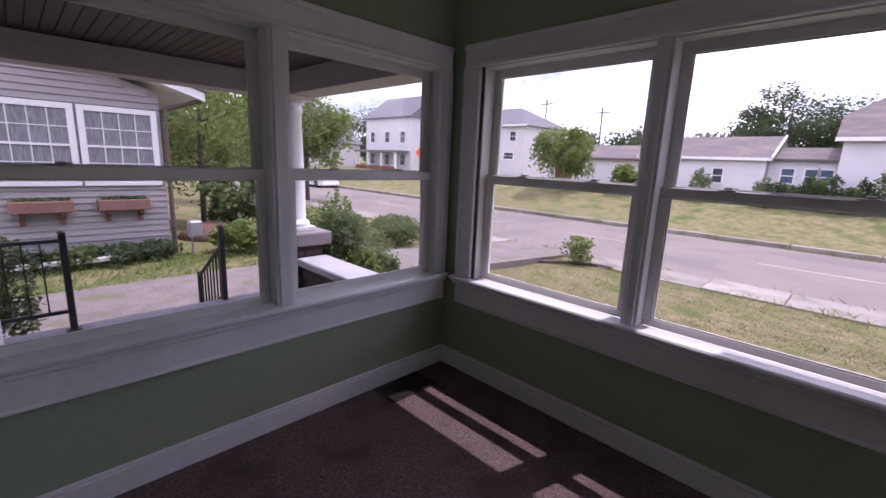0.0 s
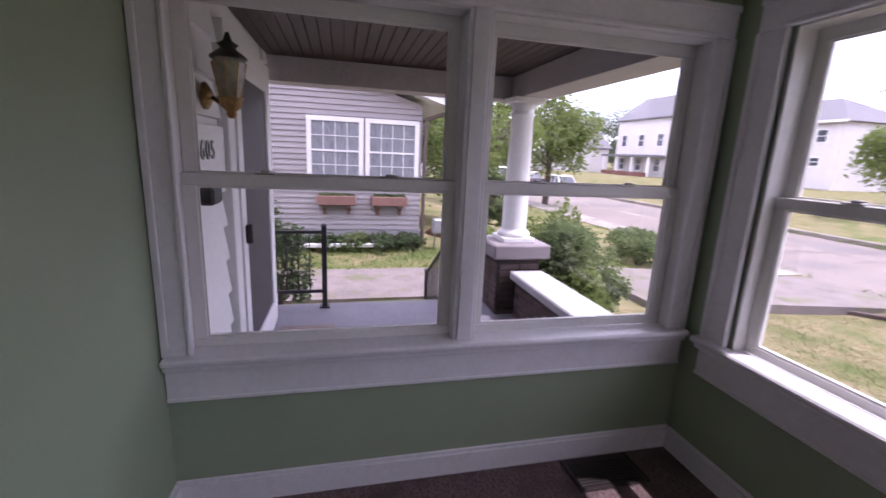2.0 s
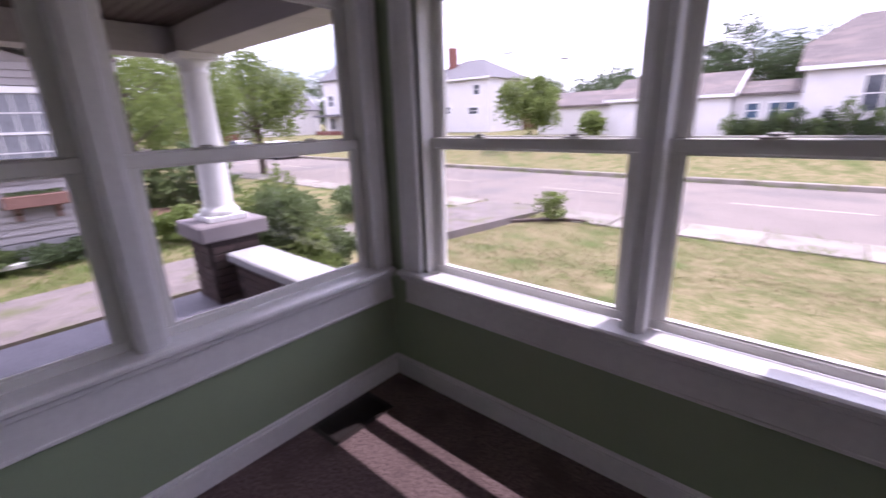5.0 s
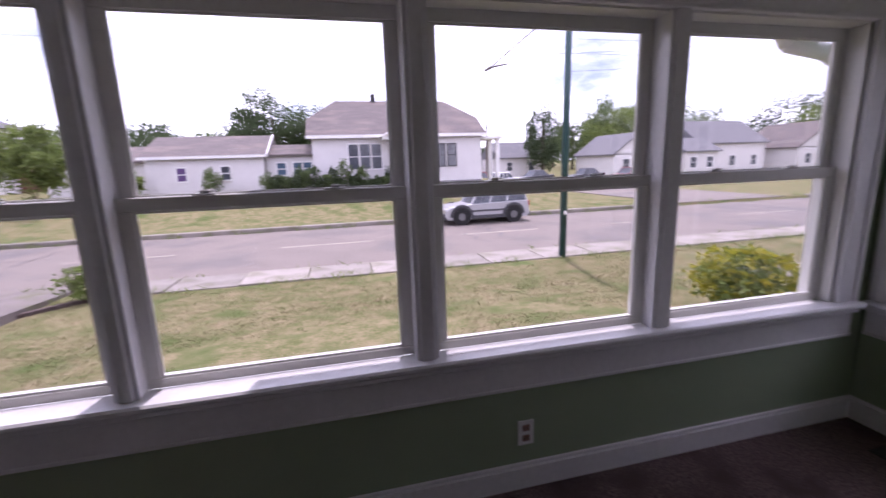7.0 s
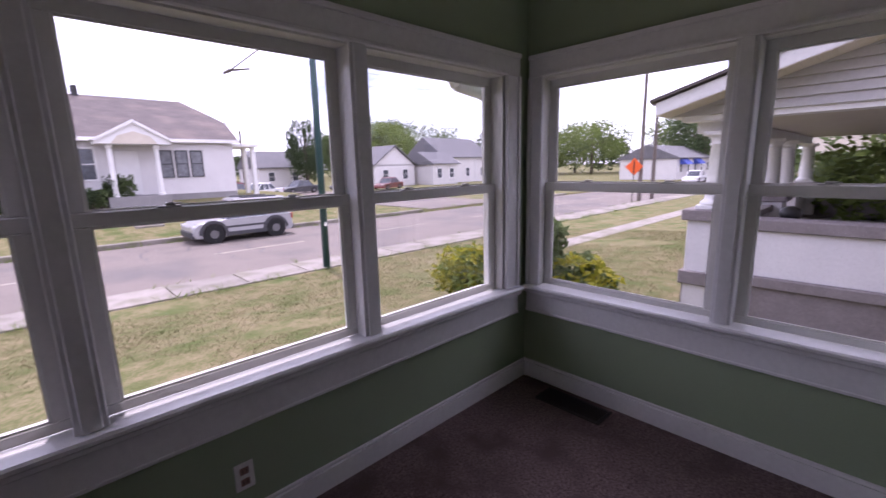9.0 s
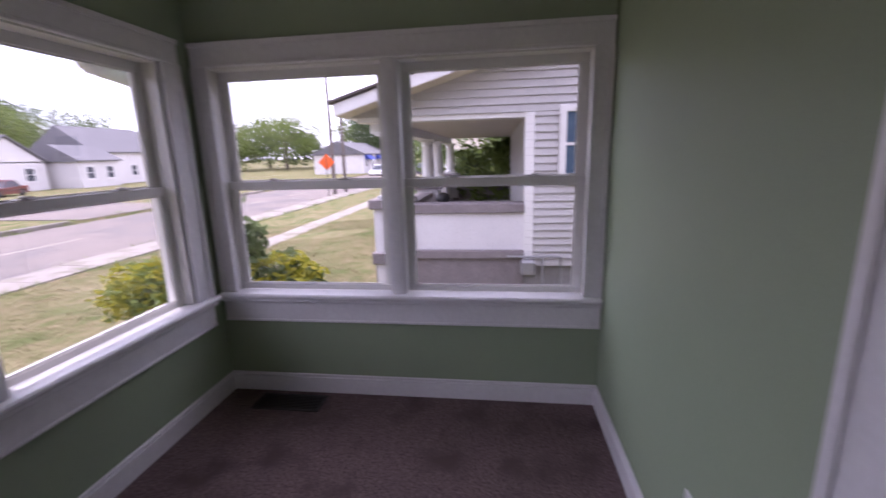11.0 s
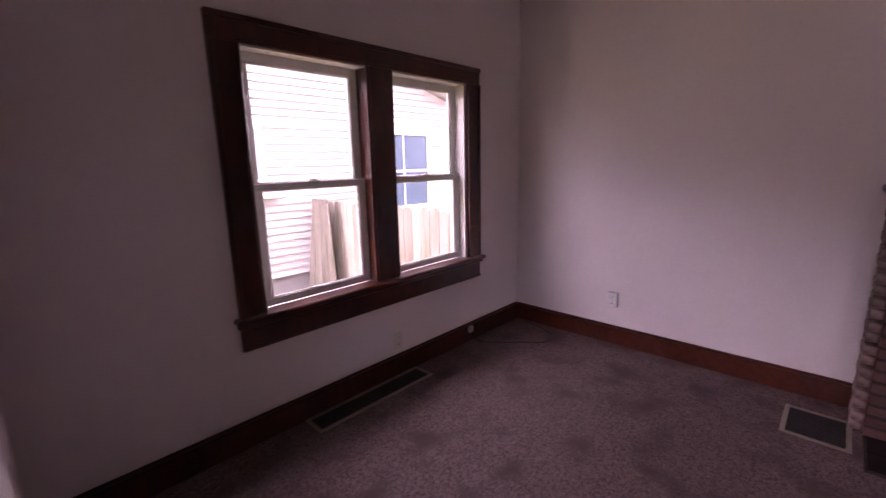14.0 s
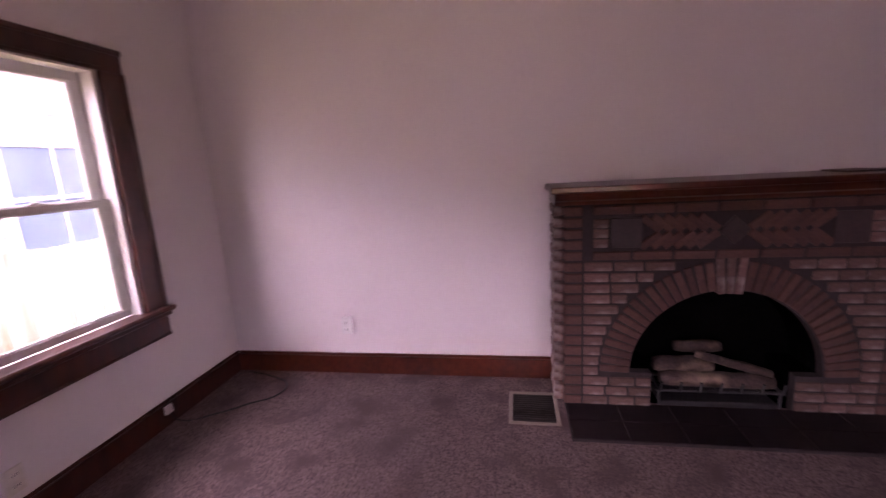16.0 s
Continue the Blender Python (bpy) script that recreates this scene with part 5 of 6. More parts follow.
def win_x(parent, x, out, y0, y1, z0, z1, glass_mat_, grid=(1, 2), trim=0.09, frame_mat=None, trim_mat=None):
    """A window on a wall facing along x."""
    tm, fm = trim_mat or M_WHITE_OUT, frame_mat or M_WHITE_OUT
    X = lambda d: x + out * d
    w = one("window", [((X(0.0), y0 - trim, z0 - trim), (X(0.045), y0, z1 + trim)), ((X(0.0), y1, z0 - trim), (X(0.045), y1 + trim, z1 + trim)), ((X(0.0), y0, z1), (X(0.045), y1, z1 + trim)),
                       ((X(0.0), y0, z0 - trim), (X(0.06), y1, z0))], tm, parent, bev=0.004)
    one("pane", [((X(0.004), y0, z0), (X(0.012), y1, z1))], glass_mat_, w)
    bars = [((X(0.012), y0, (z0 + z1) / 2 - 0.02), (X(0.035), y1, (z0 + z1) / 2 + 0.02))]
    for i in range(1, grid[0]):
        yy = y0 + (y1 - y0) * i / grid[0]
        bars.append(((X(0.012), yy - 0.008, z0), (X(0.03), yy + 0.008, z1)))
    one("sash_bars", bars, fm, w)
    return w


def win_y(parent, y, x0, x1, z0, z1, glass_mat_, n=1, trim=0.08, frame_mat=None, trim_mat=None):
    """A window on a wall facing the street side, towards -y."""
    tm, fm = trim_mat or M_WHITE_OUT, frame_mat or M_WHITE_OUT
    w = one("window", [((x0 - trim, y - 0.05, z0 - trim), (x0, y, z1 + trim)), ((x1, y - 0.05, z0 - trim), (x1 + trim, y, z1 + trim)), ((x0, y - 0.05, z1), (x1, y, z1 + trim)), ((x0, y - 0.06, z0 - trim), (x1, y, z0))], tm, parent)
    one("pane", [((x0, y - 0.012, z0), (x1, y - 0.004, z1))], glass_mat_, w)
    one("sash_bars", [((x0, y - 0.035, (z0 + z1) / 2 - 0.025), (x1, y - 0.012, (z0 + z1) / 2 + 0.025))], fm, w)
    return w


# neighbour on the porch side
hw = thing("house", (-11.5, -2, -0.72), "pale grey sided bungalow with white double window and flower boxes", "house")
HX = -9.6
bm = B()
prism(bm, [(3.03, -0.9), (3.03, 2.50), (-2.2, 4.1), (-7.5, 2.5), (-7.5, -0.9)], "x", HX - 9, HX)
part("wall", bm, M_SIDING_G, hw)
one("foundation", [((HX - 9.02, -7.52, -0.9), (HX + 0.04, 3.06, -0.33))], M_FOUND, hw, "grey painted foundation")
clad(hw, "y", HX, 1, -7.5, 3.03, -0.31, 4.0, 0.118, M_SIDING_G, limit=lambda z: (-7.5 if z < 2.35 else -7.5 + (z - 2.35) * 3.3, 3.03 if z < 2.35 else 3.03 - (z - 2.35) * 3.27))
for y0, y1 in ((0.62, 1.62), (1.86, 2.86)):
    win_x(hw, HX + 0.037, 1, y0, y1, 0.82, 2.05, M_CURTAIN, (4, 2), 0.10)
    for zz in (1.75, 1.13):
        one("glazing_bar", [((HX + 0.049, y0, zz - 0.008), (HX + 0.062, y1, zz + 0.008))], M_WHITE_OUT, hw)
for y0, y1 in ((0.72, 1.55), (1.89, 2.70)):
    fb = thing("window_box", (HX, (y0 + y1) / 2, 0.27), "rust-brown wooden flower box under the window", "planter", group="window boxes")
    one("box", [((HX + 0.03, y0, 0.27), (HX + 0.30, y1, 0.47))], M_TERRA, fb, bev=0.01)
    for yy in (y0 + 0.15, y1 - 0.15):
        bm = B()
        prism(bm, [(HX + 0.03, 0.27), (HX + 0.26, 0.27), (HX + 0.22, 0.20), (HX + 0.10, 0.14), (HX + 0.07, 0.04), (HX + 0.03, 0.04)], "y", yy - 0.035, yy + 0.035)
        part("bracket", bm, M_TERRA, fb)
    bm = B()
    rng = random.Random(int(y0 * 10))
    for _ in range(260):
        leaves(bm, (HX + rng.uniform(0.06, 0.27), rng.uniform(y0 + 0.05, y1 - 0.05), 0.49), (0.03, 0.03, 0.04), 1, 0.035, rng)
    part("plants", bm, M_LEAF, fb, "low green plants")
bm = B()
prism(bm, [(3.75, 2.40), (3.75, 2.56), (-2.2, 4.42), (-8.0, 2.56), (-8.0, 2.40), (-2.2, 4.24)], "x", HX - 9.4, HX + 0.45)
part("roof", bm, M_WHITE_OUT, hw, "white edged low gable roof")
bm = B()
prism(bm, [(3.80, 2.565), (3.80, 2.60), (-2.2, 4.475), (-8.05, 2.60), (-8.05, 2.565), (-2.2, 4.43)], "x", HX - 9.45, HX + 0.5)
part("shingles", bm, M_ROOF, hw)
bm = B()
for p, q in zip([(HX + 0.32, 3.72, 2.42), (HX + 0.06, 3.12, 2.20), (HX + 0.06, 3.10, 2.0)], [(HX + 0.06, 3.12, 2.20), (HX + 0.06, 3.10, 2.0), (HX + 0.06, 3.10, -0.65)]):
    tube(bm, p, q, 0.045, 0.045, 10)
part("downpipe", bm, M_DOWNPIPE, hw, "dark brown downpipe")
gm = thing("gas_meter", (-9.3, 3.45, -0.72), "grey gas meter at the neighbour's corner", "gas meter")
bm = B()
box(bm, (-9.42, 3.30, -0.35), (-9.18, 3.55, 0.0), 0.03)
part("body", bm, M_PIPE, gm)
bm = B()
tube(bm, (-9.3, 3.36, -0.72), (-9.3, 3.36, -0.33), 0.02)
tube(bm, (-9.3, 3.50, 0.0), (-9.3, 3.50, 0.14), 0.02)
part("pipes", bm, M_PIPE, gm)
bm = B()
box(bm, (-9.05, -1.5, -0.60), (-8.95, 2.2, -0.52), 0.01, Matrix.Translation((0, 0, 0)))
tagged(part("splash_pipe", bm, M_WHITE_OUT), "white plastic drain pipe lying along the foundation", "drain pipe")
bm = B()
lathe(bm, (-11.3, 4.4, -0.75), [(0.9, 0), (0.65, 0.22), (0.35, 0.36), (0.1, 0.40)], 18)
tagged(part("mulch_mound", bm, M_MULCH, smooth=True), "reddish mound of mulch by the drive", "mulch")

# neighbour on the living room side
he = thing("house", (10, -2, -0.72), "white sided bungalow with a columned front porch", "house")
EX = 7.0
BK = 0.81
one("wall", [((EX, -9, -0.15), (EX + 9, BK, 2.4))], M_SIDING_E, he)
one("foundation", [((EX + 0.02, -9, -0.9), (EX + 9, BK, -0.15))], M_FOUND, he, "grey masonry foundation")
bm = B()
PEAK = (-2.2, 3.68)
prism(bm, [(3.1, 2.03), (PEAK[0], PEAK[1] - 0.06), (-7.8, 2.1)], "x", EX, EX + 8.8)
part("gable", bm, M_SIDING_E, he)
clad(he, "y", EX, -1, -9, BK, -0.14, 2.02, 0.105, M_SIDING_E)
clad(he, "y", EX, -1, -9, 3.2, 2.02, 3.56, 0.105, M_SIDING_E, limit=lambda z: (-7.6 + (z - 2.0) * 3.4, 3.24 - (z - 2.05) * 3.38))
bm = B()
prism(bm, [(3.37, 2.02), (3.37, 2.17), (PEAK[0], PEAK[1] + 0.16), (-8.2, 2.2), (-8.2, 2.05), (PEAK[0], PEAK[1])], "x", EX - 0.45, EX + 9.2)
part("roof", bm, M_WHITE_OUT, he, "white rake boards and soffit")
bm = B()
prism(bm, [(3.43, 2.175), (3.43, 2.21), (PEAK[0], PEAK[1] + 0.21), (-8.25, 2.25), (-8.25, 2.21), (PEAK[0], PEAK[1] + 0.165)], "x", EX - 0.50, EX + 9.25)
part("shingles", bm, M_ROOF, he)
SL = (PEAK[1] - 2.02) / (3.37 - PEAK[0])
for i in range(40):
    ya, yb = 3.33 - i * 0.13, 3.33 - i * 0.13 - 0.124
    za, zb = 2.02 + (3.37 - ya) * SL, 2.02 + (3.37 - yb) * SL
    bm = B()
    prism(bm, [(ya, za - 0.012), (yb, zb - 0.012), (yb, zb - 0.001), (ya, za - 0.001)], "x", EX - 0.44, EX - 0.03)
    part("soffit_board", bm, M_SOFFIT, he)
# its porch
one("porch_ceiling", [((EX + 0.05, BK, 1.985), (EX + 8.5, 3.15, 2.03))], M_SOFFIT, he)
one("porch_beam", [((EX + 0.0, BK, 1.955), (EX + 0.3, 3.2, 2.03)), ((EX + 0.3, 2.75, 1.82), (EX + 8.5, 3.1, 1.98))], M_WHITE_OUT, he)
one("porch_deck", [((EX + 0.05, BK, -0.9), (EX + 8.5, 3.05, 0.0))], M_FOUND, he)
one("parapet", [((EX, BK, 0.09), (EX + 0.22, 2.55, 0.64))], M_STUCCO, he, "white painted porch parapet", bev=0.006)
one("parapet_cap", [((EX - 0.05, BK, 0.64), (EX + 0.27, 2.55, 0.78))], M_STONE_CAP, he, "grey stone parapet cap", bev=0.012)
one("parapet_base", [((EX - 0.05, BK, -0.04), (EX + 0.26, 2.55, 0.09))], M_STONE_CAP, he, "grey stone base course", bev=0.012)
one("parapet_foot", [((EX - 0.01, BK, -0.9), (EX + 0.25, 3.05, -0.04))], M_STONE_CAP, he)
one("front_parapet", [((EX + 0.5, 2.70, -0.04), (EX + 3.4, 2.92, 0.55)), ((EX + 5.2, 2.70, -0.04), (EX + 8.4, 2.92, 0.55))], M_STUCCO, he, bev=0.006)
one("front_parapet_cap", [((EX + 0.5, 2.65, 0.55), (EX + 3.4, 2.97, 0.66)), ((EX + 5.2, 2.65, 0.55), (EX + 8.4, 2.97, 0.66))], M_STONE_CAP, he, bev=0.01)
one("far_parapet", [((EX + 8.2, BK, -0.04), (EX + 8.42, 2.7, 0.60))], M_STONE_CAP, he)
one("corner_board", [((EX - 0.035, BK - 0.12, -0.14), (EX + 0.02, BK + 0.01, 2.02))], M_WHITE_OUT, he)
for k, x in enumerate((EX + 0.18, EX + 3.6, EX + 5.1, EX + 8.2)):
    one("pier", [((x - 0.24, 2.52, -0.9), (x + 0.24, 3.02, 0.72))], M_STUCCO, he, bev=0.008)
    one("pier_cap", [((x - 0.30, 2.46, 0.72), (x + 0.30, 3.08, 0.86))], M_STONE_CAP, he, bev=0.012)
    one("pier_foot", [((x - 0.29, 2.47, -0.12), (x + 0.29, 3.07, 0.06))], M_STONE_CAP, he, bev=0.012)
    column((x, 2.77), 0.86, 1.82, 0.14, "round white tapered column on the neighbour's porch")
win_x(he, EX - 0.037, -1, -0.75, 0.27, 1.16, 2.0, M_BLUEGLASS, (1, 2), 0.09)
win_x(he, EX - 0.037, -1, -2.16, -1.72, 1.28, 1.93, M_BLUEGLASS, (1, 2), 0.10)
one("window_ledge", [((EX - 0.20, -2.45, 1.01), (EX - 0.03, -1.35, 1.08))], M_WHITE_OUT, he, bev=0.02)
win_x(he, EX - 0.037, -1, -5.36, -4.2, 0.69, 1.93, M_BLUEGLASS, (2, 2), 0.10)
mt = thing("gas_meter", (6.8, 0.75, -0.3), "grey gas meter and pipes on the neighbour's wall", "gas meter")
bm = B()
box(bm, (6.76, 0.66, -0.25), (6.94, 0.86, -0.02), 0.03)
part("body", bm, M_PIPE, mt)
bm = B()
tube(bm, (6.86, 0.55, -0.9), (6.86, 0.55, 0.02), 0.02)
tube(bm, (6.86, 0.30, 0.02), (6.86, 1.05, 0.02), 0.018)
tube(bm, (6.86, 0.30, 0.02), (6.86, 0.30, -0.9), 0.018)
part("pipes", bm, M_PIPE, mt)
ch = thing("porch_kettle", (8.3, 1.9, 0.0), "dark round grill standing on the neighbour's porch", "grill")
bm = B()
lathe(bm, (8.3, 2.15, 0.62), [(0.03, 0), (0.10, 0.04), (0.13, 0.1), (0.11, 0.17), (0.04, 0.21)], 18)
part("bowl", bm, M_IRON, ch, smooth=True)
for a in (0.3, 2.4, 4.5):
    bm = B()
    tube(bm, (8.3 + 0.22 * math.cos(a), 2.15 + 0.22 * math.sin(a), 0.0), (8.3 + 0.1 * math.cos(a), 2.15 + 0.1 * math.sin(a), 0.68), 0.014, seg=8)
    part("leg", bm, M_IRON, ch)

# plank fence across the gap between the houses
fn = thing("fence", (5.2, -2.95, -0.72), "weathered grey wooden plank fence with dog-eared tops", "fence")
rng = random.Random(9)
for i in range(24):
    x = 3.47 + i * 0.146
    bm = B()
    h = 0.95 + rng.uniform(-0.02, 0.02)
    prism(bm, [(x, -0.7), (x + 0.138, -0.7), (x + 0.138, h - 0.03), (x + 0.11, h), (x + 0.03, h), (x, h - 0.03)], "y", -2.96 + rng.uniform(-0.006, 0.006), -2.94)
    part("plank", bm, M_FENCE, fn)
for z in (-0.3, 0.6):
    one("rail", [((3.4, -3.04, z), (7.0, -2.965, z + 0.09))], M_FENCE, fn)
for k in range(6):
    bm = B()
    box(bm, (-0.068, -0.011, -0.02), (0.068, 0.011, 1.70 - 0.03 * (k % 3)), 0.004, Matrix.Translation((6.86 - 0.135 * k, -2.72 - 0.025 * (k % 2), -0.72)) @ Matrix.Rotation(radians(-3 + k * 1.5), 4, "Y") @ Matrix.Rotation(radians(5 - k), 4, "X"))
    part("loose_plank", bm, M_FENCE, fn, "loose leaning fence plank")


# house across the street
def boards(bm, x0, x1, y, z0, z1, step):
    z = z0
    while z < z1 - 0.01:
        v = [bm.verts.new(p) for p in ((x0, y - 0.03, z), (x1, y - 0.03, z), (x1, y - 0.004, min(z + step, z1)), (x0, y - 0.004, min(z + step, z1)), (x0, y, z), (x1, y, z))]
        bm.faces.new((v[0], v[1], v[2], v[3]))
        bm.faces.new((v[4], v[5], v[1], v[0]))
        z += step


hn = thing("house", (4.5, 32, 0.0), "white sided cottage with clipped gable roof and columned entry", "house")
Y0, HZ = 28.5, 3.25
one("wall", [((-0.75, Y0, -0.6), (9.85, Y0 + 8, HZ))], M_SIDING, hn)
bm = B()
boards(bm, -0.75, 9.85, Y0, 0.35, HZ, 0.13)
part("siding", bm, M_SIDING, hn)
one("foundation", [((-0.72, Y0 - 0.05, -0.7), (9.82, Y0, 0.33))], M_FOUND, hn)
bm = B()
YM, RZT = Y0 + 4.0, 5.8
e0, e1, k0, k1 = -1.05, 10.15, 0.75, 8.35
v = {n: bm.verts.new(p) for n, p in dict(a=(e0, Y0 - 0.35, HZ - 0.05), b=(e1, Y0 - 0.35, HZ - 0.05), c=(e1, Y0 + 8.35, HZ - 0.05), d=(e0, Y0 + 8.35, HZ - 0.05),
     r0=(k0, YM, RZT), r1=(k1, YM, RZT), ga=(e0, Y0 + 1.75, 4.42), gd=(e0, Y0 + 6.25, 4.42), gb=(e1, Y0 + 1.75, 4.42), gc=(e1, Y0 + 6.25, 4.42)).items()}
for f in (("a", "b", "gb", "r1", "r0", "ga"), ("d", "gd", "r0", "r1", "gc", "c"), ("ga", "r0", "gd"), ("gb", "gc", "r1"), ("a", "ga", "gd", "d"), ("b", "c", "gc", "gb"), ("a", "d", "c", "b")):
    bm.faces.new([v[q] for q in f])
bmesh.ops.recalc_face_normals(bm, faces=bm.faces[:])
part("roof", bm, M_ROOF, hn, "weathered grey-brown shingle roof")
one("fascia", [((e0, Y0 - 0.40, HZ - 0.16), (e1, Y0 - 0.34, HZ + 0.02))], M_WHITE_OUT, hn)
one("chimney", [((3.2, YM - 0.17, 5.6), (3.5, YM + 0.17, 6.25))], M_IRON, hn)
for x0 in (1.35, 2.05, 2.75):
    win_y(hn, Y0 - 0.03, x0, x0 + 0.58, 1.25, 2.72, M_DKGLASS)
for x0 in (6.12, 6.86, 7.60):
    win_y(hn, Y0 - 0.03, x0, x0 + 0.50, 1.28, 2.62, M_CURTAIN, trim=0.06, trim_mat=M_CLAD, frame_mat=M_CLAD)
win_y(hn, Y0 - 0.03, 4.35, 4.95, 1.05, 2.50, M_BLUEGLASS)
one("entry_door", [((4.15, Y0 - 0.06, 0.4), (5.15, Y0 - 0.03, 2.62))], M_WHITE_OUT, hn)
one("entry_platform", [((3.5, Y0 - 1.5, -0.6), (6.1, Y0, 0.38))], M_FOUND, hn)
for x in (3.85, 5.75):
    bm = B()
    lathe(bm, (x, Y0 - 1.25, 0.38), [(0.16, 0), (0.16, 0.1), (0.12, 0.14), (0.105, 2.3), (0.15, 2.36), (0.16, 2.5)], 14)
    part("entry_column", bm, M_WHITE_OUT, hn)
bm = B()
prism(bm, [(3.3, 2.9), (6.4, 2.9), (6.4, 3.12), (4.85, 3.95), (3.3, 3.12)], "y", Y0 - 1.6, Y0 - 0.4)
part("entry_gable", bm, M_WHITE_OUT, hn)
bm = B()
prism(bm, [(3.9, 2.91), (5.8, 2.91), (5.5, 3.28), (4.85, 3.5), (4.2, 3.28)], "y", Y0 - 1.62, Y0 - 1.59)
part("entry_arch", bm, M_SOFFIT, hn)
bm = B()
prism(bm, [(3.15, 3.06), (3.3, 3.02), (4.85, 3.90), (6.4, 3.02), (6.55, 3.06), (4.85, 4.05)], "y", Y0 - 1.75, Y0 - 0.3)
part("entry_roof", bm, M_WHITE_OUT, hn)
one("carport_roof", [((9.9, Y0 + 0.5, 2.95), (11.6, Y0 + 4, 3.12))], M_WHITE_OUT, hn)
for x in (11.3, 11.5):
    one("carport_post", [((x - 0.14, Y0 + 0.7 + (x - 11.3) * 10, -0.2), (x + 0.10, Y0 + 0.95 + (x - 11.3) * 10, 2.95))], M_WHITE_OUT, hn)
for i in range(5):
    structure("entry_step", [((3.9, 23.4 + i * 0.32, -1.4), (5.0, 23.72 + i * 0.32, -0.93 + i * 0.13))], M_CONC, "concrete garden steps up the bank", "steps")
structure("entry_walk", [((4.0, 25.0, -1.0), (4.9, 27.0, -0.28))], M_CONC, "concrete path to the entry", "path")

# garage and passage beside it
ga = thing("garage", (-6.6, 30, 0.0), "low white sided garage with a shallow shingle roof", "garage")
one("wall", [((-9.7, Y0, -0.6), (-3.55, Y0 + 6, 2.2))], M_SIDING, ga)
bm = B()
boards(bm, -9.7, -3.55, Y0, 0.05, 2.2, 0.13)
part("siding", bm, M_SIDING, ga)
bm = B()
prism(bm, [(Y0 - 0.3, 2.15), (Y0 - 0.3, 2.28), (Y0 + 3, 3.55), (Y0 + 6.3, 2.28), (Y0 + 6.3, 2.15)], "x", -9.95, -3.3)
part("roof", bm, M_ROOF, ga)
one("fascia", [((-9.97, Y0 - 0.34, 2.12), (-3.28, Y0 - 0.30, 2.27))], M_WHITE_OUT, ga)
bm = B()
prism(bm, [(Y0 - 0.34, 2.2), (Y0 + 3, 3.48), (Y0 + 3, 3.62), (Y0 - 0.34, 2.34)], "x", -3.32, -3.24)
part("rake_board", bm, M_WHITE_OUT, ga)
win_y(ga, Y0 - 0.03, -8.15, -7.7, 0.9, 1.62, M_PURPLE)
win_y(ga, Y0 - 0.03, -5.86, -5.4, 0.9, 1.64, M_DKGLASS)
br = thing("passage", (-2, 30, 0.0), "low white sided passage between garage and house", "passage")
one("wall", [((-3.5, Y0 + 0.6, -0.6), (-0.76, Y0 + 4, 2.2))], M_SIDING, br)
bm = B()
prism(bm, [(Y0 + 0.3, 2.15), (Y0 + 0.3, 2.26), (Y0 + 2.5, 2.92), (Y0 + 4.5, 2.26), (Y0 + 4.5, 2.15)], "x", -3.5, -0.4)
part("roof", bm, M_ROOF, br)
for x0 in (-2.9, -1.95, -1.4):
    win_y(br, Y0 + 0.57, x0, x0 + 0.5, 1.05, 1.75, M_BLUEGLASS)
g2 = thing("garage", (-14, 36, 0.0), "low white outbuilding with a grey roof", "garage")
one("wall", [((-17.5, 34, -0.6), (-10.5, 40, 2.1))], M_SIDING, g2)
bm = B()
prism(bm, [(33.7, 2.05), (33.7, 2.2), (37, 3.3), (40.3, 2.2), (40.3, 2.05)], "x", -17.8, -10.2)
part("roof", bm, M_ROOF, g2)


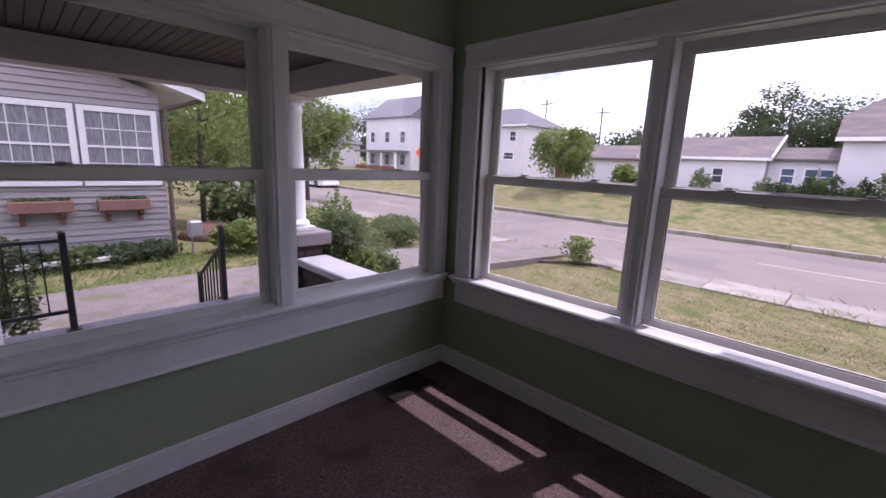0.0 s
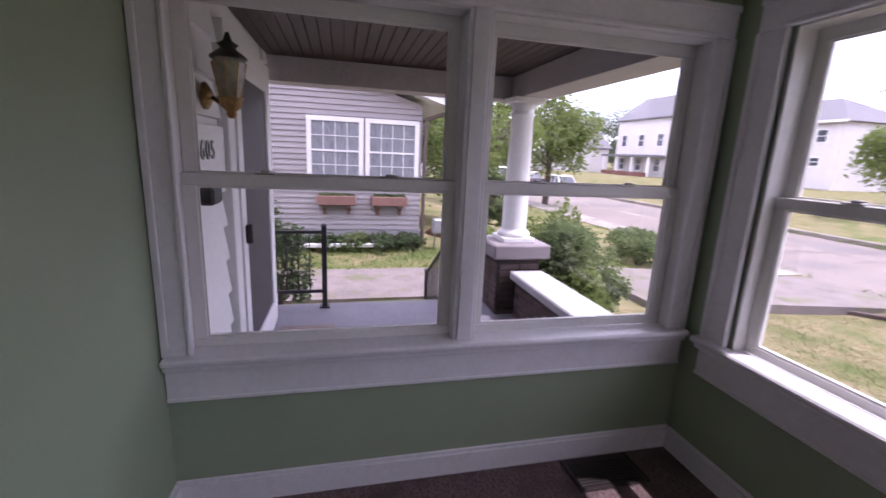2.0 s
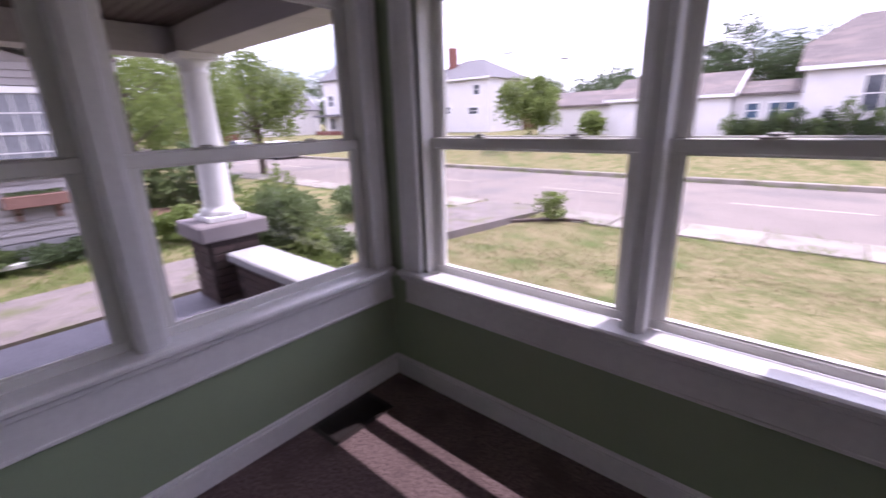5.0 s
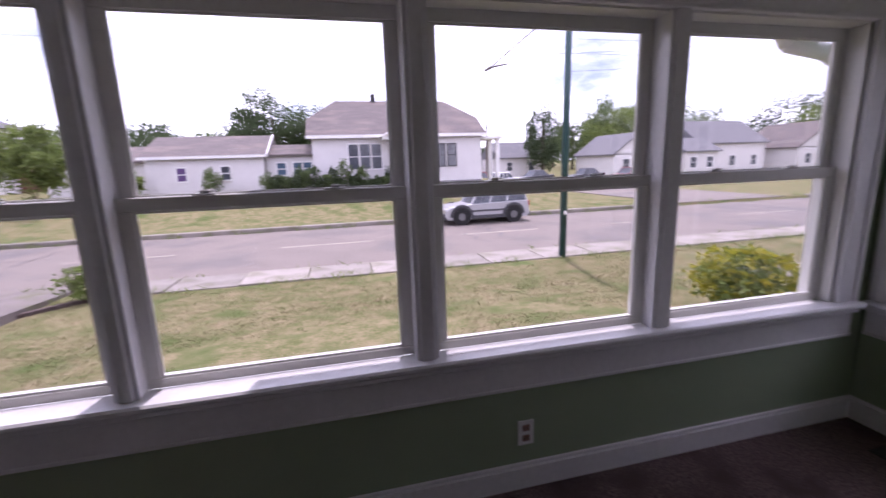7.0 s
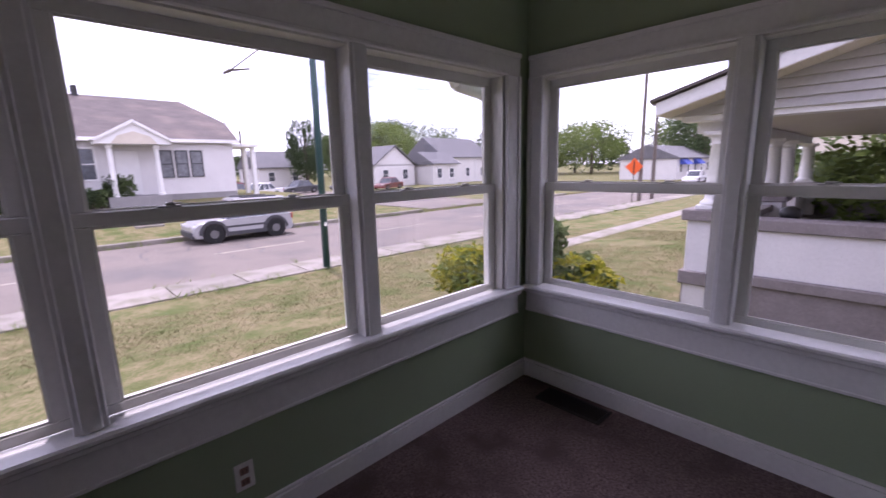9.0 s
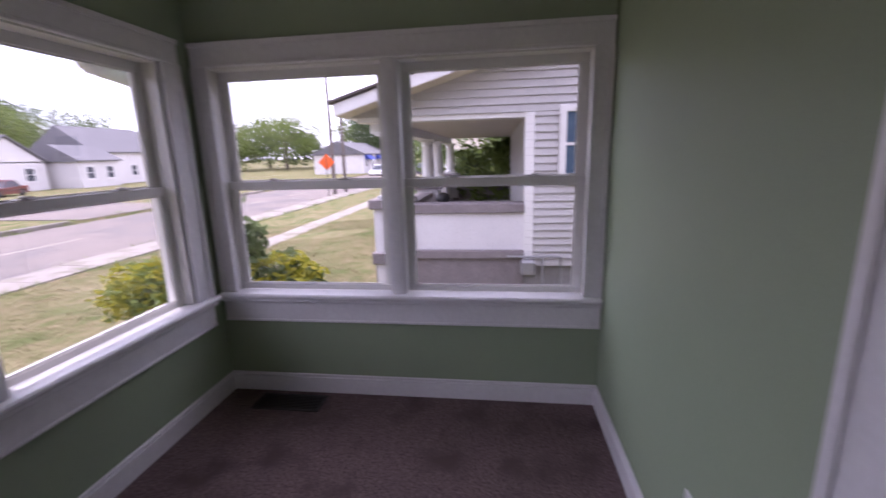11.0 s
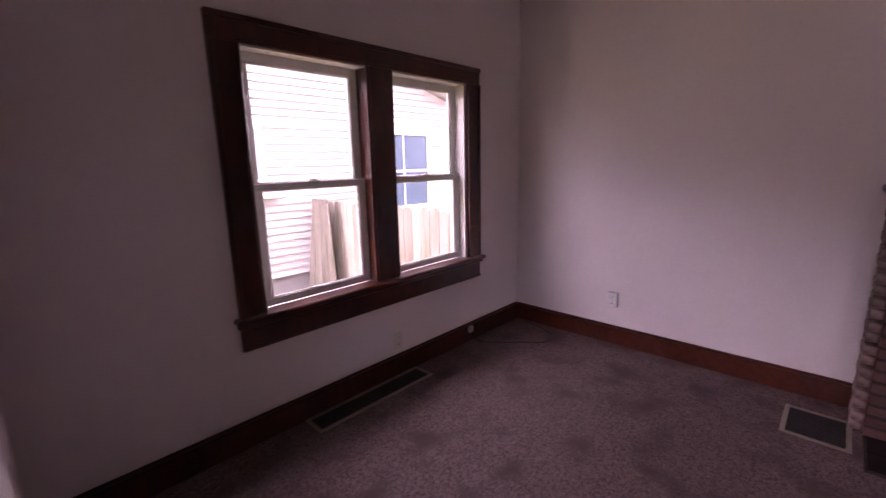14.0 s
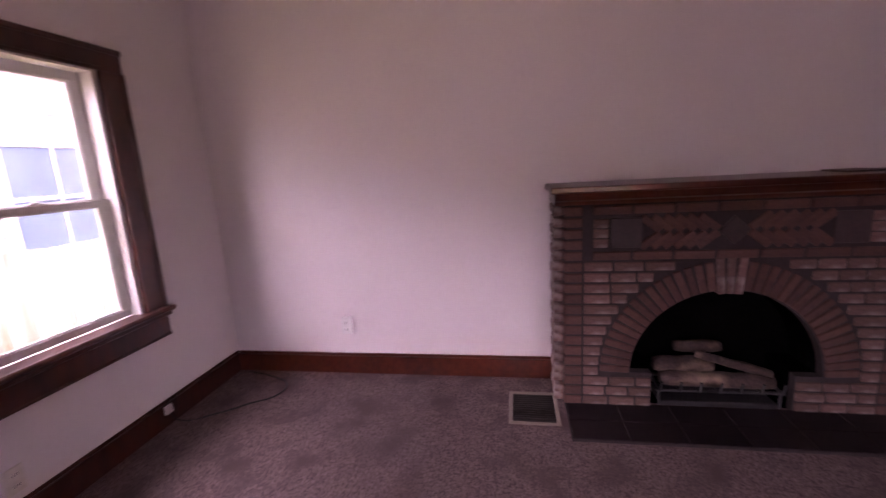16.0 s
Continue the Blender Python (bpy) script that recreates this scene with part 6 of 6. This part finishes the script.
def far_house(x0, x1, y0, depth, eave, ridge, wall_mat, roof_mat, label, along="x", storeys=1, porch=False, base=None):
    """A plain house with gable roof, rows of windows and maybe a porch."""
    gr = gz((x0 + x1) / 2, y0) if base is None else base
    h = thing("house", ((x0 + x1) / 2, y0, gr), label, "house")
    y1 = y0 + depth
    one("wall", [((x0, y0, gr - 1), (x1, y1, gr + eave))], wall_mat, h)
    bm = B()
    if along == "x":
        ym = (y0 + y1) / 2
        prism(bm, [(y0 - 0.4, gr + eave - 0.1), (y0 - 0.4, gr + eave + 0.05), (ym, gr + ridge), (y1 + 0.4, gr + eave + 0.05), (y1 + 0.4, gr + eave - 0.1)], "x", x0 - 0.3, x1 + 0.3)
        part("roof", bm, roof_mat, h)
    else:
        xm = (x0 + x1) / 2
        prism(bm, [(x0, gr + eave - 0.1), (xm, gr + ridge - 0.15), (x1, gr + eave - 0.1)], "y", y0, y1)
        part("gable", bm, wall_mat, h)
        bm = B()
        prism(bm, [(x0 - 0.4, gr + eave - 0.2), (x0 - 0.4, gr + eave - 0.02), (xm, gr + ridge + 0.12), (x1 + 0.4, gr + eave - 0.02), (x1 + 0.4, gr + eave - 0.2), (xm, gr + ridge - 0.08)], "y", y0 - 0.3, y1 + 0.3)
        part("roof", bm, roof_mat, h)
    for s in range(storeys):
        n = max(2, int((x1 - x0) / 3))
        for i in range(n):
            xc = x0 + (x1 - x0) * (i + 0.5) / n
            z = gr + 1.0 + s * 2.8
            win_y(h, y0 - 0.02, xc - 0.45, xc + 0.45, z, z + 1.3, M_DKGLASS, trim=0.12)
    if porch:
        one("porch_roof", [((x0 + 0.3, y0 - 2.2, gr + 2.5), (x1 - 0.3, y0, gr + 2.75))], roof_mat, h)
        for i in range(4):
            xc = x0 + 0.6 + (x1 - x0 - 1.2) * i / 3
            one("porch_post", [((xc - 0.12, y0 - 2.1, gr), (xc + 0.12, y0 - 1.86, gr + 2.5))], M_WHITE_OUT, h)
        one("porch_wall", [((x0 + 0.5, y0 - 2.1, gr), (x1 - 0.5, y0 - 1.9, gr + 0.8))], M_REDBRICK_FAR, h)
    return h


# two-storey house with a hipped roof and a porch
ht = thing("house", (-31.6, 40, -0.2), "tall white two-storey house with hipped roof and brick chimney", "house")
one("wall", [((-36.9, 40, -1.0), (-26.6, 49, 5.55))], M_SIDING, ht)
bm = B()
boards(bm, -36.9, -26.6, 40, 0.1, 5.5, 0.16)
part("siding", bm, M_SIDING, ht)
bm = B()
q = [bm.verts.new(v) for v in ((-37.4, 39.5, 5.5), (-26.1, 39.5, 5.5), (-26.1, 49.5, 5.5), (-37.4, 49.5, 5.5), (-33.0, 44.5, 7.95), (-30.4, 44.5, 7.95))]
for f in ((0, 1, 5, 4), (1, 2, 5), (2, 3, 4, 5), (3, 0, 4), (3, 2, 1, 0)):
    bm.faces.new([q[i] for i in f])
part("roof", bm, M_ROOF_G, ht, "pale grey hipped shingle roof")
one("fascia", [((-37.45, 39.42, 5.40), (-26.05, 39.5, 5.58))], M_WHITE_OUT, ht)
one("chimney", [((-34.1, 42.6, 6.4), (-33.3, 43.4, 9.3))], M_REDBRICK_FAR, ht, "red brick chimney")
for xc, z0, z1, w in ((-32.65, 4.1, 5.1, 0.40), (-28.1, 3.9, 4.85, 0.38), (-32.4, 2.05, 2.75, 0.62), (-28.55, 1.95, 2.6, 0.62)):
    win_y(ht, 39.97, xc - w, xc + w, z0, z1, M_DKGLASS, trim=0.10)
one("porch_roof", [((-38.6, 37.4, 2.75), (-34.6, 40, 3.0))], M_ROOF_G, ht)
one("porch_wall", [((-38.5, 37.5, -0.9), (-34.7, 37.7, 0.75))], M_REDBRICK_FAR, ht)
for xc in (-38.3, -34.9):
    one("porch_post", [((xc - 0.13, 37.5, 0.75), (xc + 0.13, 37.76, 2.75))], M_WHITE_OUT, ht)
far_house(-31.0, -25.9, 47, 8, 3.2, 5.6, M_REDBRICK_FAR, M_ROOF_G, "distant red brick house", along="y", base=0.0)
far_house(-20, -13, 60, 8, 3.0, 5.2, M_SIDING, M_ROOF_G, "distant low house with a grey roof")
far_house(-50, -40.5, 36, 7.5, 6.9, 9.9, M_SIDING, M_ROOF_G, "tall white two-storey house with a front porch", storeys=2, porch=True, base=-0.3)
far_house(-62, -53, 28, 9, 3.6, 6.6, M_SIDING, M_ROOF_G, "white gabled house down the street", along="y", porch=True, base=-0.3)
far_house(-76, -66, 28, 9, 3.6, 6.6, M_SIDING_G, M_ROOF, "pale gabled house down the street", along="y", base=-0.3)
far_house(-32, -24, -2, 8, 3.4, 6.0, M_SIDING, M_ROOF, "white house behind the garden trees")
far_house(18, 25, 78, 8, 3.0, 5.2, M_SIDING, M_ROOF_G, "small white house far up the side street")
far_house(25.5, 33, 66, 8, 3.0, 5.6, M_SIDING, M_ROOF_G, "small white house beside the side street")
far_house(35, 42, 50, 9, 3.0, 5.6, M_SIDING, M_ROOF_G, "white cottage with a small front porch", along="y", porch=False)
far_house(43, 48, 47, 6, 3.0, 4.8, M_SIDING, M_ROOF_G, "low white wing of a cottage")
far_house(48, 59, 50, 9, 4.0, 7.3, M_SIDING, M_ROOF_G, "white cottage with a steep grey roof", along="x")
far_house(61, 72, 47, 9, 3.2, 6.6, M_SIDING, M_ROOF, "cream house with small awnings", along="y")
far_house(66, 82, 22, 8, 3.0, 5.0, M_SIDING, M_ROOF_G, "low white shop with blue awnings down the street")
far_house(84, 96, -2, 12, 5.5, 8.5, M_SOFFIT, M_ROOF, "tan roofed building down the street", storeys=2)
for x0 in (67, 73):
    bm = B()
    prism(bm, [(21.0, 1.0), (21.98, 1.9), (21.98, 1.0)], "x", x0, x0 + 3.0)
    tagged(part("awning", bm, M_BLUE), "faded blue canvas awning over a shop window", "awning")


# ---- cars ----
def car(at, heading, L, W, H, paint, label, suv=False):
    """A parked car pointing along +x before it is turned by heading."""
    z = at[2]
    M = Matrix.Translation(at) @ Matrix.Rotation(radians(heading), 4, "Z")
    c = thing("car", at, label, "car", group="parked cars")
    r = 0.36 if suv else 0.31
    wx = (L * 0.31, -L * 0.30)
    hood, tail = (0.53, 0.56) if suv else (0.52, 0.58)
    low = 0.24 if suv else 0.19
    prof = [(-L / 2, low + 0.12), (-L / 2 + 0.05, H * tail), (-L / 2 + 0.12, H * (tail + 0.02)), (L * 0.20, H * hood * 1.02), (L / 2 - 0.25, H * (hood - 0.05)), (L / 2 - 0.03, H * (hood - 0.14)), (L / 2, low + 0.15), (L / 2 - 0.1, low), (-L / 2 + 0.1, low)]
    bm = B()
    n = len(prof)
    rows = []
    for y, k in ((-W / 2, 0.97), (-W / 2 + 0.07, 1.0), (W / 2 - 0.07, 1.0), (W / 2, 0.97)):
        rows.append([bm.verts.new(M @ Vector((p[0] * k, y, low + (p[1] - low) * (1 if abs(y) < W / 2 - 0.01 else 0.96)))) for p in prof])
    for a, b_ in zip(rows, rows[1:]):
        for i in range(n):
            j = (i + 1) % n
            bm.faces.new((a[i], a[j], b_[j], b_[i]))
    bm.faces.new(rows[0])
    bm.faces.new(list(reversed(rows[-1])))
    bmesh.ops.recalc_face_normals(bm, faces=bm.faces[:])
    body = part("body", bm, paint, c)
    # cabin: glass block under a roof with pillars
    zb, zt = H * hood - 0.02, H
    bx0, bx1 = (-L / 2 + 0.12, L * 0.20) if suv else (-L * 0.34, L * 0.18)
    tx0, tx1 = (-L / 2 + 0.28, L * 0.07) if suv else (-L * 0.20, L * 0.05)

    def block(x0, x1, x2, x3, z0, z1, w0, w1):
        b2 = B()
        q = [b2.verts.new(M @ Vector(p)) for p in ((x0, -w0, z0), (x1, -w0, z0), (x1, w0, z0), (x0, w0, z0), (x2, -w1, z1), (x3, -w1, z1), (x3, w1, z1), (x2, w1, z1))]
        for f in ((0, 1, 5, 4), (1, 2, 6, 5), (2, 3, 7, 6), (3, 0, 4, 7), (4, 5, 6, 7), (3, 2, 1, 0)):
            b2.faces.new([q[i] for i in f])
        return b2
    part("windows", block(bx0, bx1, tx0, tx1, zb, zt - 0.06, W / 2 - 0.07, W / 2 - 0.20), M_DKGLASS, c, "dark tinted windows")
    part("roof_panel", block(tx0 - 0.06, tx1 + 0.08, tx0 + 0.02, tx1, zt - 0.085, zt, W / 2 - 0.17, W / 2 - 0.24), paint, c)
    for f in (0.0, 0.36, 0.68, 1.0):
        for s in (-1, 1):
            xa, xb = bx0 + f * (bx1 - bx0), tx0 + f * (tx1 - tx0)
            b2 = B()
            tube(b2, M @ Vector((xa, s * (W / 2 - 0.075), zb)), M @ Vector((xb, s * (W / 2 - 0.20), zt - 0.06)), 0.045, 0.035, 6)
            part("pillar", b2, paint, c)
    for x in wx:
        for s in (-1, 1):
            b2 = B()
            tube(b2, M @ Vector((x, s * (W / 2 - 0.20), r)), M @ Vector((x, s * (W / 2 + 0.045), r)), r, r, 20)
            t = part("wheel", b2, M_TYRE, c, "black tyre")
            b2 = B()
            tube(b2, M @ Vector((x, s * (W / 2 - 0.02), r)), M @ Vector((x, s * (W / 2 + 0.055), r)), r * 0.50, r * 0.44, 16)
            part("rim", b2, M_RIM, t, "alloy rim")
            if suv:
                b2 = B()
                arc = [(math.cos(math.pi * i / 10), math.sin(math.pi * i / 10)) for i in range(11)]
                ro, ri = r + 0.17, r + 0.06
                y0, y1 = s * (W / 2 - 0.12), s * (W / 2 + 0.05)
                for (ca, sa), (cb, sb) in zip(arc, arc[1:]):
                    q = [b2.verts.new(M @ Vector(v)) for v in ((x + ri * ca, y1, r + ri * sa), (x + ro * ca, y1, r + ro * sa), (x + ro * cb, y1, r + ro * sb), (x + ri * cb, y1, r + ri * sb),
                                                               (x + ro * ca, y0, r + ro * sa), (x + ro * cb, y0, r + ro * sb))]
                    b2.faces.new((q[0], q[1], q[2], q[3]))
                    b2.faces.new((q[1], q[4], q[5], q[2]))
                part("arch_flare", b2, M_CLAD, c, "dark plastic wheel arch")
                # dark disc on the body side paints the shade round the wheel
                b2 = B()
                tube(b2, M @ Vector((x, s * (W / 2 - 0.1), r + 0.02)), M @ Vector((x, s * (W / 2 + 0.006), r + 0.02)), ri + 0.005, ri + 0.005, 20)
                part("wheel_well", b2, M_HOLE_SHADE, c, "dark disc painting the shade inside the wheel arch")
    if suv:
        for s in (-1, 1):
            b2 = B()
            box(b2, (-L * 0.36, s * (W / 2 - 0.30), H), (L * 0.02, s * (W / 2 - 0.26), H + 0.06), 0.015, M)
            part("roof_rail", b2, M_CLAD, c)
            b2 = B()
            box(b2, (-L * 0.22, s * (W / 2 - 0.03), low), (L * 0.20, s * (W / 2 + 0.02), low + 0.16), 0.02, M)
            part("sill_cladding", b2, M_CLAD, c, "dark plastic sill cladding")
    b2 = B()
    box(b2, (-L / 2 - 0.04, -W / 2 + 0.05, low), (-L / 2 + 0.12, W / 2 - 0.05, low + 0.24), 0.04, M)
    part("rear_bumper", b2, M_CLAD if suv else paint, c)
    b2 = B()
    box(b2, (L / 2 - 0.12, -W / 2 + 0.05, low), (L / 2 + 0.04, W / 2 - 0.05, low + 0.26), 0.04, M)
    part("front_bumper", b2, M_CLAD if suv else paint, c)
    for s in (-1, 1):
        b2 = B()
        box(b2, (-L / 2 + 0.0, s * (W / 2 - 0.17), H * 0.42), (-L / 2 + 0.10, s * (W / 2 - 0.02), H * 0.56), 0.02, M)
        part("tail_lamp", b2, M_TAIL, c)
        b2 = B()
        box(b2, (L / 2 - 0.16, s * (W / 2 - 0.36), H * 0.36), (L / 2 - 0.0, s * (W / 2 - 0.06), H * 0.44), 0.02, M)
        part("headlamp", b2, M_HEAD, c)
        b2 = B()
        box(b2, (-L * 0.24, s * (W / 2 - 0.02), H * 0.33), (L * 0.22, s * (W / 2 + 0.012), H * 0.38), 0.006, M)
        part("side_trim", b2, M_CLAD, c)
    return c


car((6.95, 19.95, RZ), 180, 3.95, 1.70, 1.66, M_SILVER, "silver off-road car with dark wheel arches parked at the kerb", True)
car((-34.5, 20.0, RZ), 180, 4.6, 1.75, 1.42, M_CAR_WHITE, "white saloon car parked down the street")
car((-41.0, 20.0, RZ), 180, 4.5, 1.75, 1.42, M_CAR_DARK, "dark saloon car parked down the street")
car((-50.0, 20.0, RZ), 180, 4.5, 1.75, 1.6, M_CAR_DARK, "dark car parked down the street", True)
car((-27.0, 3.5, gz(-27, 3.5)), 170, 4.5, 1.75, 1.42, M_CAR_WHITE, "white car parked behind the garden trees")
car((17.0, 44.0, -1.1), 200, 4.6, 1.75, 1.42, M_CAR_WHITE, "white saloon car parked on the side street")
car((22.5, 47.0, -1.085), 190, 4.5, 1.75, 1.42, M_CAR_DARK, "dark saloon car on the side street")
car((29.0, 47.0, -1.1), 185, 4.5, 1.75, 1.42, M_CAR_DARK, "dark car parked by a white cottage")
car((13.2, 40.0, -0.9), 90, 4.5, 1.75, 1.45, M_CAR_RED, "dark red car parked behind the cottage")
car((33.0, 44.5, -1.1), 200, 4.5, 1.75, 1.42, M_CAR_RED, "dark red car parked by a cottage")
for i, (x, y, p) in enumerate(((62, 18.5, M_CAR_WHITE), (70, 17, M_CAR_DARK), (58, 11, M_CAR_DARK), (76, 12.5, M_CAR_WHITE))):
    car((x, y, gz(x, y) if y < 12.6 else RZ), 180 + 20 * i, 4.5, 1.75, 1.5, p, "small car parked far down the street")

# ---- poles, wires and signs ----
pl = thing("street_lamp", (6.28, 11.45, -1.12), "dark teal steel pole with a thin bracket arm", "street pole")
bm = B()
tube(bm, (6.28, 11.45, -1.3), (6.34, 11.45, 7.2), 0.095, 0.075, 16)
part("pole", bm, M_POLE_GREEN, pl, smooth=True)
bm = B()
tube(bm, (6.33, 11.45, 5.2), (5.10, 13.6, 4.08), 0.022, 0.018, 8)
part("bracket_arm", bm, M_POLE_WOOD, pl)
bm = B()
tube(bm, (5.10, 13.6, 4.08), (5.58, 13.5, 4.16), 0.03, 0.02, 8)
tube(bm, (5.10, 13.6, 4.08), (4.95, 13.7, 4.0), 0.05, 0.03, 8)
part("wire_clamp", bm, M_POLE_WOOD, pl)
one("tag", [((6.24, 11.335, 0.02), (6.32, 11.345, 0.12))], M_WHITE_OUT, pl, "small white tag")


def pole(x, y, h, label, arm=True, base=None):
    z = gz(x, y) if base is None else base
    t = thing("utility_pole", (x, y, z), label, "utility pole", group="utility poles")
    bm = B()
    tube(bm, (x, y, z - 0.2), (x, y, z + h), 0.14, 0.10, 10)
    part("pole", bm, M_POLE_WOOD, t)
    if arm:
        one("cross_arm", [((x - 1.0, y - 0.05, z + h - 0.7), (x + 1.0, y + 0.05, z + h - 0.58))], M_POLE_WOOD, t)
        for k in (-0.9, -0.4, 0.4, 0.9):
            bm = B()
            tube(bm, (x + k, y, z + h - 0.58), (x + k, y, z + h - 0.45), 0.04, 0.03, 6)
            part("insulator", bm, M_CLAD, t)
    return t


pole(-36.9, 60, 11.2, "tall wooden utility pole across the street")
pole(-24.0, 52, 8.5, "wooden utility pole in the distance")
pole(-9.0, 62, 7.0, "wooden utility pole behind the garages")
pole(31.0, 13.1, 8.4, "tall wooden utility pole beside the street", False, -1.12)
pole(33.0, 13.0, 7.0, "wooden utility pole beside the street", True, -1.12)
pole(16.8, 47, 6.5, "wooden utility pole at the side street", False)
wr = thing("overhead_wires", (0, 24, 6), "thin dark overhead wires along the street", "wires")
for (a, b_, sag) in (((-60, 24, 8.6), (60, 24, 8.2), 0.5), ((-60, 24.6, 8.0), (60, 24.6, 7.6), 0.5), ((-80, 58, 10.2), (-36.9, 60, 10.6), 0.4), ((-36.9, 60, 10.4), (-24.0, 52, 7.8), 0.4), ((-36.9, 60, 10.6), (-9, 62, 6.2), 0.4),
                      ((31, 13.1, 7.0), (9.0, 26, 7.4), 0.5), ((31, 13.1, 6.3), (9.0, 27, 6.6), 0.5), ((33, 13, 5.2), (90, 11, 5.6), 0.6), ((-14, 40, 4.6), (-0.9, 33, 4.4), 0.2)):
    bm = B()
    a, b_ = Vector(a), Vector(b_)
    last = a
    for i in range(1, 13):
        f = i / 12
        p = a.lerp(b_, f) - Vector((0, 0, sag * 4 * f * (1 - f)))
        tube(bm, last, p, 0.008, 0.008, 5, False)
        last = p
    part("wire", bm, M_WIRE, wr)
def road_sign(x, y, z, base, half):
    """An orange diamond panel on a thin post, facing along the street."""
    g = thing("road_work_sign", (x, y, base), "orange diamond road sign on a dark post", "road sign", group="road signs")
    bm = B()
    box(bm, (-0.02, -half, -half), (0.02, half, half), 0.01, Matrix.Translation((x, y, z)) @ Matrix.Rotation(math.pi / 4, 4, "X"))
    part("panel", bm, M_ORANGE, g, "bright orange panel")
    bm = B()
    tube(bm, (x - 0.05, y, base - 0.15), (x - 0.05, y, z + half), 0.03, 0.03, 8)
    part("post", bm, M_IRON, g)


road_sign(30.6, 13.4, 1.15, -1.12, 0.42)
road_sign(-22.9, 22.0, 1.95, -1.12, 0.42)
road_sign(-18.7, 22.0, 1.76, -1.12, 0.42)
